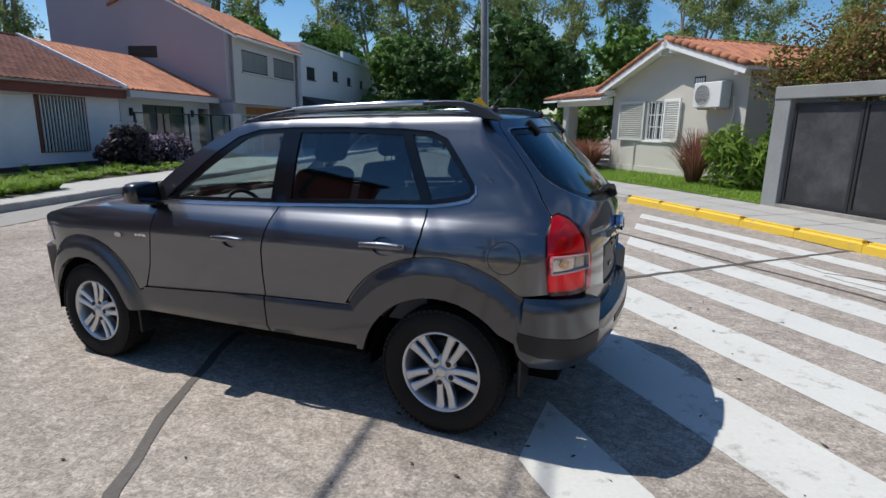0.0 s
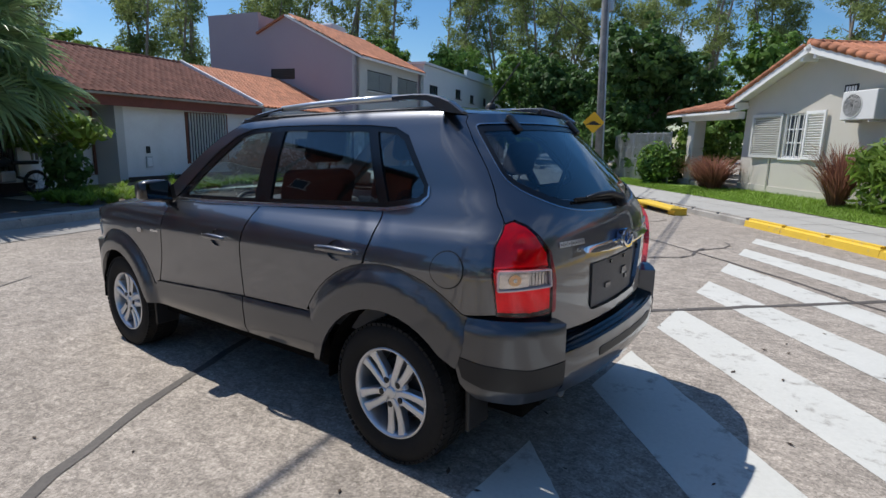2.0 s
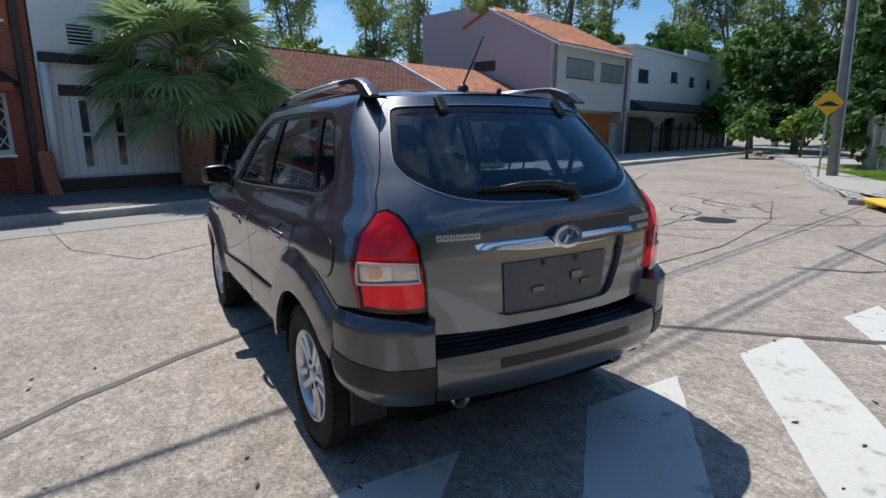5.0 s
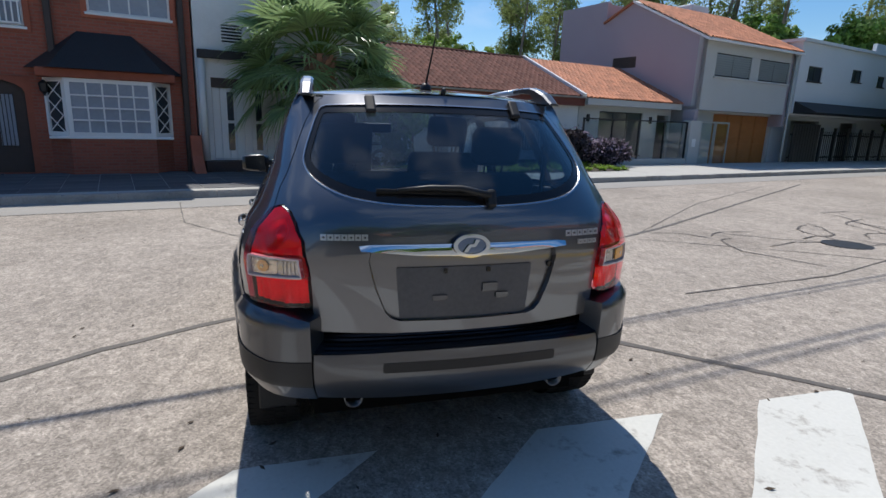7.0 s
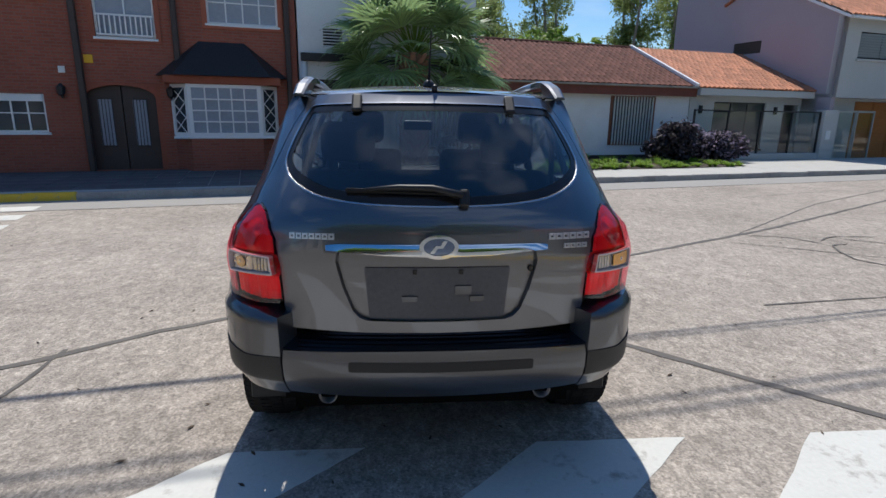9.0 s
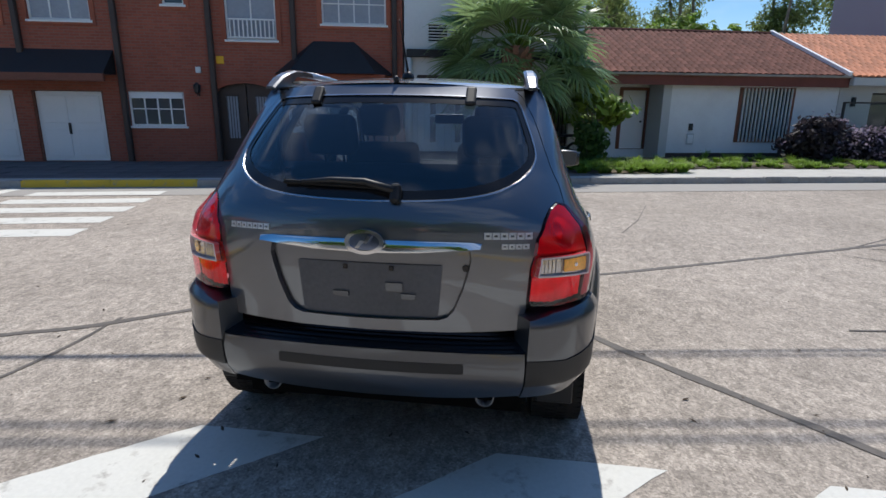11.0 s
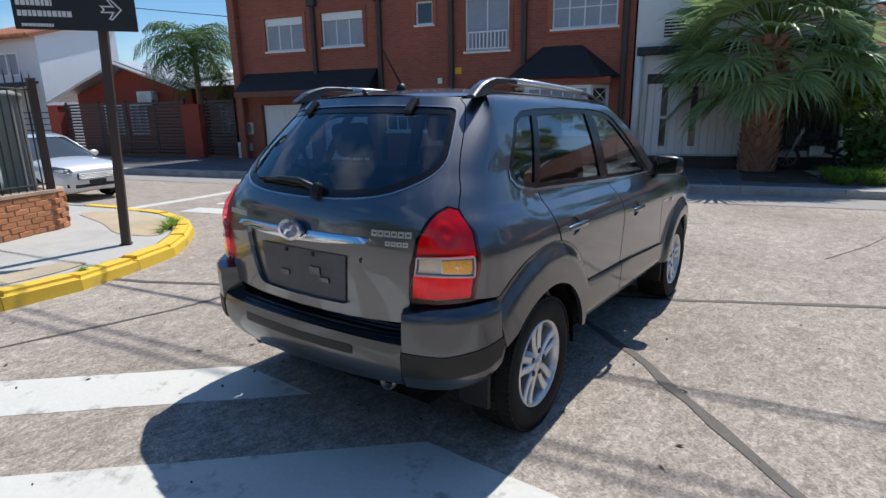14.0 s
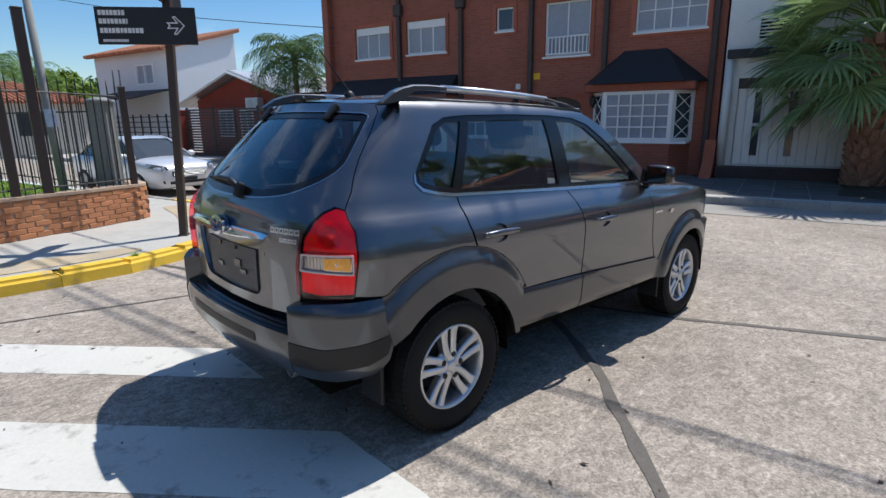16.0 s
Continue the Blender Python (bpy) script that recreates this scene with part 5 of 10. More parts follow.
def eucalyptus(x, y, h, r, seed, leaves=15000, size=0.105):
    """Several pale stems that part low down and carry many loose hanging sprays up their whole height."""
    rd = random.Random(seed)
    ob = root("tree", pose(x, y, 0), "tall open eucalyptus with pale leaning stems", "tree", "eucalyptus row behind the houses")
    lb = []
    for k in range(rd.randint(3, 4)):
        a = rd.uniform(0, 6.28)
        lean = rd.uniform(0.25, 0.75) * r
        hk = h * rd.uniform(0.78, 1.0)
        tip = Vector((math.cos(a) * lean, math.sin(a) * lean, hk))
        side = Vector((-math.sin(a), math.cos(a), 0)) * rd.uniform(-0.7, 0.7)
        line = [Vector((0, 0, -0.2))] + [Vector((tip.x * f ** 1.3, tip.y * f ** 1.3, hk * f)) + side * math.sin(f * 5.0) for f in (0.15, 0.35, 0.55, 0.75, 0.92)] + [tip]
        bm = bmesh.new()
        tube(bm, line, [0.26, 0.21, 0.17, 0.13, 0.09, 0.05, 0.02], 7)
        part("trunk" if k == 0 else "stem", bm, M_palebark, ob, smooth=True)
        for j in range(17):
            f = 0.22 + 0.78 * (j + rd.random()) / 17
            i = min(5, max(1, int(f * 6)))
            p = line[i].lerp(line[i + 1], min(1.0, f * 6 - i) if f * 6 > i else 0.0)
            az = rd.uniform(0, 6.28)
            out = r * rd.uniform(0.12, 0.5) * (1.15 - 0.6 * f)
            c = p + Vector((math.cos(az) * out, math.sin(az) * out, rd.uniform(0.1, 1.2)))
            if j % 2:
                bm = bmesh.new()
                tube(bm, [p, p.lerp(c, 0.5) + Vector((0, 0, 0.25)), c], [0.05, 0.03, 0.008], 5)
                part("limb", bm, M_palebark, ob)
            q = rd.uniform(0.6, 1.4)
            lb.append((tuple(c), (q, q, q * rd.uniform(0.7, 1.2))))
    leaf_cloud("crown", lb, leaves, size, M_leaf_euc, ob, seed, aspect=3.2, shell=0.05, droop=0.4, clump=0.5, per=9)
    return ob


def bush(name, x, y, z0, w, d, h, material, seed, leaves, size, label, aspect=2.0, rot=0.0, extra=None, cat="bush", droop=0.0):
    rd = random.Random(seed)
    ob = root(name, pose(x, y, z0, 0, 0, rot), label, cat)
    lb = []
    for k in range(9):
        lb.append(((rd.uniform(-0.36, 0.36) * w, rd.uniform(-0.36, 0.36) * d, h * rd.uniform(0.3, 0.72)), (w * rd.uniform(0.16, 0.28), d * rd.uniform(0.16, 0.28), h * rd.uniform(0.2, 0.34))))
    lb.append(((0, 0, h * 0.35), (w * 0.42, d * 0.42, h * 0.36)))
    leaf_cloud("foliage", lb, leaves, size, material, ob, seed, aspect, droop=droop)
    for k in range(5):
        bm = bmesh.new()
        tube(bm, [(rd.uniform(-0.1, 0.1) * w, rd.uniform(-0.1, 0.1) * d, -0.05), (rd.uniform(-0.3, 0.3) * w, rd.uniform(-0.3, 0.3) * d, h * 0.6)], [0.025, 0.008], 5)
        part("stem", bm, M_bark, ob)
    if extra:
        leaf_cloud("blossom", [((c[0], c[1], c[2] * 1.05), (r[0] * 1.05, r[1] * 1.05, r[2] * 1.05)) for c, r in lb], extra[1], size * 0.8, extra[0], ob, seed + 5, 1.2, shell=0.9)
    return ob


def blades(name, x, y, z0, r, h, n, material, seed, label, arch=0.6, width=0.012, plume=None, cat="ornamental grass", rot=None):
    """A tuft of arching blades."""
    rg = random.Random(seed)
    ob = root(name, pose(x, y, z0), label, cat)
    V, F = [], []
    for k in range(n):
        a = rg.uniform(0, 2 * math.pi)
        L = h * rg.uniform(0.6, 1.15)
        out = r * rg.uniform(0.25, 1.0)
        b0 = Vector((math.cos(a), math.sin(a), 0)) * r * 0.12 * rg.random()
        dirv = Vector((math.cos(a), math.sin(a), 0))
        side = Vector((-dirv.y, dirv.x, 0))
        s = len(V)
        for i in range(5):
            t = i / 4
            p = b0 + dirv * out * t ** (1.3) + Vector((0, 0, L * (t - arch * 0.55 * t ** 2.6)))
            w = width * (1 - 0.85 * t)
            V += [tuple(p + side * w), tuple(p - side * w)]
        for i in range(4):
            F.append((s + 2 * i, s + 2 * i + 1, s + 2 * i + 3, s + 2 * i + 2))
    me = bpy.data.meshes.new("foliage")
    me.from_pydata(V, [], F)
    me.materials.append(material)
    o = new("foliage", me)
    o.parent = ob
    return ob


# ---------- garden house with the air conditioner ----------
HV = 11.0
GB = 0.22   # garden level
lawn_poly = [tuple(wb(u, v).xy) for u, v in ((-3.95, 8.76), (-3.95, 11.0), (-7.0, 11.3), (-22, 11.3), (-21.5, 8.76))]
bm = sheet(lawn_poly, [], 1.0, lambda x, y: (x, y, ground_z(x, y) + 0.15 + 0.05 * min(1.0, max(0.0, ((MB.inverted() @ Vector((x, y, 0))).y - 8.7) / 2))))
for f in bm.faces:
    if f.normal.z < 0:
        f.normal_flip()
tagged(part("lawn", bm, M_lawn), "mown green lawn before the garden house", "lawn", kind="structure")
rg = np.random.default_rng(3)
V, F = [], []
MBi = MB.inverted()
for k in range(26000):
    u, v = rg.uniform(-19, -4), 8.78 + (11.0 - 8.78) * rg.random() ** 1.2
    if -15.6 < u < -14.2 and v > 9.9:
        continue
    p = wb(u, v)
    z = ground_z(p.x, p.y) + 0.15 + 0.05 * min(1.0, (v - 8.7) / 2)
    a, h, w = rg.uniform(0, 6.28), rg.uniform(0.03, 0.085), 0.007
    dx, dy = math.cos(a), math.sin(a)
    lx, ly = rg.normal() * 0.03, rg.normal() * 0.03
    s = len(V)
    V += [(p.x - dx * w, p.y - dy * w, z), (p.x + dx * w, p.y + dy * w, z), (p.x + lx, p.y + ly, z + h)]
    F.append((s, s + 1, s + 2))
me = bpy.data.meshes.new("lawn_grass")
me.from_pydata(V, [], F)
me.materials.append(M_blade)
tagged(new("lawn_grass", me), "short bright green grass of the lawn", "grass", kind="stuff")

ah = root("garden_house", MB @ pose(0, 0, 0), "beige single-storey house with an orange tiled gable roof", "house")
AU0, AU1, AP = -12.65, -7.05, -9.75
gabA = [(AU0, 0.0), (AU1, 0.0), (AU1, 3.12), (AP, 3.93), (AU0, 2.90)]
wall("wall_front", 0, 0, 0, 0, HV, [(-10.88, -10.05, 1.24, 2.42)], M_beige, ah, 0.22, outline=gabA)
part("side_wall", newbox(AU1 - 0.22, AU1, HV + 0.22, 20, 0, 3.10), M_beige, ah)
part("side_wall", newbox(AU0, AU0 + 0.22, HV + 0.22, 20, 0, 2.88), M_beige, ah)
part("room_back", newbox(AU0 + 0.2, AU1 - 0.2, HV + 2, HV + 2.1, 0, 2.9), M_greyplaster, ah)
part("plinth", newbox(AU0 - 0.01, AU1 + 0.01, HV - 0.03, HV - 0.002, 0.0, 0.42), M_beige, ah)
bm = bmesh.new()
tube(bm, [(-11.28, HV - 0.03, 0.3), (-11.28, HV - 0.03, 1.2)], 0.02, 6)
part("drain_pipe", bm, M_beige, ah)
w = window(ah, -10.88, -10.05, 1.24, 2.42, HV, M_whitepaint, 2, 3, label="white window with white bars")
for i in range(5):
    c = -10.8 + i * 0.165
    part("bar", newbox(c, c + 0.02, HV - 0.02, HV + 0.0, 1.26, 2.40), M_whitepaint, w)


def shutter(u0, u1, z0, z1, ang, hinge):
    sh = root("shutter", None, "open louvred shutter")
    sh.parent = ah
    W = u1 - u0
    m = Matrix.Translation((hinge, HV - 0.03, 0)) @ Matrix.Rotation(ang, 4, "Z")
    s = 1 if hinge == u0 else -1
    material = M_shutter if s < 0 else M_whitepaint
    a, b = (0, W) if s > 0 else (-W, 0)
    bm = slab(rect(a, b, z0, z1), [rect(a + 0.07, b - 0.07, z0 + 0.08, z1 - 0.08)], lambda p, q, d: (p, -0.02 + d, q), 0.04)
    part("shutter_frame", bm, material, sh, m=m)
    nsl = 17
    for i in range(nsl):
        c = z0 + 0.1 + (z1 - z0 - 0.2) * i / (nsl - 1)
        part("slat", newbox(a + 0.07, b - 0.07, -0.018, 0.018, -0.006, 0.006, m=m @ Matrix.Translation((0, 0, c)) @ Matrix.Rotation(radians(-38), 4, "X")), material, sh)


shutter(-12.15, -10.92, 1.22, 2.45, radians(3), -10.92)
shutter(-10.03, -9.28, 1.22, 2.46, radians(-4), -10.03)
# roof: two slopes, ridge running back from the street
RB = 9.0
for sgn, eave_u, eave_z in ((-1, AU1 + 0.30, 3.10), (1, AU0 - 0.40, 2.82)):
    run = abs(eave_u - AP)
    a = math.atan2(4.06 - eave_z, run)
    L = run / math.cos(a)
    ax = (0, 1, 0) if sgn < 0 else (0, -1, 0)
    o = (eave_u, HV - 0.45, eave_z) if sgn < 0 else (eave_u, HV - 0.45 + RB, eave_z)
    upv = (sgn * math.cos(a), 0, math.sin(a))
    part("roof_deck", slab(rect(0, RB, 0, L), [], lambda p, q, d: (eave_u + sgn * q * math.cos(a), HV - 0.45 + p, eave_z + q * math.sin(a) - d), 0.07), M_whitepaint, ah)
    nrow = int(L / 0.36)
    tiled_slope(ah, o, ax, upv, RB, L, 0.21, 0.36, (M_terra, M_terra_s), "roof_tiles", pick=140 if sgn < 0 else 0, h=0.07)
    bm = bmesh.new()
    box(bm, 0, L + 0.04, -0.03, 0.03, -0.19, -0.005)
    part("barge_board", bm, M_whitepaint, ah, m=Matrix.Translation((eave_u, HV - 0.43, eave_z)) @ Matrix.Rotation(math.pi if sgn < 0 else 0, 4, "Z") @ Matrix.Rotation(-a, 4, "Y"))
    for k in (0.12, 0.93):
        q = eave_u + sgn * run * k
        part("roof_bracket", newbox(q - 0.06, q + 0.06, HV - 0.42, HV - 0.002, eave_z + (4.06 - eave_z) * k - 0.30, eave_z + (4.06 - eave_z) * k - 0.12, 0.01), M_whitepaint, ah)
    # rounded verge tiles down the gable edge
    for i in range(int(L / 0.3)):
        q = i * 0.3
        bm = bmesh.new()
        tube(bm, [(eave_u + sgn * q * math.cos(a), HV - 0.44, eave_z + q * math.sin(a) + 0.04), (eave_u + sgn * (q + 0.33) * math.cos(a), HV - 0.44, eave_z + (q + 0.33) * math.sin(a) + 0.045)], [0.085, 0.07], 8)
        part("verge_tile", bm, M_terra, ah, smooth=True)
for i in range(24):
    bm = bmesh.new()
    tube(bm, [(AP, HV - 0.45 + i * 0.36, 4.09), (AP, HV - 0.45 + i * 0.36 + 0.4, 4.095)], [0.10, 0.085], 8)
    part("ridge_tile", bm, M_terra, ah, smooth=True)
# porch on the far side
part("porch_slab", newbox(-16.2, AU0, HV - 0.3, 16, 0.0, 0.30), M_kerb, ah)
part("porch_beam", newbox(-16.1, AU0, HV - 0.25, HV - 0.05, 2.36, 2.58), M_whitepaint, ah)
part("porch_back", newbox(-16.1, AU0, HV + 3.0, HV + 3.2, 0, 2.6), M_beige, ah)
part("porch_door", newbox(-14.6, -13.6, HV + 2.96, HV + 3.0, 0.3, 2.3), M_darkwood, ah)
for u in (-15.3,):
    part("porch_pier", newbox(u - 0.22, u + 0.22, HV - 0.30, HV + 0.12, 0.3, 2.36, 0.02), M_beige, ah)
    part("porch_pier_base", newbox(u - 0.28, u + 0.28, HV - 0.36, HV + 0.18, 0.0, 0.34, 0.02), M_kerb, ah)
pa = math.atan2(0.95, 4.0)
part("porch_deck", slab(rect(-16.6, AU0 + 0.1, 0, 4.1), [], lambda p, q, d: (p, HV - 0.6 + q * math.cos(pa), 2.60 + q * math.sin(pa) - d), 0.08), M_whitepaint, ah)
tiled_slope(ah, (-16.6, HV - 0.62, 2.62), (1, 0, 0), (0, math.cos(pa), math.sin(pa)), 4.0, 4.1, 0.21, 0.36, (M_terra, M_terra_s), "porch_tiles", h=0.07)
# rear wing with its own roof, behind the creeper
part("wing_wall", newbox(AU1, 4.0, HV + 2.0, HV + 2.2, 0, 3.0), M_beige, ah)
part("wing_window", newbox(AU1 + 0.25, AU1 + 1.1, HV + 1.95, HV + 2.0, 1.5, 2.7), M_whitepaint, ah)
wa_ = math.atan2(1.9, 4.6)
part("wing_deck", slab(rect(AU1 - 0.3, 4.0, 0, 5.0), [], lambda p, q, d: (p, HV + 1.6 + q * math.cos(wa_), 3.0 + q * math.sin(wa_) - d), 0.08), M_whitepaint, ah)
tiled_slope(ah, (AU1 - 0.3, HV + 1.58, 3.02), (1, 0, 0), (0, math.cos(wa_), math.sin(wa_)), 11.5, 5.0, 0.21, 0.36, (M_terra, M_terra_s), "wing_tiles", h=0.07)

# air conditioner on brackets
ac = root("air_conditioner", MB @ pose(0.55, 0, -0.06), "white wall-mounted air conditioner outdoor unit", "air conditioner")
part("casing", newbox(-9.0, -8.05, HV - 0.42, HV - 0.10, 2.22, 2.86, 0.02, 2), M_plastic, ac)
bm = bmesh.new()
lathe(bm, [(0.25, -0.006), (0.265, -0.016), (0.28, -0.006)], 32, "y", (-8.68, HV - 0.42, 2.54))
part("fan_ring", bm, M_shutter, ac, smooth=True)
bm = bmesh.new()
lathe(bm, [(0.0005, -0.003), (0.25, -0.003)], 32, "y", (-8.68, HV - 0.42, 2.54))
part("fan_opening", bm, M_darkmetal, ac)
for i in range(8):
    r = 0.04 + i * 0.029
    bm = bmesh.new()
    lathe(bm, [(r, -0.012), (r + 0.006, -0.014), (r + 0.010, -0.012)], 28, "y", (-8.68, HV - 0.42, 2.54))
    part("fan_guard_ring", bm, M_plastic, ac)
for u in (-8.85, -8.2):
    part("bracket", newbox(u - 0.02, u + 0.02, HV - 0.40, HV - 0.002, 2.17, 2.22), M_plastic, ac)
bm = bmesh.new()
tube(bm, [(-8.03, HV - 0.2, 2.4), (-7.95, HV - 0.1, 2.5), (-7.92, HV - 0.06, 2.1), (-8.05, HV - 0.05, 1.4)], 0.02, 6)
part("hose", bm, M_plastic, ac)
# small house sign: number as plain bars
hs = root("house_plate", MB @ pose(0.2, 0, -0.12), "small dark plate with pale bars by the air conditioner", "house plate")
part("plate", newbox(-9.12, -8.72, HV - 0.02, HV - 0.003, 2.93, 3.13, 0.005), M_signblack, hs)
for i in range(4):
    part("mark", newbox(-9.07 + i * 0.085, -9.01 + i * 0.085, HV - 0.024, HV - 0.02, 2.97, 3.09), M_letter, hs)

# driveway gate in a grey frame
gt = root("driveway_gate", MB.copy(), "dark sheet metal driveway gate in a grey rendered frame", "gate")
GV = 8.75
part("pillar", newbox(-4.24, -3.90, GV, GV + 0.35, 0.05, 2.36, 0.01), M_pillar, gt)
part("pillar", newbox(1.2, 1.6, GV, GV + 0.35, 0.05, 2.36, 0.01), M_pillar, gt)
part("lintel", newbox(-4.24, 1.6, GV - 0.02, GV + 0.37, 2.18, 2.40, 0.01), M_pillar, gt)
part("threshold", newbox(-3.9, 1.2, GV, GV + 0.3, 0.05, 0.26), M_kerb, gt)
for k in range(4):
    a = -3.86 + k * 1.27
    part("gate_frame", slab(rect(a, a + 1.25, 0.28, 2.10), [rect(a + 0.05, a + 1.2, 0.34, 2.04)], lambda p, q, d: (p, GV + 0.08 + d, q), 0.05), M_darkmetal, gt)
    part("gate_sheet", newbox(a + 0.03, a + 1.22, GV + 0.10, GV + 0.112, 0.3, 2.08), M_gate, gt)
part("garden_wall", newbox(-4.24, -4.0, GV + 0.35, HV + 2, 0.05, 2.2), M_pillar, gt)
part("rear_screen", newbox(1.6, 14, GV, GV + 0.2, 0.0, 2.3), M_pillar, gt)

# plants of the front garden
p = wb(-6.3, 10.3)
bush("strap_leaf_plant", p.x, p.y, 0.15, 1.9, 1.2, 1.55, M_leaf_light, 21, 1500, 0.07, "dense clump of broad green strap leaves by the house", aspect=4.5, rot=130, droop=0.45)
p = wb(-7.75, 10.25)
blades("fountain_grass", p.x, p.y, 0.15, 1.05, 2.0, 520, M_redgrass, 5, "tall reddish fountain grass against the house wall", width=0.014)
p = wb(-12.9, 10.35)
blades("fountain_grass", p.x, p.y, 0.12, 1.3, 1.5, 560, M_redgrass, 6, "low reddish fountain grass by the porch", width=0.016)
p = wb(-13.7, 10.5)
blades("fountain_grass", p.x, p.y, 0.12, 1.1, 1.3, 360, M_redgrass, 8, "low reddish fountain grass by the porch", width=0.016)
p = wb(-5.2, 11.1)
bush("creeper", p.x, p.y, 1.6, 2.6, 1.4, 2.6, M_rust, 31, 3600, 0.055, "rusty brown and green creeper above the garden gate", rot=130, extra=(M_leaf_light, 2400))
p = wb(-3.2, 10.6)
bush("creeper", p.x, p.y, 1.9, 3.2, 1.6, 2.2, M_rust, 32, 3600, 0.055, "rusty brown and green creeper above the garden gate", rot=130, extra=(M_leaf_light, 2600))
p = wb(-5.6, 10.9)
bush("climbing_shrub", p.x, p.y, 0.15, 1.2, 0.9, 2.4, M_leaf_dark, 33, 1500, 0.10, "dark climbing shrub beside the gate", rot=130)

# beyond the garden house: fence, bush, pole, sign
wf = root("wire_fence", None, "pale wire mesh fence on posts", "fence")
fa, fb = Vector((5.9, -22.2)), Vector((2.6, -18.6))
for i in range(9):
    q = fa.lerp(fb, i / 8)
    bm = bmesh.new()
    tube(bm, [(q.x, q.y, 0.0), (q.x, q.y, 2.0)], 0.035, 8)
    part("post", bm, M_galv, wf)
d = (fb - fa)
n = 64
for i in range(n):
    q = fa.lerp(fb, (i + 0.5) / n)
    bm = bmesh.new()
    tube(bm, [(q.x, q.y, 0.08), (q.x, q.y, 1.95)], 0.016, 4)
    part("wire", bm, M_galv, wf)
for z in (0.1, 0.5, 0.95, 1.4, 1.95):
    bm = bmesh.new()
    tube(bm, [(fa.x, fa.y, z), (fb.x, fb.y, z)], 0.012, 4)
    part("rail", bm, M_galv, wf)
bush("round_bush", 3.0, -18.75, 0.05, 1.8, 1.6, 1.7, M_leaf_mid, 41, 2600, 0.10, "rounded green garden bush by the wire fence", extra=(M_leaf_light, 500))
bush("creeper_hedge", 1.75, -19.2, 0.05, 1.6, 1.4, 2.6, M_leaf_light, 42, 2400, 0.10, "bright green climbing hedge by the porch")
up_ = root("utility_pole", pose(5.05, -18.1, -0.05, 1.5, 2.6, 0), "tall grey timber utility pole leaning slightly", "utility pole")
bm = bmesh.new()
tube(bm, [(0, 0, -0.3), (0, 0, 4), (0, 0, 10.5)], [0.155, 0.135, 0.10], 14)
part("pole", bm, M_pole, up_, smooth=True)
bm = bmesh.new()
tube(bm, [(-0.17, 0.02, 0.0), (-0.16, 0.02, 4), (-0.14, 0.02, 8.6)], 0.035, 8)
part("cable_pipe", bm, M_galv, up_)
part("fuse_box", newbox(-0.3, -0.12, -0.2, 0.0, 6.4, 7.0, 0.03, 2), M_galv, up_)
part("cross_arm", newbox(-0.9, 0.9, -0.05, 0.05, 8.6, 8.72, 0.01), M_pole, up_)
sg_ = root("hump_sign", pose(5.05, -17.25, 0.0, 0, 0, 213), "yellow diamond road hump warning sign on a grey post", "road sign")
bm = bmesh.new()
tube(bm, [(0, 0.03, 0), (0, 0.03, 2.6)], 0.03, 10)
part("post", bm, M_galv, sg_)
dm = [(0, -0.40), (0.40, 0), (0, 0.40), (-0.40, 0)]
sp = part("sign_plate", slab(rounded(dm, 0.06), [], lambda a, b, d: (a, -0.012 + d, 2.28 + b), 0.01), M_signy, sg_, "yellow diamond plate")
hump = [(-0.26, -0.05)] + [(-0.2 + 0.4 * t, -0.05 + 0.10 * math.sin(math.pi * t)) for t in np.linspace(0, 1, 11)] + [(0.26, -0.05), (0.26, -0.09), (-0.26, -0.09)]
part("symbol", slab(hump, [], lambda a, b, d: (a, -0.017 + d, 2.28 + b), 0.004), M_signblack, sp, "black hump symbol")

# ---------- trees ----------
tree(5.3, -24.2, 0, 7.1, 3.2, M_leaf_dark, 51, 19800, 0.151, 0.2, crown_low=0.10, lobes=14, label="dense dark green round tree behind the wire fence")
tree(14.6, -34.5, 0, 7.4, 3.9, M_leaf_dark, 52, 19800, 0.162, 0.2, crown_low=0.15, lobes=14, label="dense green tree at the end of the street")
tree(10.5, -36.0, 0, 7.2, 3.5, M_leaf_mid, 53, 17600, 0.162, 0.2, crown_low=0.2, lobes=12, label="dense green tree at the end of the street")
tree(19.5, -38.0, 0, 8.6, 3.8, M_leaf_mid, 54, 17600, 0.162, 0.2, crown_low=0.15, lobes=12, label="dense green tree at the end of the street")
tree(1.0, -30.0, 0, 7.0, 3.6, M_leaf_mid, 55, 15400, 0.162, 0.2, crown_low=0.15, lobes=12, label="green garden tree behind the garden house")
tree(-3.5, -27.0, 0, 6.0, 2.6, M_leaf_mid, 56, 11000, 0.139, 0.16, crown_low=0.3, lobes=9, label="green garden tree behind the garden house")
tree(30.5, -33.0, 0, 9.5, 4.6, M_leaf_mid, 57, 19800, 0.186, 0.22, crown_low=0.25, lobes=12, label="broad green tree behind the row of houses")
tree(25.5, -38.5, 0, 9.2, 4.2, M_leaf_mid, 58, 17600, 0.186, 0.22, crown_low=0.25, lobes=12, label="broad green tree behind the row of houses")
tree(34.0, -24.5, 0, 8.8, 4.2, M_leaf_mid, 59, 15400, 0.186, 0.22, crown_low=0.25, lobes=12, label="broad green tree behind the row of houses")
tree(31.0, -9.5, 0, 6.9, 3.6, M_leaf_light, 60, 14300, 0.162, 0.2, crown_low=0.25, lobes=12, label="light green tree behind the low houses")
tree(33.0, -4.5, 0, 6.6, 3.2, M_leaf_mid, 61, 13200, 0.162, 0.2, crown_low=0.25, lobes=10, label="green tree behind the low houses")
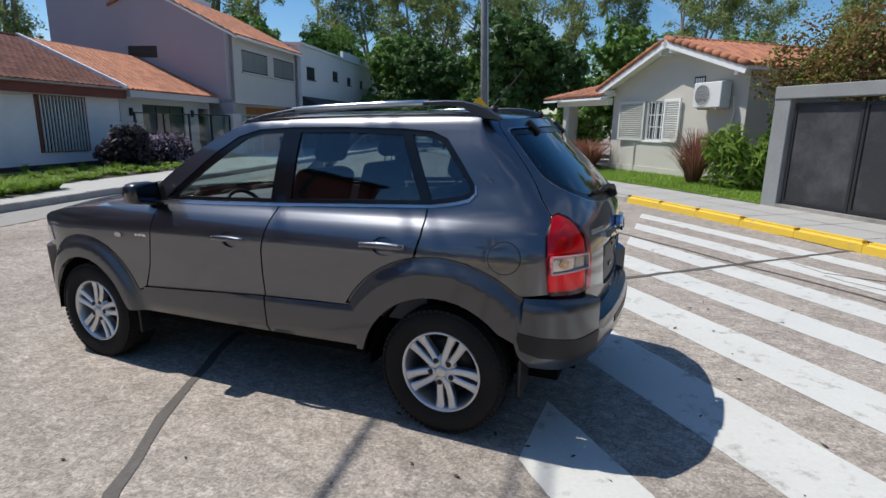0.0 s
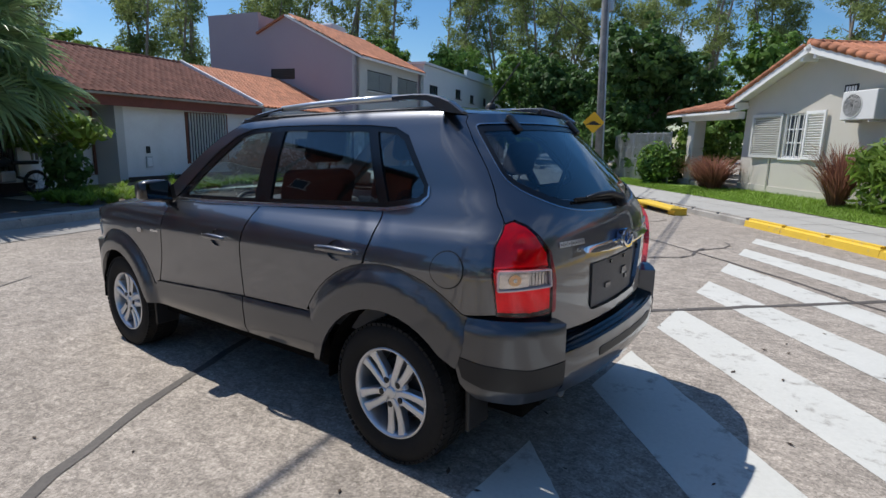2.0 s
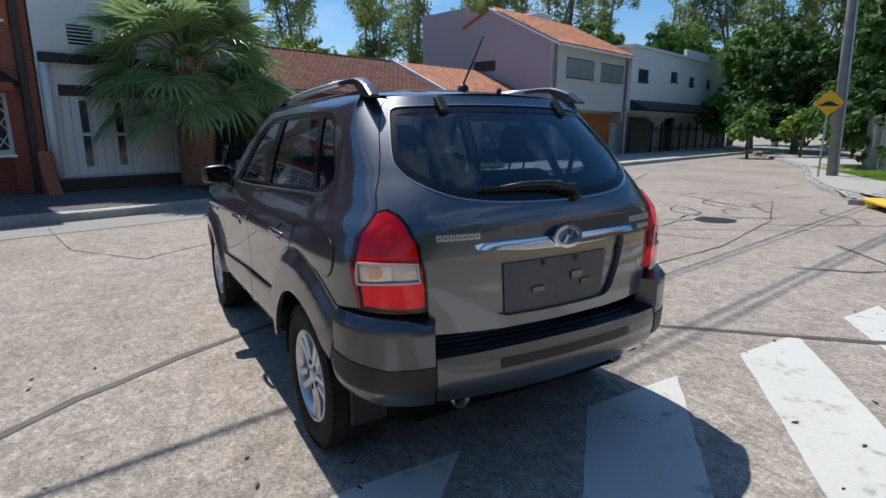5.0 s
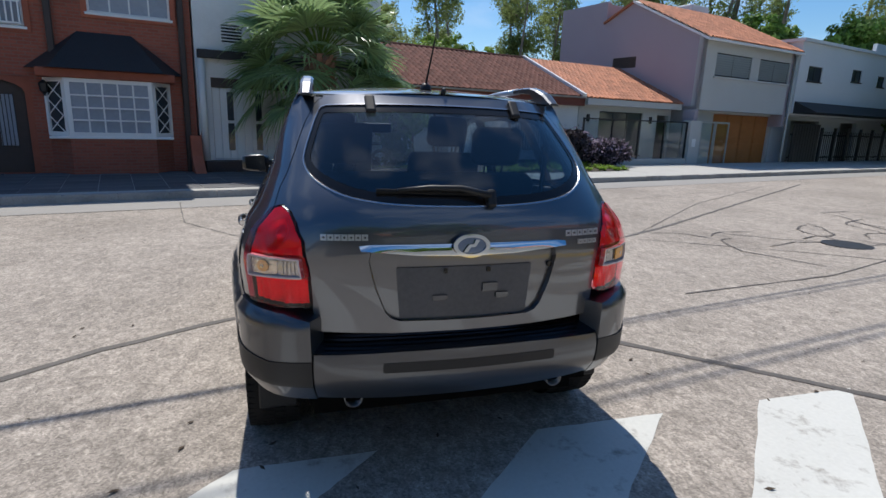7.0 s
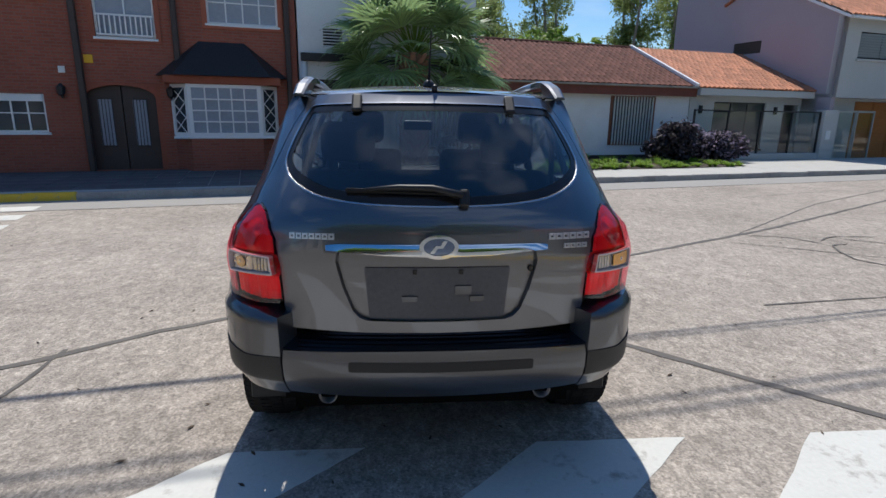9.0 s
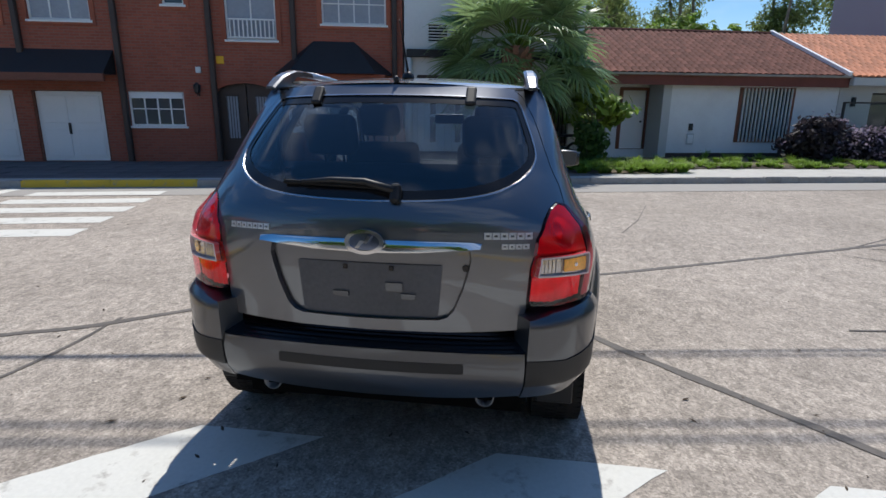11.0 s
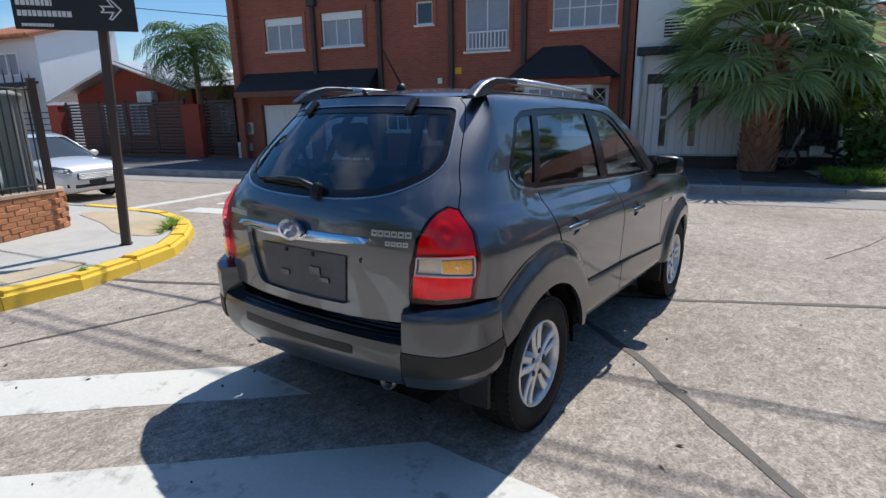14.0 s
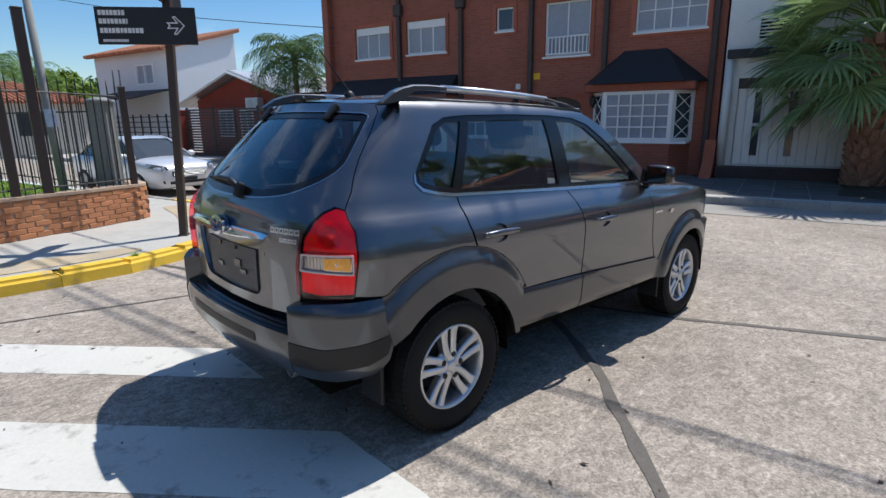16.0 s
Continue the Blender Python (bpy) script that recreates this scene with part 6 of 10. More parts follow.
EUC = [(47, -21), (49, -14), (43, -30), (46, -36), (38, -42), (33, -47), (28.5, -50), (24, -54), (19, -52), (14, -58), (9, -55), (4, -60), (-2, -57), (-8, -62), (-14, -56), (36, -34), (50, -27), (22, -46), (40, -8), (41, -1)]
for k, (x, y) in enumerate(EUC):
    rdk = random.Random(100 + k)
    eucalyptus(x, y, rdk.uniform(16.5, 21.5) if k < 18 else rdk.uniform(9.5, 11.5), rdk.uniform(4.4, 6.0), 100 + k)
for k, (x, y, s) in enumerate(((13.5, -33, 1.0), (15.5, -31.5, 0.9), (11.5, -34.0, 1.1))):
    tree(x - 1.5, y + 3, 0, 2.6 * s, 1.1 * s, M_leaf_light if k == 0 else M_leaf_mid, 160 + k, 1500, 0.16, 0.06, crown_low=0.45, lobes=7, label="small street tree at the end of the road")


# ---------- fan palm by the white house ----------
def fan_palm(x, y, z0, trunk_h, n_fronds, L, seed, label, rt=0.28):
    rd = random.Random(seed)
    ob = root("fan_palm", pose(x, y, z0), label, "palm tree")
    bm = bmesh.new()
    tube(bm, [(0, 0, -0.2), (0.02, 0, trunk_h * 0.5), (0, 0.03, trunk_h)], [rt * 1.1, rt, rt * 0.85], 14)
    part("trunk", bm, M_palmtrunk, ob, smooth=True)
    stub = None
    for k in range(int(trunk_h / 0.13) * 9):
        row, i = divmod(k, 9)
        a = 2 * math.pi * (i + 0.5 * (row % 2)) / 9 + rd.uniform(-0.1, 0.1)
        zz = 0.02 + row * 0.13
        m = Matrix.Translation((math.cos(a) * rt * 0.95, math.sin(a) * rt * 0.95, zz)) @ Matrix.Rotation(a, 4, "Z") @ Matrix.Rotation(radians(38 + rd.uniform(-14, 14)), 4, "Y")
        if stub is None:
            sb = bmesh.new()
            v = [sb.verts.new(q) for q in ((0, -0.10, 0), (0, 0.10, 0), (0.02, 0.055, 0.21), (0.02, -0.055, 0.21), (0.07, -0.08, 0), (0.07, 0.08, 0))]
            for q in ((0, 1, 2, 3), (4, 3, 2, 5), (0, 3, 4), (1, 5, 2), (0, 4, 5, 1)):
                sb.faces.new([v[j] for j in q])
            stub = part("leaf_stub", sb, M_palmtrunk, ob)
            stub.matrix_local = m
        else:
            same_mesh("leaf_stub", stub, m, ob)
    for k in range(n_fronds):
        az = k * 2.39996 + rd.uniform(-0.25, 0.25)
        f = k / n_fronds
        el = radians(84 - 117 * f ** 0.9 + rd.uniform(-12, 12))
        d = Vector((math.cos(az) * math.cos(el), math.sin(az) * math.cos(el), math.sin(el)))
        p0 = Vector((0, 0, trunk_h - 0.25 * f))
        pl = L * rd.uniform(0.42, 0.66)
        p1 = p0 + d * pl + Vector((0, 0, -0.16 * pl))
        bm = bmesh.new()
        tube(bm, [p0 + d * 0.12, p0 + d * pl * 0.55, p1], [0.024, 0.016, 0.011], 5)
        fr = part("frond_stalk", bm, M_leaf_light if f < 0.5 else M_leaf_palm, ob)
        # the blade hangs a little below the line of its stalk and is turned about it
        d = (d + Vector((0, 0, -rd.uniform(0.0, 0.4)))).normalized()
        side = d.cross(Vector((0, 0, 1)))
        side = side.normalized() if side.length > 0.05 else Vector((1, 0, 0))
        nr = side.cross(d).normalized()
        roll = Matrix.Rotation(rd.uniform(-0.55, 0.55), 3, d)
        side, nr = roll @ side, roll @ nr
        V, F = [], []
        nb, half = 24, radians(rd.uniform(98, 118))
        R = L * rd.uniform(0.35, 0.45)
        da = half / nb
        cup = rd.uniform(0.05, 0.28)

        def spot(a, q, up, dr):
            fd = d * math.cos(a) + side * math.sin(a) + nr * cup * (1 - math.cos(a))
            return p1 + fd * R * q * (1 - 0.16 * abs(a) / half) + nr * up + Vector((0, 0, -dr * R * max(0.0, q - 0.4) ** 2))
        for i in range(nb):
            a = -half + (2 * i + 1) * da
            dr = rd.uniform(0.25, 1.15)
            ln = rd.uniform(0.9, 1.06)
            s = len(V)
            for q, w, up in ((0.06, 1.0, 0.004), (0.34, 1.0, 0.016), (0.56, 0.86, 0.018), (0.80, 0.34, 0.010)):
                V += [tuple(spot(a - da * w, q * ln, 0, dr)), tuple(spot(a, q * ln, up, dr)), tuple(spot(a + da * w, q * ln, 0, dr))]
            V.append(tuple(spot(a, ln, 0, dr)))
            for j in range(3):
                b = s + 3 * j
                F += [(b, b + 1, b + 4, b + 3), (b + 1, b + 2, b + 5, b + 4)]
            F += [(s + 9, s + 10, s + 12), (s + 10, s + 11, s + 12)]
        me = bpy.data.meshes.new("fan")
        me.from_pydata(V, [], F)
        me.materials.append(M_leaf_palm)
        o = new("fan", me)
        o.parent = fr
    return ob


fan_palm(11.97, -0.29, 0.0, 3.2, 96, 2.85, 7, "shaggy fan palm with a stubby trunk on the pavement", 0.34)
p = wa(5.7, 11.6)
tree(p.x, p.y, 0.0, 2.55, 1.2, M_leaf_light, 71, 1150, 0.13, 0.035, crown_low=0.38, lobes=15, open_crown=0.7, label="small light green leafy tree beside the palm")
p = wa(5.35, 10.95)
bush("shrub", p.x, p.y, 0.0, 1.1, 0.9, 1.4, M_leaf_dark, 72, 800, 0.10, "dark straggling shrub under the palm")
p = wa(12.75, 11.6)
bush("flowering_bush", p.x, p.y, 0.0, 1.9, 1.3, 1.5, M_leaf_purple, 73, 3400, 0.09, "dark purple bush with few mauve flowers", extra=(M_flower, 260), rot=-75)
p = wa(14.55, 11.6)
bush("flowering_bush", p.x, p.y, 0.0, 2.2, 1.3, 1.35, M_leaf_purple, 74, 2600, 0.09, "dark purple bush with mauve flowers", extra=(M_flower, 2000), rot=-75)
gv_ = [tuple(wa(u, v).xy) for u, v in ((5.6, 10.7), (14.5, 10.7), (14.5, 13.2), (5.6, 13.2))]
bm = sheet(gv_, [], 1.5, lambda x, y: (x, y, ground_z(x, y) + 0.145))
for f in bm.faces:
    if f.normal.z < 0:
        f.normal_flip()
tagged(part("verge", bm, M_soil), "weedy earth strip before the white house", "verge", kind="structure")
rgw = random.Random(9)
patch_uv = ((4.5, 8.95), (5.6, 8.75), (6.9, 8.9), (7.5, 9.4), (7.6, 10.69), (4.4, 10.69))
bm = sheet([tuple(wa(u, v).xy) for u, v in patch_uv], [], 0.8, lambda x, y: (x, y, ground_z(x, y) + 0.142))
for f in bm.faces:
    if f.normal.z < 0:
        f.normal_flip()
tagged(part("verge", bm, M_soil), "patch of earth overgrown with bright green weeds", "verge", kind="structure")
bm = sheet([tuple(wa(u, v).xy) for u, v in ((2.75, 9.15), (3.6, 8.9), (4.38, 9.0), (4.37, 11.7), (5.5, 11.9), (5.5, 12.28), (3.0, 12.28))], [], 0.8, lambda x, y: (x, y, ground_z(x, y) + 0.141))
for f in bm.faces:
    if f.normal.z < 0:
        f.normal_flip()
tagged(part("verge", bm, M_humus), "dark leaf-strewn earth round the foot of the palm, with shade in its colour", "verge", kind="structure")
bm = sheet([tuple(wa(u, v).xy) for u, v in ((7.62, 9.75), (9.0, 9.85), (11.0, 9.7), (13.2, 9.8), (14.4, 10.0), (14.4, 10.69), (7.62, 10.69))], [], 0.8, lambda x, y: (x, y, ground_z(x, y) + 0.143))
for f in bm.faces:
    if f.normal.z < 0:
        f.normal_flip()
tagged(part("verge", bm, M_humus), "dark earth overgrown with low weeds before the white house", "verge", kind="structure")
for k in range(110):
    p = wa(rgw.uniform(7.7, 14.3), 9.85 + 2.2 * rgw.random() ** 1.2)
    b = blades("weed_tuft", p.x, p.y, ground_z(p.x, p.y) + 0.13, rgw.uniform(0.18, 0.36), rgw.uniform(0.14, 0.32), 60, M_blade, 900 + k, "low tuft of green weeds before the white house", width=0.013, cat="weeds", arch=0.8)
    tagged(b, group="weeds on the earth strip")
for k in range(85):
    p = wa(rgw.uniform(4.4, 7.3), 8.95 + 2.0 * rgw.random() ** 1.4)
    b = blades("weed_tuft", p.x, p.y, ground_z(p.x, p.y) + 0.13, rgw.uniform(0.22, 0.42), rgw.uniform(0.22, 0.46), 70, M_blade, 700 + k, "leafy tuft of bright green weeds on the earth", width=0.013, cat="weeds", arch=0.8)
    tagged(b, group="weeds on the earth strip")
for k in range(12):
    p = wa(rgw.uniform(8.6, 10.6), rgw.uniform(9.9, 10.9))
    b = blades("weed_tuft", p.x, p.y, ground_z(p.x, p.y) + 0.13, rgw.uniform(0.18, 0.34), rgw.uniform(0.18, 0.34), 50, M_blade, 760 + k, "leafy tuft of bright green weeds on the earth", width=0.012, cat="weeds", arch=0.8)
    tagged(b, group="weeds on the earth strip")
for k in range(34):
    p = wa(rgw.uniform(5.9, 14.2), rgw.uniform(10.8, 12.9))
    b = blades("weed_tuft", p.x, p.y, ground_z(p.x, p.y) + 0.13, rgw.uniform(0.18, 0.36), rgw.uniform(0.16, 0.42), 46, M_blade, 300 + k, "tuft of green weeds on the earth strip", width=0.014, cat="weeds")
    tagged(b, group="weeds on the earth strip")

# ---------- the grey sport utility car ----------
M_paint = paint_mat()
M_clad = mat("grey_satin_cladding", (0.088, 0.092, 0.102), 0.43, metal=0.95, var=0.05, scale=2, fine=500, bump=0.004, coat=0.9, coat_rough=0.07)
M_plategrey = mat("scuffed_grey_plate", (0.085, 0.085, 0.092), 0.5, metal=0.2, var=0.2, scale=5, fine=60, bump=0.05)
M_black = mat("black_plastic", (0.011, 0.011, 0.012), 0.5, var=0.15, scale=5, fine=150, bump=0.1, bump_dist=0.001)
M_void = mat("black_felt_liner", (0.004, 0.004, 0.004), 0.95, var=0.2, scale=6, fine=60, bump=0.1, spec=0.1)
M_gloss = mat("black_gloss_frame", (0.006, 0.006, 0.007), 0.2, var=0.1, scale=5, fine=50, bump=0.0)
M_rubber = mat("tyre_rubber", (0.013, 0.0125, 0.012), 0.8, var=0.25, scale=8, fine=90, bump=0.2, bump_dist=0.002, spec=0.3, stain=(0.035, 0.032, 0.028), stain_scale=3, stain_amount=0.3)
M_alloy = mat("silver_alloy", (0.62, 0.64, 0.67), 0.32, metal=0.85, var=0.06, scale=6, fine=80, bump=0.02)
M_chrome = mat("chrome", (0.75, 0.77, 0.80), 0.10, metal=1.0, var=0.02, scale=5, fine=40, bump=0.0)
M_strip = mat("satin_metal_strip", (0.46, 0.47, 0.49), 0.25, metal=1.0, var=0.05, scale=5, fine=60, bump=0.0)
M_mirrorshell = mat("black_gloss_mirror_shell", (0.010, 0.010, 0.012), 0.3, var=0.05, scale=5, fine=60, bump=0.0, coat=0.8, coat_rough=0.03)
M_tip = mat("sooty_exhaust_metal", (0.20, 0.20, 0.205), 0.4, metal=0.9, var=0.25, scale=20, fine=80, bump=0.0)
M_darkint = mat("dark_grey_cloth", (0.020, 0.021, 0.024), 0.9, var=0.2, scale=8, fine=200, bump=0.2, bump_dist=0.002)
M_greyint = mat("grey_interior_trim", (0.13, 0.135, 0.145), 0.8, var=0.1, scale=4, fine=120, bump=0.1, bump_dist=0.001)
M_glass = plain_glass("tinted_car_glass", (0.64, 0.75, 0.75), ior=1.62)
M_sideglass = plain_glass("dark_tinted_side_glass", (0.43, 0.52, 0.56), ior=1.66)
M_rearglass = plain_glass("dark_tinted_rear_glass", (0.42, 0.51, 0.60), ior=1.66)
M_mirror = mat("mirror_glass", (0.10, 0.105, 0.115), 0.05, metal=1.0, var=0.02, scale=5, fine=40, bump=0.0)
M_red = mat("red_lamp_reflector", (0.88, 0.004, 0.030), 0.28, metal=0.5, var=0.2, scale=30, fine=160, bump=0.0, spec=0.3)
M_redlens = plain_glass("red_lamp_cover", (1.0, 0.38, 0.46), ior=1.4)
M_bandframe = mat("pale_lamp_frame", (0.62, 0.50, 0.50), 0.3, var=0.05, bump=0.0)
M_clear = mat("clear_lamp_lens", (0.50, 0.47, 0.46), 0.2, metal=0.8, var=0.25, scale=20, fine=120, bump=0.4, bump_dist=0.003, coat=1.0)
M_amber = mat("amber_lamp_lens", (0.80, 0.44, 0.20), 0.3, metal=0.15, var=0.25, scale=20, fine=120, bump=0.4, bump_dist=0.003, coat=1.0)
M_amberdeep = mat("deep_amber_lens", (0.95, 0.42, 0.05), 0.3, metal=0.15, var=0.25, scale=20, fine=120, bump=0.4, bump_dist=0.003, coat=1.0)
M_amberclear = mat("pale_amber_lens", (0.74, 0.66, 0.60), 0.2, metal=0.7, var=0.25, scale=20, fine=120, bump=0.2, bump_dist=0.002, coat=1.0)
M_emblem = mat("emblem_blue_chrome", (0.19, 0.24, 0.36), 0.15, metal=1.0, var=0.05, bump=0.0)

CARM = Matrix.Rotation(0.028, 4, "Y")
car = root("car", CARM, "dark grey metallic sport utility car with silver roof rails", "car")


def catmull(pts, n=10):
    out = []
    P = [Vector(p) for p in pts]
    for i in range(len(P) - 1):
        p0, p1, p2, p3 = P[max(i - 1, 0)], P[i], P[i + 1], P[min(i + 2, len(P) - 1)]
        for k in range(n):
            t = k / n
            out.append(0.5 * (2 * p1 + (p2 - p0) * t + (2 * p0 - 5 * p1 + 4 * p2 - p3) * t * t + (3 * p1 - p0 - 3 * p2 + p3) * t ** 3))
    out.append(P[-1])
    return out


def interp(x, xs, ys):
    return float(np.interp(x, xs, ys))


# plan of the body at the waist, from the middle of the tail round the left side to the middle of the nose
_plan = catmull([(-2.055, 0.0), (-2.047, 0.22), (-2.025, 0.44), (-1.985, 0.61), (-1.925, 0.725), (-1.84, 0.812), (-1.73, 0.856), (-1.58, 0.874), (-1.4, 0.882)], 12) \
    + catmull([(-1.4, 0.882), (0.0, 0.884), (1.0, 0.882), (1.45, 0.868), (1.68, 0.838), (1.86, 0.765), (1.985, 0.62), (2.06, 0.38), (2.09, 0.0)], 12)[1:]
_len = [0.0]
for _a, _b in zip(_plan, _plan[1:]):
    _len.append(_len[-1] + (_b - _a).length)
_px, _py = [p.x for p in _plan], [p.y for p in _plan]
_zs = catmull([(0.28, 0.835), (0.40, 0.868), (0.50, 0.878), (0.70, 0.886), (0.87, 0.896), (0.915, 0.9), (0.94, 0.899), (0.98, 0.8905), (1.02, 0.8725), (1.06, 0.8435), (1.10, 0.802), (1.14, 0.780), (1.19, 0.768), (1.30, 0.738), (1.40, 0.705), (1.49, 0.667), (1.545, 0.643), (1.575, 0.622), (1.597, 0.590), (1.608, 0.545)], 8)
_zz, _zy = [p.x for p in _zs], [p.y / 0.884 for p in _zs]
_rz = [0.3, 0.6, 0.70, 0.85, 0.98, 1.06, 1.10, 1.14, 1.20, 1.30, 1.40, 1.50, 1.545, 1.57, 1.60]
_rx = [0.03, 0.012, 0.010, 0.002, 0.0, 0.008, 0.018, 0.038, 0.080, 0.165, 0.262, 0.365, 0.415, 0.445, 0.48]


def eased(xs, ys, x0, x1, sigma, n=280):
    """The same curve with its corners rounded."""
    x = np.linspace(x0 - 4 * sigma, x1 + 4 * sigma, n)
    y = np.interp(x, xs, ys)
    k = np.exp(-0.5 * (np.arange(-40, 41) * (x[1] - x[0]) / sigma) ** 2)
    y = np.convolve(np.pad(y, 40, mode="edge"), k / k.sum(), "valid")
    return list(x), list(y)


_rz, _rx = eased(_rz, _rx, 0.28, 1.61, 0.03)
_zz, _zy = eased(_zz, _zy, 0.28, 1.61, 0.008)


def smooth01(t):
    t = min(1.0, max(0.0, t))
    return t * t * (3 - 2 * t)


def S(q, z, off=0.0):
    """The body's skin: q along its plan from the middle of the tail (left positive), z up; off: outwards."""
    a = min(abs(q), _len[-1] - 0.001)
    bx, by = interp(a, _len, _px), interp(a, _len, _py)
    ky = interp(z, _zz, _zy)
    w = smooth01((-1.36 - bx) / 0.60)
    x, y = bx + interp(z, _rz, _rx) * w, by * ky
    # haunch over the rear wheel, below the quarter window
    y += 0.024 * smooth01((-1.20 - bx) / 0.30) * smooth01(by / 0.5) * smooth01((z - 1.0) / 0.11) * smooth01((1.27 - z) / 0.16)
    if off:
        e = 0.01
        tx, ty = interp(a + e, _len, _px) - interp(a - e, _len, _px), interp(a + e, _len, _py) - interp(max(a - e, 0), _len, _py)
        l = math.hypot(tx, ty)
        x, y = x - off * ty / l, y + off * tx / l
    return Vector((x, y if q >= 0 else -y, z))


def qx(x, z=0.9):
    """q of the left side at a place along the car."""
    lo, hi = 0.45, 4.9
    for _ in range(40):
        m = (lo + hi) / 2
        lo, hi = (m, hi) if S(m, z).x < x else (lo, m)
    return (lo + hi) / 2


def qy(y, z=0.9):
    """q of the tail at a place across the car."""
    lo, hi = 0.0, 1.05
    for _ in range(40):
        m = (lo + hi) / 2
        lo, hi = (m, hi) if S(m, z).y < y else (lo, m)
    return (lo + hi) / 2


SIDE = lambda pts: [(qx(x, z), z) for x, z in pts]
TAIL = lambda pts: [((qy(y, z) if y >= 0 else -qy(-y, z)), z) for y, z in pts]
flip = lambda pts: [(-a, b) for a, b in pts]


def skin(name, poly, holes, material, parent, off=0.0, step=0.07, thick=0.02, label="", offfn=None, edge_step=None):
    f = (lambda a, b: S(a, b, offfn(a, b))) if offfn else (lambda a, b: S(a, b, off))

    def inward(co):
        v = Vector((-1.1 - co.x, -co.y, 0)) if co.x < -1.1 else Vector((1.0 - co.x if co.x > 1 else 0, -co.y, 0))
        return v.normalized() if v.length > 1e-6 else Vector((1, 0, 0))
    bm = sheet(poly, holes, step, f, thick, inward, edge_step, True)
    face_out(bm)
    ob = part(name, bm, material, parent, label, smooth=True)
    even_normals(ob.data, f)
    return ob


def even_normals(me, f, e=0.012):
    """Shades a skin by the true slope of its surface; folded edges stay crisp."""
    at = me.attributes["ab"]
    ab = np.empty(len(me.vertices) * 3)
    at.data.foreach_get("vector", ab)
    ab = ab.reshape(-1, 3)
    me.attributes.remove(at)
    nv = []
    for v, (a, b, k) in zip(me.vertices, ab):
        if k < 0.5:
            nv.append(None)
            continue
        n = (f(a + e, b) - f(a - e, b)).cross(f(a, b + e) - f(a, b - e)).normalized()
        c = v.co
        out = c - Vector((min(1.2, max(-1.2, c.x)), 0, min(c.z, 0.9)))
        nv.append(n if n.dot(out) > 0 else -n)
    ln = [None] * len(me.loops)
    for p in me.polygons:
        main = all(nv[i] is not None for i in p.vertices)
        for li in p.loop_indices:
            ln[li] = nv[me.loops[li].vertex_index] if main else p.normal
    me.normals_split_custom_set(ln)


def face_out(bm):
    """Turns the skin's faces outwards."""
    bm.normal_update()
    t = 0.0
    for f in bm.faces:
        c = f.calc_center_median()
        t += f.normal.dot(c - Vector((min(1.2, max(-1.2, c.x)), 0, min(c.z, 0.9)))) * f.calc_area()
    if t < 0:
        bmesh.ops.reverse_faces(bm, faces=bm.faces)


def both(name, poly, holes, material, parent, **kw):
    a = skin(name, poly, holes, material, parent, **kw)
    b = skin(name, flip(poly), [flip(h) for h in holes], material, parent, **kw)
    return a, b


def arc(cx, cz, r, a0, a1, n, rz=None):
    return [(cx + r * math.cos(radians(a0 + (a1 - a0) * i / n)), cz + (rz or r) * math.sin(radians(a0 + (a1 - a0) * i / n))) for i in range(n + 1)]


RX, FX, WZ, RT = -1.315, 1.315, 0.335, 0.338
roof_z = lambda x: interp(x, [-1.62, -1.5, -1.2, -0.8, -0.4, -0.1, 0.05, 0.15], [1.560, 1.572, 1.586, 1.592, 1.590, 1.578, 1.560, 1.530])
hood_z = lambda x: interp(x, [0.7, 0.9, 1.2, 1.5, 1.7, 1.85, 1.93, 2.0, 2.1], [1.08, 1.07, 1.055, 1.03, 0.995, 0.945, 0.90, 0.83, 0.75])

# --- outlines on the side, as (x, z) ---
dlo = [(0.60, 1.118), (0.40, 1.262), (0.22, 1.392), (0.05, 1.492), (-0.10, 1.530), (-0.35, 1.540), (-0.70, 1.538), (-1.05, 1.526), (-1.20, 1.512), (-1.285, 1.475), (-1.36, 1.385), (-1.455, 1.262), (-1.462, 1.222), (-1.43, 1.195), (-1.36, 1.178), (-1.24, 1.160), (-0.80, 1.146), (-0.30, 1.130), (0.20, 1.120)]
g_front = [(0.495, 1.137), (0.30, 1.282), (0.12, 1.402), (0.0, 1.476), (-0.10, 1.500), (-0.275, 1.508), (-0.247, 1.150)]
g_rear = [(-0.386, 1.154), (-0.396, 1.510), (-0.72, 1.508), (-1.035, 1.494), (-1.178, 1.178)]
g_quart = [(-1.232, 1.184), (-1.092, 1.494), (-1.20, 1.484), (-1.265, 1.450), (-1.335, 1.362), (-1.428, 1.258), (-1.432, 1.228), (-1.40, 1.210), (-1.33, 1.198)]
# lamp outline on the tail corner, in q
lamp = [(qx(-1.844, 0.80), 0.786), (qx(-1.832, 0.95), 0.95), (qx(-1.824, 1.04), 1.045), (qx(-1.830, 1.09), 1.092), (0.846, 1.130),
        (0.802, 1.142), (0.746, 1.120), (0.694, 1.082), (qy(0.628, 1.02), 1.020), (qy(0.612, 0.92), 0.920), (qy(0.604, 0.80), 0.782), (qy(0.70, 0.785), 0.774)]
seam_up = [(qx(-1.775, 1.20), 1.20), (qx(-1.682, 1.34), 1.335), (qx(-1.585, 1.45), 1.45), (qx(-1.515, 1.53), 1.53), (qx(-1.50, 1.56), 1.558)]

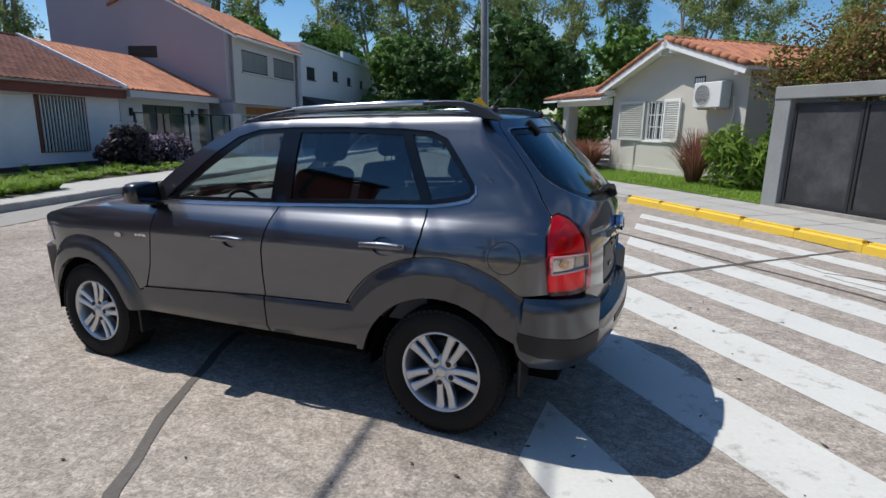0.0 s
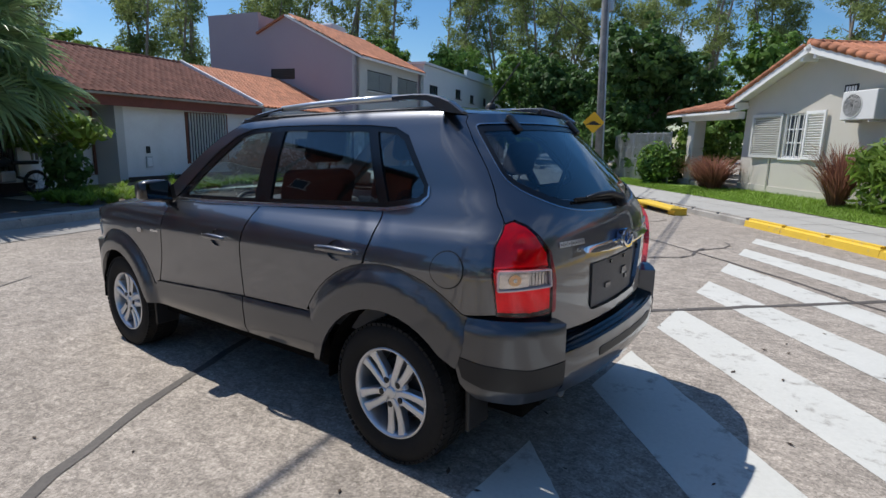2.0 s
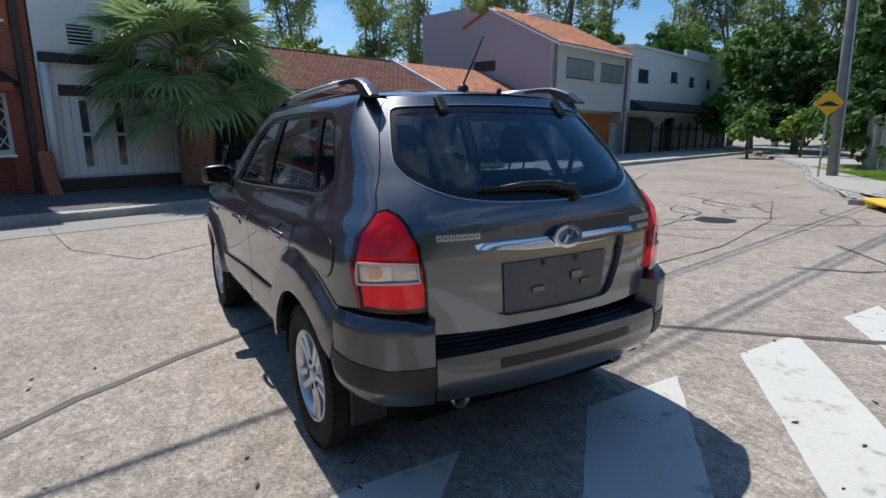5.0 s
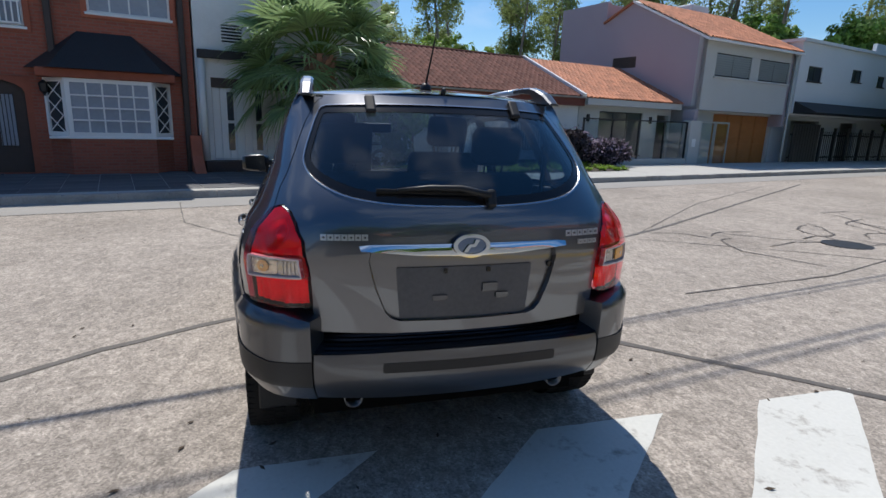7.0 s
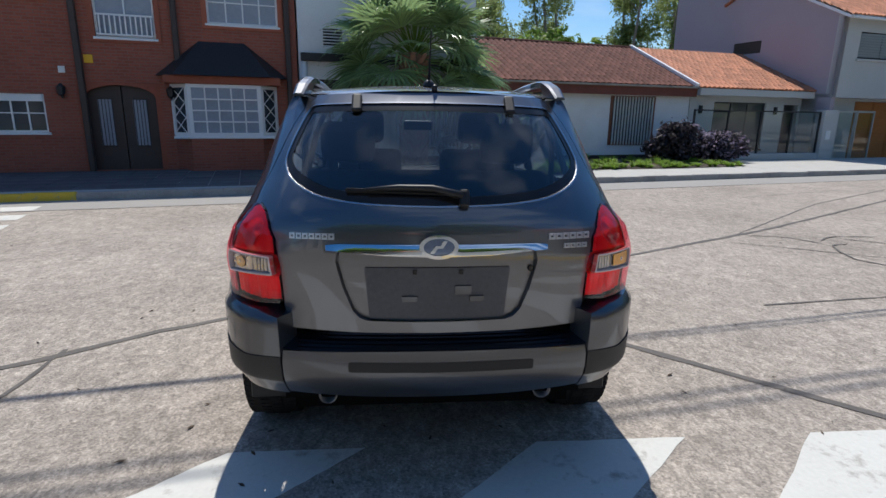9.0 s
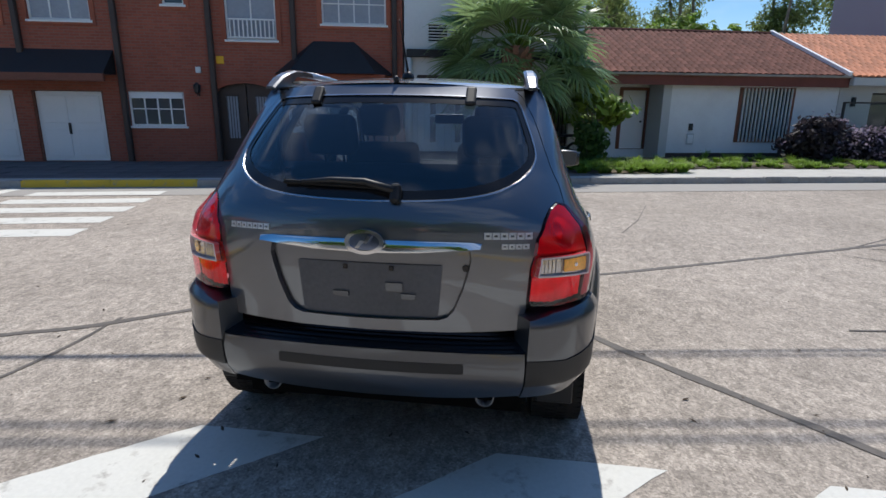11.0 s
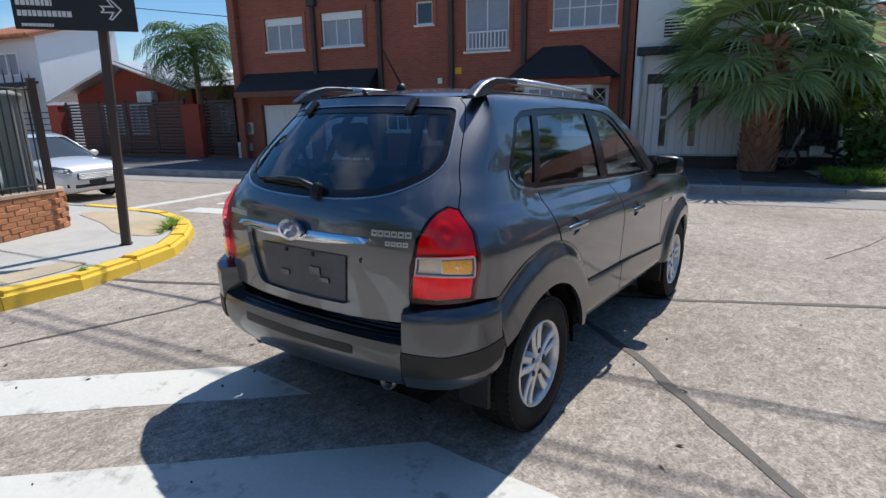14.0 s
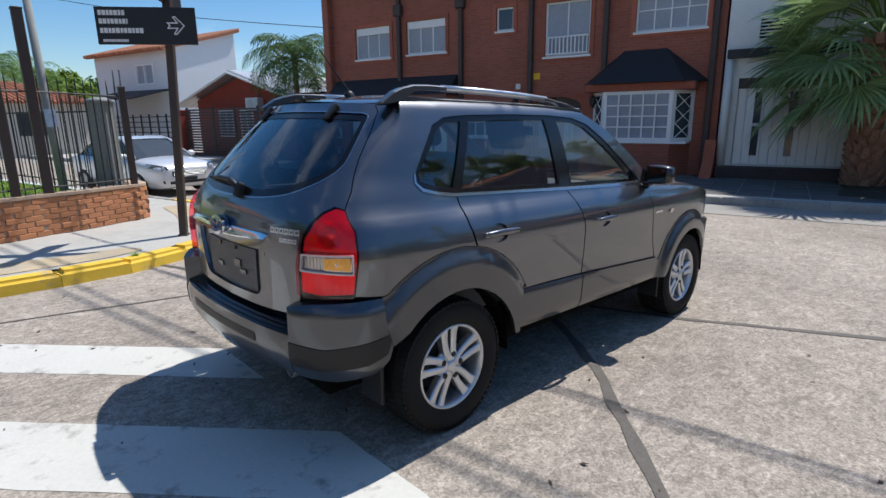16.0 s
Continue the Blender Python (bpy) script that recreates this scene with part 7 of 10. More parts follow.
# --- side panels ---
flareR_out = arc(RX, WZ, 0.60, 33, 147, 14, 0.597)          # rear flare, outer edge, from front to back
bs = SIDE([(-1.222, 1.150), (-1.226, 1.02), (-1.204, 0.925)]) + SIDE(arc(RX, WZ, 0.602, 79, 132, 8, 0.598)) + [(qx(-1.74, 0.77), 0.778)] \
    + [lamp[0], lamp[1], lamp[2], lamp[3], lamp[4]] + seam_up \
    + SIDE([(x, roof_z(x)) for x in (-1.40, -1.2, -1.0, -0.8, -0.6, -0.4, -0.2, -0.05, 0.03)]) \
    + SIDE([(0.22, 1.485), (0.40, 1.378), (0.56, 1.272), (0.74, 1.142), (0.80, 1.085), (0.62, 1.100), (0.60, 1.118)]) + SIDE(dlo[1:15]) + SIDE([(-1.24, 1.160)])
edge_up = [lamp[3], lamp[4]] + seam_up
both("pillar_backing", [(a - 0.07, b) for a, b in edge_up] + [(a + 0.07, b) for a, b in edge_up[::-1]], [], M_gloss, car, off=-0.026, step=0.06, thick=0.0)
both("body_side", bs, [], M_paint, car, thick=0.015, step=0.03)
both("window_surround", SIDE(dlo), [SIDE(g_front), SIDE(g_rear), SIDE(g_quart)], M_gloss, car, off=-0.006, thick=0.02, label="gloss black window surround")
for nm, g in (("front_side_window", g_front), ("rear_side_window", g_rear), ("quarter_window", g_quart)):
    for ob in both(nm, SIDE(shrink(g, -0.008)), [], M_glass if nm == "front_side_window" else M_sideglass, car, off=-0.014, thick=0.0, label="tinted side window glass"):
        ob.visible_shadow = False
# chrome waist strips
strip = [(0.60, 1.100), (0.60, 1.117), (0.20, 1.119), (-0.30, 1.129), (-0.80, 1.145), (-1.24, 1.159), (-1.36, 1.177), (-1.43, 1.194), (-1.462, 1.222), (-1.456, 1.262), (-1.464, 1.262), (-1.474, 1.22), (-1.44, 1.182), (-1.36, 1.163), (-1.24, 1.145), (-0.80, 1.131), (-0.30, 1.114), (0.20, 1.103)]
both("waist_strip", SIDE(strip), [], M_strip, car, off=0.004, step=0.05, thick=0.010, label="bright metal waist strip")

# doors
G = 0.004
df_o = [(0.585, 1.098), (0.20, 1.101), (-0.316, 1.112), (-0.290, 1.02), (-0.250, 0.88), (-0.242, 0.76), (-0.246, 0.625), (0.725, 0.575), (0.665, 0.72), (0.62, 0.90)]
dr_o = [(-0.326, 1.112), (-0.80, 1.128), (-1.214, 1.142), (-1.216, 1.02), (-1.194, 0.932)] + arc(RX, WZ, 0.606, 78, 31, 8, 0.60) + [(-0.886, 0.640), (-0.55, 0.635), (-0.256, 0.625), (-0.252, 0.76), (-0.260, 0.88), (-0.300, 1.02)]
handle_hole = lambda x0, x1, zc: rounded(rect(x0 - 0.015, x1 + 0.015, zc - 0.042, zc + 0.042), 0.04, 5)
for sg in (1, -1):
    F = (lambda p: p) if sg > 0 else flip
    for nm, o, (h0, h1, hz), cl in (("front_door", df_o, (-0.147, 0.088, 0.932), [(0.745, 0.572), (0.735, 0.405), (-0.25, 0.405), (-0.246, 0.622)]),
                                    ("rear_door", dr_o, (-1.15, -0.912, 0.965), [(-0.256, 0.622), (-0.260, 0.405), (-0.872, 0.41), (-0.876, 0.50), (-0.888, 0.637)])):
        mid = (h0 + h1) / 2
        cup = [(mid + 0.062 * math.cos(t), hz - 0.004 + 0.046 * math.sin(t)) for t in np.linspace(0, 2 * math.pi, 17)[:-1]]
        door = skin(nm, F(SIDE(o)), [F(SIDE(cup))], M_paint, car, thick=0.02, step=0.025)
        bowl = skin("handle_bowl", F(SIDE(cup)), [], M_paint, door, off=-0.012, step=0.03, thick=0.0, label="dark hollow behind the handle")
        # handle: a bar with rounded ends
        bm = bmesh.new()
        n = 9
        rows = []
        for i in range(n):
            t = i / (n - 1)
            x = h0 + (h1 - h0) * t
            zc = hz + 0.004 * math.sin(math.pi * t)
            out = 0.014 + 0.014 * math.sin(math.pi * min(1, max(0, t)))
            hh = 0.017 * (0.45 + 0.55 * math.sin(math.pi * min(max(t, 0.08), 0.92)) ** 0.5)
            p = S(sg * qx(x, zc), zc)
            c = Vector((x, p.y + sg * out, zc))
            rows.append([bm.verts.new(c + Vector((0, sg * 0.013 * math.cos(k), hh * math.sin(k)))) for k in np.linspace(0, 2 * math.pi, 9)[:-1]])
        for a, b in zip(rows, rows[1:]):
            bridge(bm, a, b)
        bm.faces.new(rows[0])
        bm.faces.new(rows[-1])
        bmesh.ops.recalc_face_normals(bm, faces=bm.faces)
        part("handle", bm, M_paint, door, "grey painted door handle", smooth=True)
        for x in (h0 + 0.012, h1 - 0.012):
            p = S(sg * qx(x, hz), hz)
            part("handle_foot", newbox(x - 0.014, x + 0.014, p.y - 0.012, p.y + sg * 0.022 if sg > 0 else p.y + 0.012, hz - 0.01, hz + 0.012) if sg > 0 else newbox(x - 0.014, x + 0.014, p.y - 0.022, p.y + 0.012, hz - 0.01, hz + 0.012), M_chrome, door)
        skin("door_cladding", F(SIDE(cl)), [], M_clad, door, offfn=lambda a, b: 0.016 * smooth01((b - 0.40) / 0.04) * smooth01((0.642 - b) / 0.03) + 0.002, thick=0.02, step=0.05, label="grey satin lower door cladding")

# front wing
wing = [(0.595, 1.085), (0.63, 0.90), (0.675, 0.72), (0.735, 0.580)] + arc(FX, WZ, 0.555, 157, 28, 16, 0.535) + [(1.90, 0.62), (1.945, 0.76), (1.945, 0.84)] + [(x, hood_z(x)) for x in (1.92, 1.85, 1.7, 1.5, 1.3, 1.1, 0.9, 0.80)]
both("front_wing", SIDE(wing), [], M_paint, car, thick=0.015)
# flares round the wheels
fl_in = arc(RX, WZ, 0.412, 16, 163, 18, 0.405)
fl_out = arc(RX, WZ, 0.600, 132, 34, 14, 0.596)
rear_flare = [(-0.872, 0.408)] + [(-0.905, 0.408)] + fl_in[1:-3] + [(-1.700, 0.560), (-1.742, 0.690), (-1.738, 0.772)] + fl_out + [(-0.888, 0.60)]
bulge = lambda cx, r0, r1: (lambda a, b: 0.040 * smooth01((r1 - math.hypot(S(abs(a), b).x - cx, b - WZ)) / 0.085) + 0.003)
both("rear_wheel_flare", SIDE(rear_flare), [], M_clad, car, offfn=bulge(RX, 0.42, 0.60), thick=0.022, step=0.028, label="grey satin wheel arch flare")
ff_in = arc(FX, WZ, 0.400, 170, 8, 18, 0.39)
ff_out = arc(FX, WZ, 0.552, 30, 157, 16, 0.532)
front_flare = [(0.740, 0.405)] + [(0.90, 0.40)] + ff_in[1:-1] + [(1.735, 0.36), (1.82, 0.40), (1.80, 0.60)] + ff_out + [(0.752, 0.55)]
both("front_wheel_flare", SIDE(front_flare), [], M_clad, car, offfn=bulge(FX, 0.38, 0.54), thick=0.022, step=0.028, label="grey satin wheel arch flare")
# fuel flap, indicators, small side marks
fc = [(-1.648 + 0.074 * math.cos(t), 0.948 + 0.070 * math.sin(t)) for t in np.linspace(0, 2 * math.pi, 25)[:-1]]
ringo = SIDE([(-1.648 + 0.079 * math.cos(t), 0.948 + 0.075 * math.sin(t)) for t in np.linspace(0, 2 * math.pi, 25)[:-1]])
skin("fuel_flap_gap", ringo, [SIDE(fc)], M_black, car, off=0.0022, step=0.03, thick=0.0)
skin("fuel_flap", SIDE(fc), [], M_paint, car, off=0.004, step=0.03, thick=0.006)
both("side_indicator", SIDE(rounded(rect(0.885, 0.945, 0.882, 0.912), 0.014)), [], M_clear, car, off=0.010, step=0.02, thick=0.012, label="small clear side indicator")
for a, b in ((0.66, 0.69), (0.697, 0.725), (0.732, 0.755)):
    both("side_mark", SIDE(rect(a, b, 0.898, 0.912)), [], M_chrome, car, off=0.005, step=0.02, thick=0.006)

# --- tail ---
gl = [(0.0, 1.146), (0.20, 1.150), (0.36, 1.162), (0.48, 1.186), (0.575, 1.235), (0.610, 1.290), (0.602, 1.345), (0.570, 1.43), (0.538, 1.500), (0.516, 1.518), (0.47, 1.524), (0.22, 1.532), (0.0, 1.534)]
gl = [(p.x, p.y) for p in catmull(gl, 3)]
tg_half = [(0.0, 0.668), (qy(0.30, 0.67), 0.670), (qy(0.585, 0.68), 0.682), (qy(0.598, 0.76), 0.77)] + [(a - 0.006, b) for a, b in lamp[10:3:-1]] + [(a - 0.006, b) for a, b in seam_up] \
    + [(qy(0.52, 1.56), 1.566), (qy(0.30, 1.56), 1.574), (0.0, 1.578)]
mirror_poly = lambda h: h + [(-a, b) for a, b in h[-2:0:-1]]
glq = TAIL(gl)
pan = [(0.0, 0.972), (0.20, 0.974), (0.385, 0.982), (0.392, 0.945), (0.365, 0.84), (0.33, 0.755), (0.305, 0.728), (0.27, 0.716), (0.10, 0.712), (0.0, 0.712)]
panq = TAIL(pan)
gate = skin("tailgate", mirror_poly(tg_half), [mirror_poly(glq), mirror_poly(panq)], M_paint, car, thick=0.02, step=0.045, edge_step=0.045)
rg = skin("rear_window", mirror_poly([(a * 1.006, b) for a, b in glq]), [], M_rearglass, gate, off=-0.008, thick=0.0, label="dark tinted rear window")
rg.visible_shadow = False
fr = mirror_poly(glq)
skin("window_border", fr, [shrink(fr, 0.032)], M_gloss, gate, off=-0.005, step=0.05, thick=0.0, label="black border of the rear window")
# thin bright ring: the highlight along the window seal, built as a metal strip
skin("window_seal", shrink(fr, -0.0045), [shrink(fr, 0.001)], M_strip, gate, off=0.002, step=0.05, thick=0.004)
# plate recess
skin("plate_recess", mirror_poly(TAIL([(a * 1.05, 0.842 + (b - 0.842) * 1.10) for a, b in pan])), [], M_paint, gate, off=-0.022, step=0.06, thick=0.0)
plate = TAIL([(-0.284, 0.920), (0.284, 0.920), (0.268, 0.722), (-0.268, 0.722)])
skin("plate_base", rounded(plate, 0.006), [], M_plategrey, gate, off=-0.014, step=0.06, thick=0.012, label="dark grey empty plate carrier")
for y, z, w, h in ((0.11, 0.80, 0.03, 0.010), (-0.10, 0.835, 0.032, 0.016), (-0.155, 0.80, 0.028, 0.010), (0.09, 0.905, 0.008, 0.008), (-0.09, 0.905, 0.008, 0.008)):
    skin("plate_clip", TAIL(rect(y - w, y + w, z - h, z + h)), [], M_clad if h > 0.009 else M_gloss, gate, off=-0.006, step=0.03, thick=0.008)
skin("key_lock", TAIL([(-0.372 + 0.012 * math.cos(t), 0.912 + 0.012 * math.sin(t)) for t in np.linspace(0, 6.283, 13)[:-1]]), [], M_gloss, gate, off=-0.012, step=0.02, thick=0.01)
chrome = [(-0.425, 1.008), (-0.42, 0.992), (-0.20, 0.974), (0.0, 0.968), (0.20, 0.974), (0.42, 0.992), (0.425, 1.008), (0.38, 1.012), (0.0, 1.012), (-0.38, 1.012)]
skin("chrome_bar", TAIL(chrome), [], M_chrome, gate, offfn=lambda a, b: 0.012 + 0.016 * smooth01((1.012 - b) / 0.02), step=0.03, thick=0.03, label="long chrome grip bar")
# emblem: an oval ring and a slanted bar
ell = lambda a, b, n=28: TAIL([(a * math.cos(t), 1.008 + b * math.sin(t)) for t in np.linspace(0, 2 * math.pi, n + 1)[:-1]])
emb = skin("emblem", ell(0.068, 0.040), [], M_emblem, gate, off=0.034, step=0.03, thick=0.03, label="oval blue-grey emblem disc")
skin("emblem_ring", ell(0.073, 0.044), [ell(0.057, 0.031)], M_chrome, emb, off=0.041, step=0.02, thick=0.012)
skin("emblem_bar", TAIL([(0.034, 0.986), (0.018, 0.986), (0.004, 1.004), (-0.012, 1.004), (-0.030, 1.030), (-0.014, 1.032), (-0.004, 1.014), (0.012, 1.014)]), [], M_chrome, emb, off=0.043, step=0.02, thick=0.008)
# maker's and model names as plain bars
for y0, z0, n, w, h in ((0.565, 1.026, 7, 0.0215, 0.022), (-0.435, 1.022, 6, 0.026, 0.024), (-0.500, 0.988, 4, 0.022, 0.018)):
    for i in range(n):
        a = y0 - i * (w + 0.0035)
        skin("badge_bar", TAIL([(a, z0), (a - w, z0), (a - w, z0 + h), (a, z0 + h)]), [TAIL([(a - 0.006, z0 + h * 0.32), (a - w + 0.006, z0 + h * 0.32), (a - w + 0.006, z0 + h * 0.66), (a - 0.006, z0 + h * 0.66)])], M_alloy, gate, off=0.005, step=0.02, thick=0.005)
# hinges of the opening glass, washer nozzle, wiper
for y in (0.325, -0.335):
    bm = newbox(-0.022, 0.022, -0.011, 0.011, -0.048, 0.048, 0.009, 2)
    p = S(qy(abs(y), 1.53) * (1 if y > 0 else -1), 1.53, 0.010)
    part("glass_hinge", bm, M_black, gate, "black window hinge", smooth=False, m=Matrix.Translation(p) @ Matrix.Rotation(radians(44), 4, "Y") @ Matrix.Rotation(radians(90), 4, "Z"))
bm = bmesh.new()
lathe(bm, [(0.012, 0), (0.012, 0.022), (0.006, 0.030), (0.0005, 0.031)], 10, "z")
part("washer_nozzle", bm, M_black, gate, m=Matrix.Translation((-1.585, -0.01, 1.583)) @ Matrix.Rotation(radians(-25), 4, "Y"))
wp = lambda y, z, o: S(qy(abs(y), z) * (1 if y >= 0 else -1), z, o)
wiper = part("wiper_pivot", newbox(-0.022, 0.022, -0.020, 0.020, -0.036, 0.036, 0.012, 2, m=Matrix.Translation(wp(-0.10, 1.172, 0.016)) @ Matrix.Rotation(radians(22), 4, "Y")), M_black, gate, "black rear wiper")
bm = bmesh.new()
tube(bm, [wp(-0.095, 1.185, 0.032), wp(0.02, 1.212, 0.036), wp(0.15, 1.214, 0.034), wp(0.27, 1.205, 0.028)], [0.016, 0.013, 0.011, 0.006], 8)
part("wiper_arm", bm, M_black, wiper, smooth=True)
bm = bmesh.new()
tube(bm, [wp(-0.06, 1.190, 0.012), wp(0.15, 1.197, 0.013), wp(0.35, 1.200, 0.012)], 0.009, 6)
part("wiper_blade", bm, M_rubber, wiper)

# tail lamps: a relief of red reflectors behind a clear red cover, with a framed band of clear and amber lenses
z0, z1 = 0.886, 0.958
qa, qb = qy(0.624, 0.92) + 0.006, qx(-1.826, 0.92) - 0.028
cq, cz = (qa + qb) / 2 + 0.022, 1.040


def lamp_relief(a, b):
    if b > z1:                                   # round bowl with a bulb in its middle
        r = math.hypot(a - cq, b - cz)
        return -0.026 + 0.026 * smooth01((r - 0.026) / 0.034) + 0.018 * smooth01((0.020 - r) / 0.012) - 0.004 * abs(math.sin(a * 170)) * smooth01((r - 0.058) / 0.01)
    if b < z0:                                   # fluted lower reflector in two fields
        fl = 0.010 * abs(math.sin((a - qa) * 95))
        return -0.016 + fl + 0.004 * abs(math.sin(b * 190)) - 0.008 * smooth01((0.012 - abs(a - (qa + qb) / 2)) / 0.008)
    return -0.020


for sg in (1, -1):
    F = (lambda p: p) if sg > 0 else flip
    band = rounded([(qa, z0), (qb, z0 - 0.006), (qb, z1 + 0.004), (qa + 0.01, z1)], 0.008)
    tl = skin("tail_lamp", F(rounded(lamp, 0.012)), [F(band)], M_redlens, car, offfn=lambda a, b: 0.012 + 0.012 * smooth01((1.13 - b) / 0.1), step=0.03, thick=0.03, label="large red tail lamp with a clear and amber band")
    tl.visible_shadow = False
    skin("reflector", F(shrink(lamp, 0.008)), [], M_red, tl, offfn=lambda a, b: lamp_relief(abs(a), b), step=0.0085, thick=0.0, label="red fluted lamp reflector")
    skin("clear_band", F(band), [], M_clear, tl, off=0.004, step=0.03, thick=0.006, label="clear lamp band")
    skin("band_frame", F(band), [F(shrink(band, 0.006))], M_bandframe, tl, off=0.024, step=0.02, thick=0.020, label="pale frame of the lamp band")
    qm = qa + (qb - qa) * 0.40
    for k in range(5):                            # reversing lamp: upright flutes on the inner side
        w0 = qa + 0.016 + (qm - qa - 0.016) * k / 5
        skin("clear_rib", F([(w0, z0 + 0.008), (w0 + 0.010, z0 + 0.008), (w0 + 0.010, z1 - 0.006), (w0, z1 - 0.006)]), [], M_clear, tl, off=0.008, step=0.02, thick=0.004)
    ca, cb = (qm + qb) / 2, (z0 + z1) / 2
    dish = rounded([(qm + 0.010, z0 + 0.008), (qb - 0.008, z0 + 0.004), (qb - 0.008, z1 - 0.004), (qm + 0.010, z1 - 0.008)], 0.012)
    glow = [(ca + 0.026 * math.cos(t), cb + 0.022 * math.sin(t)) for t in np.linspace(0, 2 * math.pi, 17)[:-1]]
    am = skin("indicator_lens", F(dish), [], M_amberclear, tl, offfn=lambda a, b: 0.007 + 0.005 * abs(math.sin(abs(a) * 190)) * abs(math.sin(b * 170)), step=0.006, thick=0.004, label="pale amber faceted indicator lens")
    skin("amber_bowl", F(glow if sg > 0 else shrink(dish, 0.006)), [], M_amber if sg > 0 else M_amberdeep, am, offfn=lambda a, b: 0.013 + 0.003 * abs(math.sin(abs(a) * 260)), step=0.006, thick=0.003)
    bulb = [(ca + 0.008 * math.cos(t), cb + 0.008 * math.sin(t)) for t in np.linspace(0, 2 * math.pi, 13)[:-1]]
    skin("bulb", F(bulb), [], M_clear, am, off=0.017, step=0.02, thick=0.004)

# rear bumper: two corners and the middle
bo = lambda a, b: 0.035 + 0.045 * smooth01((1.05 - abs(a)) / 0.35) * smooth01((0.80 - b) / 0.05) - 0.05 * smooth01((0.50 - b) / 0.12)
qc = qy(0.590, 0.70)
c_out = [(qc, 0.742), (qy(0.68, 0.76), 0.760), (qx(-1.80, 0.77), 0.772), (qx(-1.742, 0.77), 0.772), (qx(-1.735, 0.68), 0.68), (qx(-1.695, 0.60), 0.58), (qx(-1.715, 0.5), 0.50), (qx(-1.765, 0.43), 0.430), (qy(0.74, 0.42), 0.405), (qc, 0.412)]
ins = [(qc - 0.001, 0.586), (qy(0.72, 0.575), 0.574), (qx(-1.80, 0.595), 0.597), (qx(-1.702, 0.62), 0.618), (qx(-1.725, 0.53), 0.528), (qx(-1.80, 0.495), 0.494), (qy(0.72, 0.475), 0.474), (qc - 0.001, 0.480)]
bumper = root("rear_bumper", None, "grey satin rear bumper with black inserts")
bumper.parent = car
for sg in (1, -1):
    F = (lambda p: p) if sg > 0 else flip
    skin("bumper_corner", F(c_out), [], M_clad, bumper, offfn=lambda a, b: bo(a, b) - 0.025 * smooth01((b - 0.735) / 0.035), step=0.045, thick=0.10)
    skin("corner_insert", F(ins), [], M_black, bumper, offfn=lambda a, b: bo(a, b) + 0.004, step=0.045, thick=0.008, label="black rubber bumper insert")
mid_low = [(-qc + 0.006, 0.612), (-qy(0.3), 0.618), (0, 0.620), (qy(0.3), 0.618), (qc - 0.006, 0.612), (qc - 0.006, 0.425), (qy(0.3), 0.412), (0, 0.410), (-qy(0.3), 0.412), (-qc + 0.006, 0.425)]
skin("bumper_middle", mid_low, [], M_clad, bumper, offfn=lambda a, b: bo(a, b) - 0.012 * smooth01((b - 0.585) / 0.03), step=0.05, thick=0.03)
skin("bumper_slot", rounded([(-qy(0.375), 0.577), (qy(0.345), 0.579), (qy(0.345), 0.538), (-qy(0.375), 0.536)], 0.008), [], M_black, bumper, offfn=lambda a, b: bo(a, b) + 0.003, step=0.05, thick=0.006, label="black slot in the bumper")
bm = bmesh.new()   # dark step under the tailgate, ribbed
ys_ = np.linspace(-0.61, 0.61, 25)
step_rows = []
for i in range(11):
    o = 0.066 - i * 0.012
    step_rows.append([bm.verts.new(Vector((*S(math.copysign(qy(abs(y), 0.66), y), 0.66, o).xy, 0.617 + i * 0.004 + (0.0015 if i % 2 else 0)))) for y in ys_])
for r0, r1 in zip(step_rows, step_rows[1:]):
    for k in range(len(ys_) - 1):
        bm.faces.new((r0[k], r0[k + 1], r1[k + 1], r1[k]))
part("bumper_step", bm, M_gloss, bumper, "black ribbed loading step")
for y in (0.445, -0.452):
    bm = bmesh.new()
    lathe(bm, [(0.036, 0.20), (0.038, 0.0), (0.034, 0.0), (0.032, 0.12), (0.0005, 0.12)], 20, "x", (-1.975, y, 0.380))
    part("exhaust_tip", bm, M_tip, car, "round dull metal exhaust tip", smooth=True)
    bm = bmesh.new()
    tube(bm, [(-1.84, y, 0.382), (-1.6, y, 0.36), (-1.2, y * 0.8, 0.33)], 0.03, 10)
    part("exhaust_pipe", bm, M_darkmetal, car)
for sg in (1, -1):
    part("mud_flap", newbox(-1.725, -1.705, sg * 0.745 - 0.08, sg * 0.745 + 0.08, 0.25, 0.55, 0.006, m=None), M_black, car, "black rubber mud flap")
    part("mud_flap", newbox(0.865, 0.885, sg * 0.80 - 0.08, sg * 0.80 + 0.08, 0.24, 0.5, 0.006), M_black, car, "black rubber mud flap")

# --- nose ---
nq = [(qx(1.935, 0.7), 0.60), (qx(1.935, 0.7), 0.755)] + [(q, hood_z(S(q, 0.8).x) - 0.01) for q in np.linspace(qx(1.94, 0.75) + 0.02, _len[-1] - 0.001, 8)] + [(_len[-1] - 0.001, 0.60)]
both("grille_panel", nq, [], M_black, car, thick=0.0)
fb = [(qx(1.80, 0.5), 0.37), (qx(1.80, 0.6), 0.745), (qx(1.93, 0.7), 0.745), (_len[-1] - 0.001, 0.62), (_len[-1] - 0.001, 0.36)]
both("front_bumper", fb, [], M_clad, car, off=0.035, thick=0.05, label="grey satin front bumper")
hl = [(qx(1.70, 0.85), 0.80), (qx(1.72, 0.85), 0.90), (qx(1.90, 0.8), 0.862), (qx(2.0, 0.8), 0.80), (qx(2.0, 0.75), 0.745), (qx(1.88, 0.75), 0.752)]
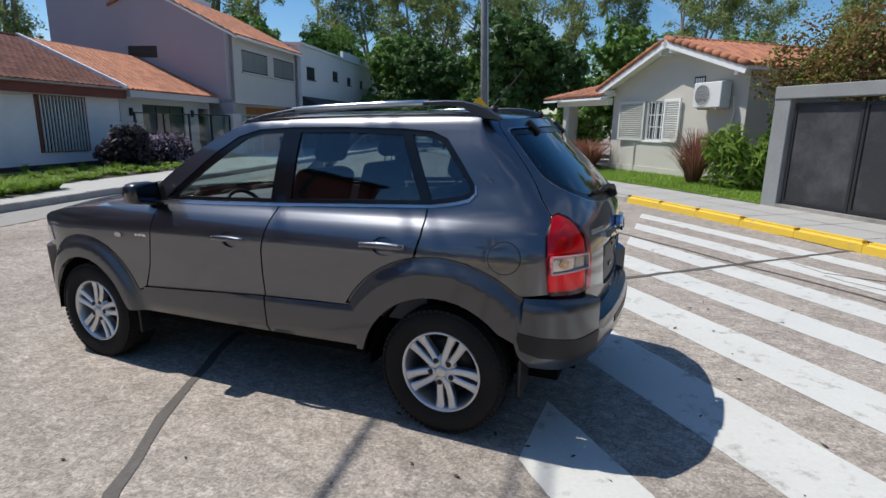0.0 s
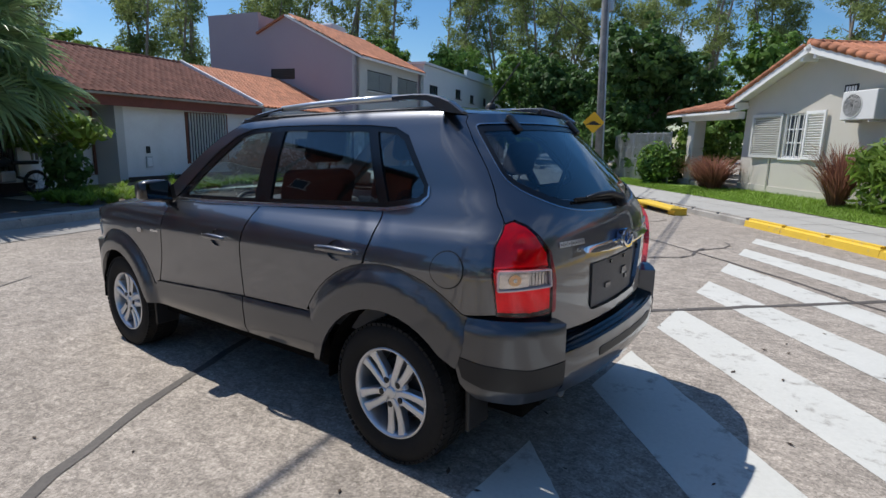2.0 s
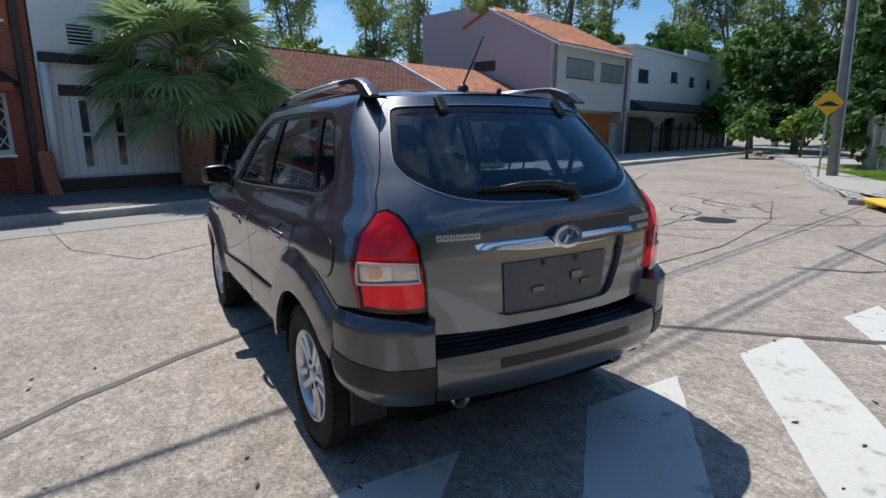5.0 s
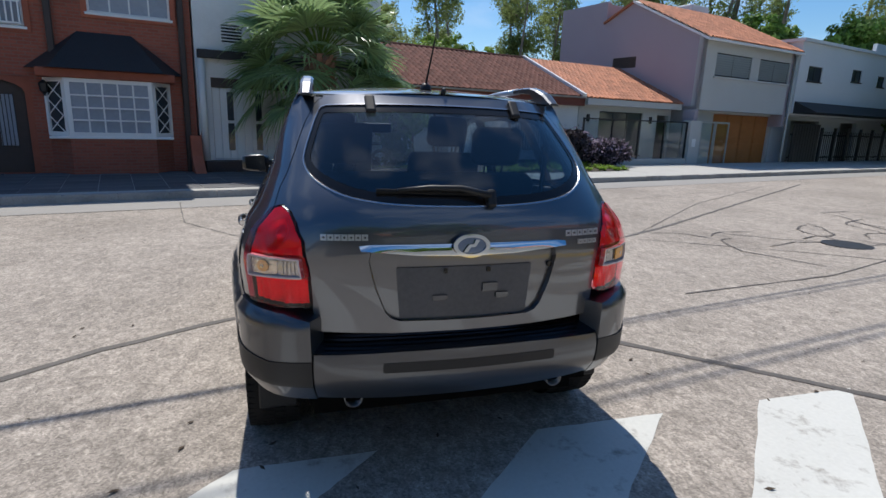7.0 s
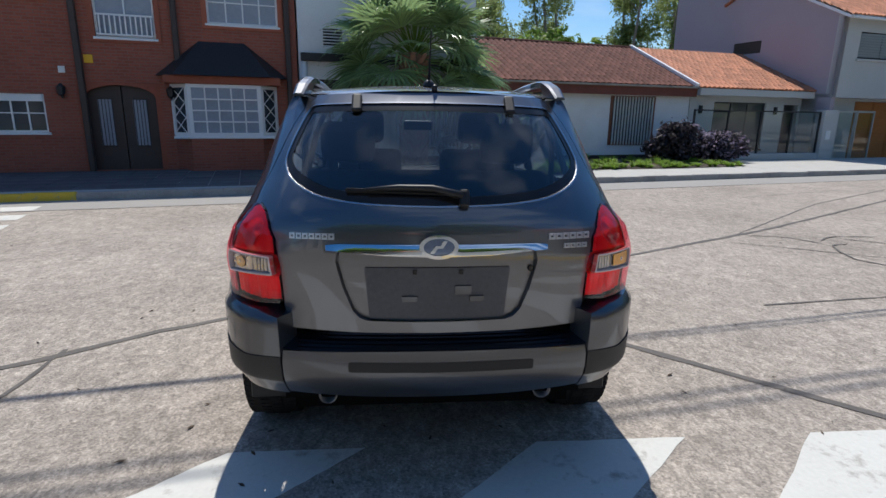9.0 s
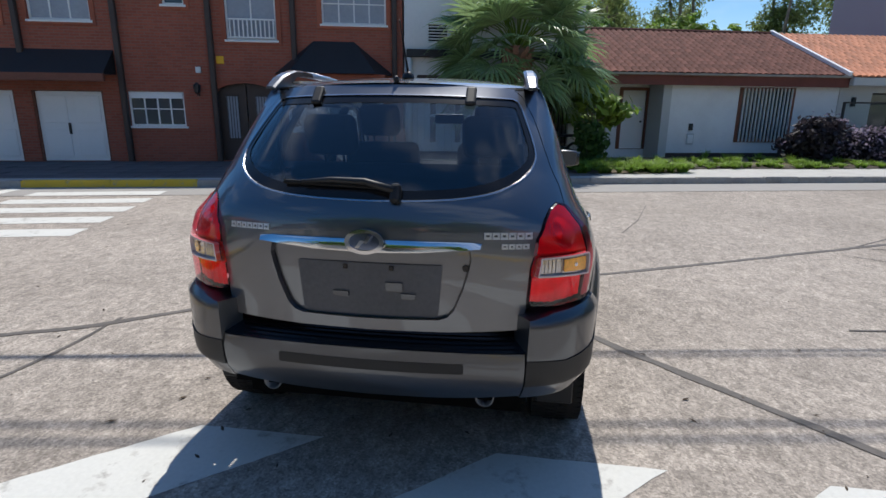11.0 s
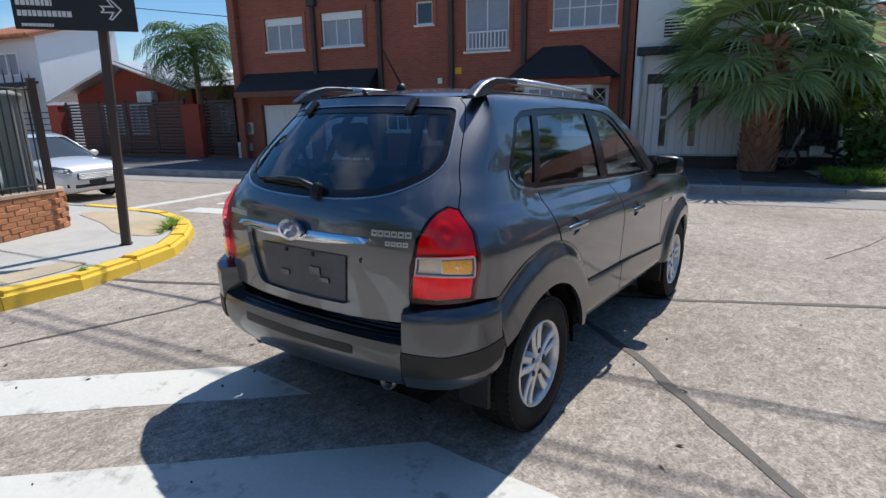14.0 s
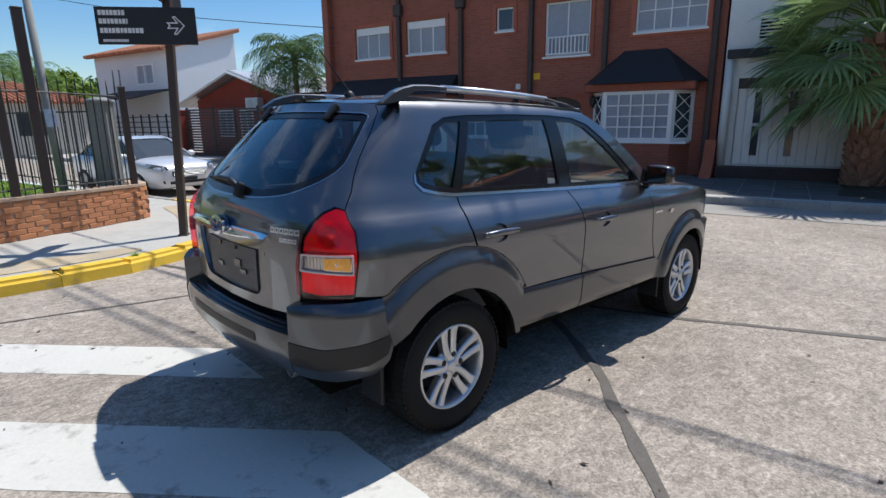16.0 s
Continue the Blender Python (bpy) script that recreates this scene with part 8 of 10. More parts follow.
both("headlamp", hl, [], M_clear, car, off=0.006, thick=0.02, step=0.04, label="clear headlamp lens")

# --- roof, bonnet, windscreen ---
def patch(name, fn, na, nb, material, parent, label=""):
    bm = bmesh.new()
    vs = [[bm.verts.new(fn(-1 + 2 * i / na, j / nb)) for i in range(na + 1)] for j in range(nb + 1)]
    for j in range(nb):
        for i in range(na):
            bm.faces.new((vs[j][i], vs[j][i + 1], vs[j + 1][i + 1], vs[j + 1][i]))
    face_out(bm)
    return part(name, bm, material, parent, label, smooth=True)


def roof_fn(a, b):
    x = 0.03 - 1.592 * b
    z = roof_z(x)
    p = S(qx(x, z), z)
    k = 1 - a * a
    return Vector((x + 0.075 * k * (1 - b) ** 3 - 0.045 * k * b ** 6, p.y * a, z + 0.046 * (1 - abs(a) ** 2.6) * min(1, 0.4 + 3 * (1 - b), 0.55 + 3 * b)))


patch("roof", roof_fn, 24, 40, M_paint, car)


def bonnet_fn(a, b):
    x = 0.80 + 1.16 * b
    z = hood_z(x)
    p = S(qx(x, z), z)
    k = 1 - a * a
    return Vector((x + 0.13 * k, p.y * a, z + 0.045 * (1 - abs(a) ** 3) - 0.04 * k * b ** 4))


patch("bonnet", bonnet_fn, 20, 20, M_paint, car)


def screen_fn(a, b):
    k = 1 - a * a
    y0, y1 = 0.775, 0.635
    return Vector((0.79 + 0.15 * k + (0.03 - 0.79 + (0.075 - 0.15) * k) * b + 0.03 * math.sin(math.pi * b), a * (y0 + (y1 - y0) * b), 1.085 + 0.02 * k + (1.562 + 0.046 * (1 - abs(a) ** 2.6) * 0.5 - 1.085 - 0.02 * k) * b + 0.035 * math.sin(math.pi * b)))


ws = patch("windscreen", screen_fn, 16, 12, M_glass, car, "clear windscreen")
ws.visible_shadow = False
patch("scuttle", lambda a, b: Vector((0.80 + 0.15 * (1 - a * a) - 0.06 * b, a * 0.80, 1.078 + 0.02 * (1 - a * a) + 0.005 * b)), 12, 3, M_black, car)
# roof rails
for sg in (1, -1):
    rail = root("roof_rail", None, "silver roof rail on dark grey feet")
    rail.parent = car
    bm = bmesh.new()
    tube(bm, [(-0.30, sg * 0.585, 1.634), (-0.55, sg * 0.578, 1.645), (-0.85, sg * 0.572, 1.651), (-1.14, sg * 0.570, 1.651)], 0.017, 12)
    part("rail_bar", bm, M_alloy, rail, "silver bar", smooth=True)

    def foot(pts):
        bm = bmesh.new()
        rows = []
        for x, y, zt, zb, w in pts:
            rows.append([bm.verts.new((x, sg * (y + o * w), z)) for o, z in ((-0.5, zb), (-0.5, zt - 0.006), (-0.28, zt), (0.28, zt), (0.5, zt - 0.006), (0.5, zb))])
        for a, b in zip(rows, rows[1:]):
            bridge(bm, a, b)
        bm.faces.new(rows[0])
        bm.faces.new(rows[-1])
        bmesh.ops.recalc_face_normals(bm, faces=bm.faces)
        part("rail_foot", bm, M_clad, rail, smooth=False)
    foot([(0.06, 0.612, 1.572, 1.560, 0.03), (-0.10, 0.600, 1.614, 1.585, 0.045), (-0.22, 0.590, 1.631, 1.616, 0.045), (-0.32, 0.584, 1.644, 1.625, 0.042)])
    foot([(-1.12, 0.570, 1.662, 1.640, 0.040), (-1.24, 0.570, 1.662, 1.636, 0.048), (-1.33, 0.572, 1.657, 1.626, 0.052), (-1.40, 0.576, 1.641, 1.585, 0.055), (-1.46, 0.582, 1.620, 1.570, 0.055), (-1.535, 0.590, 1.572, 1.560, 0.045)])
    foot([(0.02, 0.606, 1.592, 1.570, 0.045), (-0.4, 0.585, 1.602, 1.585, 0.045), (-0.8, 0.574, 1.604, 1.585, 0.045), (-1.2, 0.572, 1.602, 1.580, 0.045), (-1.40, 0.576, 1.601, 1.57, 0.045)])
bm = bmesh.new()
lathe(bm, [(0.03, 0), (0.026, 0.018), (0.012, 0.03), (0.0005, 0.032)], 12, "z", (-1.30, -0.0, 1.625))
ant = part("antenna_base", bm, M_black, car, "black roof antenna", smooth=True)
bm = bmesh.new()
tube(bm, [(-1.30, 0, 1.65), (-1.40, 0, 1.76), (-1.48, 0, 1.85)], [0.006, 0.004, 0.003], 6)
part("antenna_rod", bm, M_black, ant)

# dark liners in the wheel arches
for cx, r in ((RX, 0.415), (FX, 0.40)):
    for sg in (1, -1):
        bm = bmesh.new()
        rows = []
        for k in range(15):
            a = radians(-4 + 168 * k / 14)
            rows.append([bm.verts.new((cx + r * math.cos(a), sg * y, WZ + r * math.sin(a))) for y in (0.825, 0.50)] + [bm.verts.new((cx + 0.02 * math.cos(a), sg * 0.50, WZ + 0.02 * math.sin(a)))])
        for p, q in zip(rows, rows[1:]):
            bm.faces.new((p[0], q[0], q[1], p[1]))
            bm.faces.new((p[1], q[1], q[2], p[2]))
        part("wheel_liner", bm, M_void, car, "black wheel arch liner")

# --- mirrors ---
for sg in (1, -1):
    mm = root("door_mirror", None, "black glossy door mirror")
    mm.parent = car
    bm = bmesh.new()
    rows = []
    for t, (x0, x1, z0, z1) in zip(np.linspace(0, 1, 7), ((0.645, 0.60, 1.11, 1.215), (0.68, 0.575, 1.10, 1.228), (0.695, 0.567, 1.098, 1.232), (0.70, 0.565, 1.10, 1.232), (0.695, 0.567, 1.102, 1.230), (0.688, 0.569, 1.106, 1.226), (0.665, 0.578, 1.118, 1.212))):
        y = 0.815 + 0.20 * t
        c, hz, hx = ((x0 + x1) / 2, (z0 + z1) / 2), (z1 - z0) / 2, (x0 - x1) / 2
        row = []
        for k in range(12):
            th_ = 2 * math.pi * k / 12
            cx, cz = math.cos(th_), math.sin(th_)
            ex = abs(cx) ** 0.45 * (1 if cx > 0 else -1)
            ez = abs(cz) ** 0.45 * (1 if cz > 0 else -1)
            row.append(bm.verts.new((c[0] + hx * ex, sg * y, c[1] + hz * ez)))
        rows.append(row)
    for a, b in zip(rows, rows[1:]):
        bridge(bm, a, b)
    bm.faces.new(rows[0])
    bm.faces.new(rows[-1])
    bmesh.ops.recalc_face_normals(bm, faces=bm.faces)
    part("mirror_shell", bm, M_mirrorshell, mm, smooth=True)
    bm = bmesh.new()
    v = [bm.verts.new((0.560, sg * y, z)) for y, z in ((0.835, 1.11), (0.985, 1.12), (0.995, 1.21), (0.85, 1.228))]
    bm.faces.new(v)
    part("mirror_glass", bm, M_mirror, mm, "mirror glass")
    part("mirror_arm", newbox(0.60, 0.70, min(sg * 0.80, sg * 0.85), max(sg * 0.80, sg * 0.85), 1.085, 1.145, 0.01), M_black, mm)
    bm = bmesh.new()
    v = [bm.verts.new((x, sg * 0.832 + (0.004 if sg > 0 else -0.004), z)) for x, z in ((0.72, 1.115), (0.50, 1.118), (0.53, 1.21))]
    bm.faces.new(v)
    part("mirror_sail", bm, M_black, mm)

# --- wheels ---
wheel = root("wheel", None, "black tyre on a silver five double-spoke alloy rim")
wheel.parent = car
bm = bmesh.new()
tp = [(0.215, -0.100), (0.235, -0.112), (0.270, -0.120), (0.305, -0.116), (0.326, -0.104), (0.334, -0.085), (0.338, -0.04), (0.338, 0.04), (0.334, 0.085), (0.326, 0.104), (0.305, 0.116), (0.270, 0.120), (0.235, 0.112), (0.215, 0.100)]
lathe(bm, tp, 64, "y")
tyre = part("tyre", bm, M_rubber, wheel, "black road tyre", smooth=True)
tb = bmesh.new()
for i in range(64):
    a = 2 * math.pi * i / 64
    for y0, y1, sh in ((-0.112, -0.062, 0.0), (-0.05, -0.006, 0.5), (0.006, 0.05, 0.0), (0.062, 0.112, 0.5)):
        m4 = Matrix.Rotation(a + sh * 2 * math.pi / 64, 4, "Y")
        edge = abs(y0 + y1) > 0.12
        box(tb, 0.322 if edge else 0.330, 0.3355 if edge else 0.3425, y0, y1, -0.0125, 0.0125, m4)
part("tread", tb, M_rubber, wheel)
bm = bmesh.new()
lathe(bm, [(0.150, -0.09), (0.200, -0.095), (0.214, -0.102), (0.219, 0.100), (0.216, 0.108), (0.209, 0.108), (0.203, 0.098), (0.196, 0.075), (0.190, 0.0), (0.18, -0.06)], 64, "y")
part("rim", bm, M_alloy, wheel, "silver rim", smooth=True)
bm = bmesh.new()
lathe(bm, [(0.0005, 0.020), (0.10, 0.020), (0.145, 0.012), (0.15, -0.02)], 40, "y")
part("brake_disc", bm, M_darkmetal, wheel, smooth=True)
bm = bmesh.new()
lathe(bm, [(0.19, -0.07), (0.05, -0.07), (0.0005, -0.07)], 32, "y")
part("wheel_back", bm, M_tarp, wheel)
for i in range(5):
    for s in (-1, 1):
        bm = bmesh.new()
        rows = []
        for r, tang, w, yo, d in ((0.030, 0.004, 0.032, 0.092, 0.04), (0.062, 0.018, 0.036, 0.093, 0.045), (0.10, 0.0255, 0.036, 0.090, 0.045), (0.15, 0.031, 0.038, 0.090, 0.042), (0.185, 0.034, 0.045, 0.094, 0.04), (0.207, 0.040, 0.060, 0.099, 0.035)):
            c = s * tang
            rows.append([bm.verts.new((r, y, c + dz)) for y, dz in ((yo - d, -w / 2), (yo - 0.006, -w / 2), (yo, -w / 2 + 0.007), (yo, w / 2 - 0.007), (yo - 0.006, w / 2), (yo - d, w / 2))])
        for a, b in zip(rows, rows[1:]):
            bridge(bm, a, b)
        bm.faces.new(rows[0])
        bm.faces.new(rows[-1])
        bmesh.ops.recalc_face_normals(bm, faces=bm.faces)
        part("spoke", bm, M_alloy, wheel, m=Matrix.Rotation(radians(90 + 72 * i + 8), 4, "Y"))
bm = bmesh.new()
lathe(bm, [(0.0005, 0.100), (0.024, 0.100), (0.029, 0.096), (0.031, 0.088), (0.055, 0.086), (0.078, 0.080), (0.082, 0.05)], 32, "y")
part("hub_cap", bm, M_alloy, wheel, smooth=True)
for i in range(5):
    a = radians(90 + 72 * i + 8 + 36)
    bm = bmesh.new()
    lathe(bm, [(0.0005, 0.0965), (0.012, 0.0965), (0.0155, 0.093), (0.0155, 0.07)], 10, "y", (0.061 * math.cos(a), 0, 0.061 * math.sin(a)))
    part("wheel_nut", bm, M_black, wheel)
wheel.matrix_local = Matrix.Translation((RX, 0.768, WZ))
for x, sg in ((FX, 1), (RX, -1), (FX, -1)):
    copy_thing(wheel, Matrix.Translation((x, sg * 0.768, WZ)) @ Matrix.Rotation(0 if sg > 0 else math.pi, 4, "Z") @ Matrix.Rotation(radians(20 if x > 0 else 33), 4, "Y"))

# --- under the body and inside ---
bm = bmesh.new()
box(bm, -1.86, 1.85, -0.60, 0.60, 0.27, 0.50)
box(bm, -0.86, 0.86, -0.80, 0.80, 0.33, 0.50)
box(bm, -1.95, -1.70, -0.62, 0.62, 0.36, 0.62)
part("underbody", bm, M_void, car)
for x in (RX, FX):
    for sg in (1, -1):
        bm = bmesh.new()
        rows = []
        for k in range(15):
            a = radians(-4 + 168 * k / 14)
            r = 0.418 if x < 0 else 0.402
            p = (x + r * math.cos(a), WZ + r * math.sin(a) * 0.99)
            rows.append([bm.verts.new((p[0], sg * y, p[1])) for y in (0.868, 0.56)])
        for a, b in zip(rows, rows[1:]):
            bm.faces.new((a[0], a[1], b[1], b[0]))
        bm.faces.new([r[1] for r in rows])
        part("wheel_housing", bm, M_void, car)
inner = root("cabin", None, "dark grey cloth cabin")
inner.parent = car
part("cabin_floor", newbox(-0.84, 0.82, -0.78, 0.78, 0.50, 0.56), M_darkint, inner)
part("load_floor", newbox(-1.90, -1.15, -0.62, 0.62, 0.56, 0.86), M_darkint, inner)
for sg in (1, -1):
    part("door_lining", newbox(-1.2, 0.62, min(sg * 0.72, sg * 0.76), max(sg * 0.72, sg * 0.76), 0.55, 1.08), M_greyint, inner)
    part("side_lining", newbox(-1.86, -1.22, min(sg * 0.66, sg * 0.72), max(sg * 0.66, sg * 0.72), 0.80, 1.10), M_darkint, inner)
bm = bmesh.new()
prof_d = [(0.50, 0.60), (0.42, 0.80), (0.40, 0.95), (0.46, 1.02), (0.62, 1.055), (0.86, 1.06), (0.86, 0.6)]
L_, R_ = [bm.verts.new((x, 0.78, z)) for x, z in prof_d], [bm.verts.new((x, -0.78, z)) for x, z in prof_d]
bm.faces.new(L_)
bm.faces.new(R_[::-1])
bridge(bm, L_, R_)
bmesh.ops.recalc_face_normals(bm, faces=bm.faces)
part("dashboard", bm, M_greyint, inner)
sw = bmesh.new()
c0 = Vector((0.30, 0.37, 0.97))
rows = []
mw = Matrix.Rotation(radians(-62), 3, "Y")
for k in range(28):
    a = 2 * math.pi * k / 28
    c = c0 + mw @ Vector((0.185 * math.cos(a), 0.185 * math.sin(a), 0))
    d = mw @ Vector((math.cos(a), math.sin(a), 0))
    n_ = mw @ Vector((0, 0, 1))
    rows.append([sw.verts.new(c + 0.014 * (math.cos(t) * d + math.sin(t) * n_)) for t in np.linspace(0, 2 * math.pi, 7)[:-1]])
for k in range(28):
    bridge(sw, rows[k], rows[(k + 1) % 28])
wheel_rim = part("steering_wheel", sw, M_black, inner, "black steering wheel", smooth=True)
part("steering_boss", newbox(-0.03, 0.03, -0.17, 0.17, -0.05, 0.05, 0.012, m=Matrix.Translation(c0) @ Matrix.Rotation(radians(28), 4, "Y")), M_black, wheel_rim)


def seat(x, y, wide, base_z=0.56, back=0.62, rests=(0.0,)):
    st_ = root("seat", None, "dark grey cloth car seat with head restraint")
    st_.parent = inner
    part("cushion", newbox(x - 0.02, x + 0.48, y - wide / 2, y + wide / 2, base_z, base_z + 0.24, 0.05, 3), M_darkint, st_, smooth=True)
    m = Matrix.Translation((x + 0.02, y, base_z + 0.16)) @ Matrix.Rotation(radians(-17), 4, "Y")
    part("seat_back", newbox(-0.07, 0.07, -wide / 2, wide / 2, 0, back, 0.05, 3, m=m), M_darkint, st_, smooth=True)
    for r in rests:
        part("head_restraint", newbox(-0.05, 0.05, r - 0.135, r + 0.135, back + 0.05, back + 0.25, 0.045, 3, m=m), M_darkint, st_, smooth=True)
        for k in (-0.05, 0.05):
            bm = bmesh.new()
            tube(bm, [m @ Vector((0, r + k, back - 0.01)), m @ Vector((0, r + k, back + 0.07))], 0.006, 6)
            part("restraint_rod", bm, M_chrome, st_)


seat(-0.22, 0.38, 0.50, back=0.60)
seat(-0.22, -0.38, 0.50, back=0.60)
seat(-1.10, 0.0, 1.28, back=0.52, rests=(0.40, -0.40))
bm = bmesh.new()
box(bm, -0.02, 0.02, -0.11, 0.11, -0.035, 0.035, Matrix.Translation((0.20, 0.0, 1.455)), 0.012, 2)
part("inside_mirror", bm, M_black, inner, "inside rear-view mirror")
patch("headliner", lambda a, b: roof_fn(a * 0.97, 0.02 + b * 0.95) - Vector((0, 0, 0.022)), 12, 16, M_greyint, inner)
for sg in (1, -1):
    bm = bmesh.new()
    tube(bm, [(-1.42, sg * 0.60, 1.12), (-1.52, sg * 0.57, 1.36), (-1.50, sg * 0.53, 1.50)], 0.014, 6)
    part("seat_belt", bm, M_darkint, inner)

# final stretch of the body shell over the fixed wheels
done = set()
for ob in car.children_recursive:
    top = ob
    while top.parent is not car:
        top = top.parent
    if ob.type != "MESH" or top.name.startswith(("wheel", "mud_flap")) or ob.data.name in done:
        continue
    done.add(ob.data.name)
    me = ob.data
    co = np.empty(len(me.vertices) * 3)
    me.vertices.foreach_get("co", co)
    co = co.reshape(-1, 3)
    co[:, 0] += 0.03 * np.clip((co[:, 0] + 1.3) / 0.5, 0, 1) * np.clip((1.45 - co[:, 0]) / 0.6, 0.2, 1)
    co[:, 2] += 0.045 * np.maximum(0, co[:, 2] - 0.62) - 0.018 * np.maximum(0, co[:, 2] - 1.1)
    me.vertices.foreach_set("co", co.ravel())
    me.update()

# ---------- street-name post on the corner ----------
nz = ground_z(-0.76, 4.62) + 0.13
sp_ = root("street_name_post", pose(-0.76, 4.62, nz), "tall dark brown street-name post with black plates", "street sign")
bm = bmesh.new()
box(bm, -0.045, 0.045, -0.045, 0.045, -0.1, 3.15, bevel=0.008)
part("post", bm, M_brownmetal, sp_, m=Matrix.Rotation(radians(2.6), 4, Vector((0.3, 0.95, 0))) @ Matrix.Rotation(radians(-36), 4, "Z"))
bm = newbox(-0.06, 0.06, -0.06, 0.06, 0.0, 0.02, 0.005)
part("base_plate", bm, M_brownmetal, sp_, m=Matrix.Rotation(radians(-36), 4, "Z"))


def name_plate(ang, s0, s1, z0, z1, bars):
    R = Matrix.Rotation(radians(ang), 4, "Z")
    pl = part("name_plate", newbox(s0, s1, -0.105, -0.085, z0 - nz, z1 - nz, 0.006, 2), M_signblack, sp_, "black plate with white bars", m=R)
    for a0, a1, b0, b1 in bars:
        bm = bmesh.new()
        x = a0
        k = 0
        while x < a1 - 0.01:      # short bars, one for each character
            wd = (b1 - b0) * (0.62 + 0.14 * math.sin(k * 2.1))
            box(bm, x, min(a1, x + wd), -0.1075, -0.1055, b0 - nz, b1 - nz)
            x += wd + (b1 - b0) * 0.16
            k += 1
        part("text_bar", bm, M_letter, pl, m=R)
    return pl, R


pl, R = name_plate(-36, -0.64, 0.46, 2.45, 2.86, [(-0.60, -0.31, 2.768, 2.822), (-0.60, -0.29, 2.676, 2.730), (-0.60, -0.13, 2.575, 2.630), (-0.58, -0.29, 2.478, 2.508)])
arr = [(0.13, 2.625), (0.24, 2.625), (0.20, 2.565), (0.235, 2.555), (0.335, 2.66), (0.235, 2.765), (0.20, 2.755), (0.24, 2.695), (0.13, 2.695), (0.16, 2.66)]
part("arrow", slab(arr, [shrink(arr, 0.013)], lambda a, b, d: (a, -0.108 + d, b - nz), 0.003), M_letter, pl, "outlined white arrow", m=R)
name_plate(54, -0.50, 0.62, 2.92, 3.30, [(-0.4, -0.05, 3.18, 3.235), (-0.4, 0.0, 3.08, 3.135)])

# ---------- corner garden: curved brick wall, railing, gate posts ----------
WL = [(-0.72, 7.25), (-0.70, 6.85), (-0.72, 6.55), (-0.86, 6.40), (-1.12, 6.27), (-1.60, 6.00), (-2.02, 5.87), (-2.50, 5.67), (-3.1, 5.62), (-3.8, 5.80), (-4.6, 6.35), (-6.4, 8.0), (-9.0, 10.6)]


def along(line, step):
    """Points, tangents and run along a line, evenly spaced."""
    out = []
    P = [Vector(p) for p in line]
    run = 0.0
    nxt = 0.0
    for a, b in zip(P, P[1:]):
        d = b - a
        L = d.length
        while nxt <= run + L:
            out.append((a + d * ((nxt - run) / L), d / L))
            nxt += step
        run += L
    return out


def smooth_line(line, n=6):
    P = [Vector(p) for p in line]
    out = []
    for i in range(len(P) - 1):
        p0, p1, p2, p3 = P[max(0, i - 1)], P[i], P[i + 1], P[min(len(P) - 1, i + 2)]
        for k in range(n):
            t = k / n
            out.append(0.5 * (2 * p1 + (p2 - p0) * t + (2 * p0 - 5 * p1 + 4 * p2 - p3) * t * t + (3 * p1 - p0 - 3 * p2 + p3) * t ** 3))
    return out + [P[-1]]


WS = smooth_line(WL)
wall_top = 0.50
pw = root("wall_corner_garden", None, "low curved orange brick garden wall with pale mortar cap", "garden wall", kind="structure")


def wall_strip(name, line, half, z0, z1, material, parent, label=""):
    """A band that follows the line, 2 * half wide."""
    bm = bmesh.new()
    rows = []
    for i, p in enumerate(line):
        d = (line[min(i + 1, len(line) - 1)] - line[max(0, i - 1)]).normalized()
        n = Vector((-d.y, d.x))
        g = ground_z(p.x, p.y) + 0.13
        rows.append([bm.verts.new((p.x + n.x * s * half, p.y + n.y * s * half, g + z)) for s, z in ((-1, z0), (1, z0), (1, z1), (-1, z1))])
    for a, b in zip(rows, rows[1:]):
        bridge(bm, a, b)
    bm.faces.new(rows[0][::-1])
    bm.faces.new(rows[-1])
    bmesh.ops.recalc_face_normals(bm, faces=bm.faces)
    return part(name, bm, material, parent, label)


wall_strip("mortar_core", WS, 0.085, -0.05, wall_top - 0.01, M_mortar, pw)
M_cap = mat("worn_mortar_cap", (0.42, 0.31, 0.23), 0.95, var=0.2, scale=5, fine=40, bump=0.5, bump_dist=0.01)
wall_strip("cap", WS, 0.105, wall_top - 0.012, wall_top + 0.025, M_cap, pw, "worn pale mortar cap")

# railing of black bars on the wall, with gate posts
fe = root("garden_railing", None, "black iron bar railing on the brick wall", "railing")
rail_pts = [q for q, d in along([tuple(p) for p in WS[16:]], 0.118) if q.x > -4.7]
zt = lambda q: ground_z(q.x, q.y) + 0.13
bm = None
for i, q in enumerate(rail_pts):
    if bm is None:
        b0 = bmesh.new()
        tube(b0, [(0, 0, 0), (0, 0, 1.42), (0, 0, 1.50)], [0.0085, 0.0085, 0.002], 6)
        bar0 = part("bar", b0, M_darkmetal, fe)
        bar0.matrix_local = Matrix.Translation((q.x, q.y, zt(q) + wall_top))
        bm = True
    else:
        same_mesh("bar", bar0, Matrix.Translation((q.x, q.y, zt(q) + wall_top)), fe)
for hz in (0.10, 1.28):
    bm = bmesh.new()
    tube(bm, [(q.x, q.y, zt(q) + wall_top + hz) for q in rail_pts], 0.012, 6)
    part("rail", bm, M_darkmetal, fe)
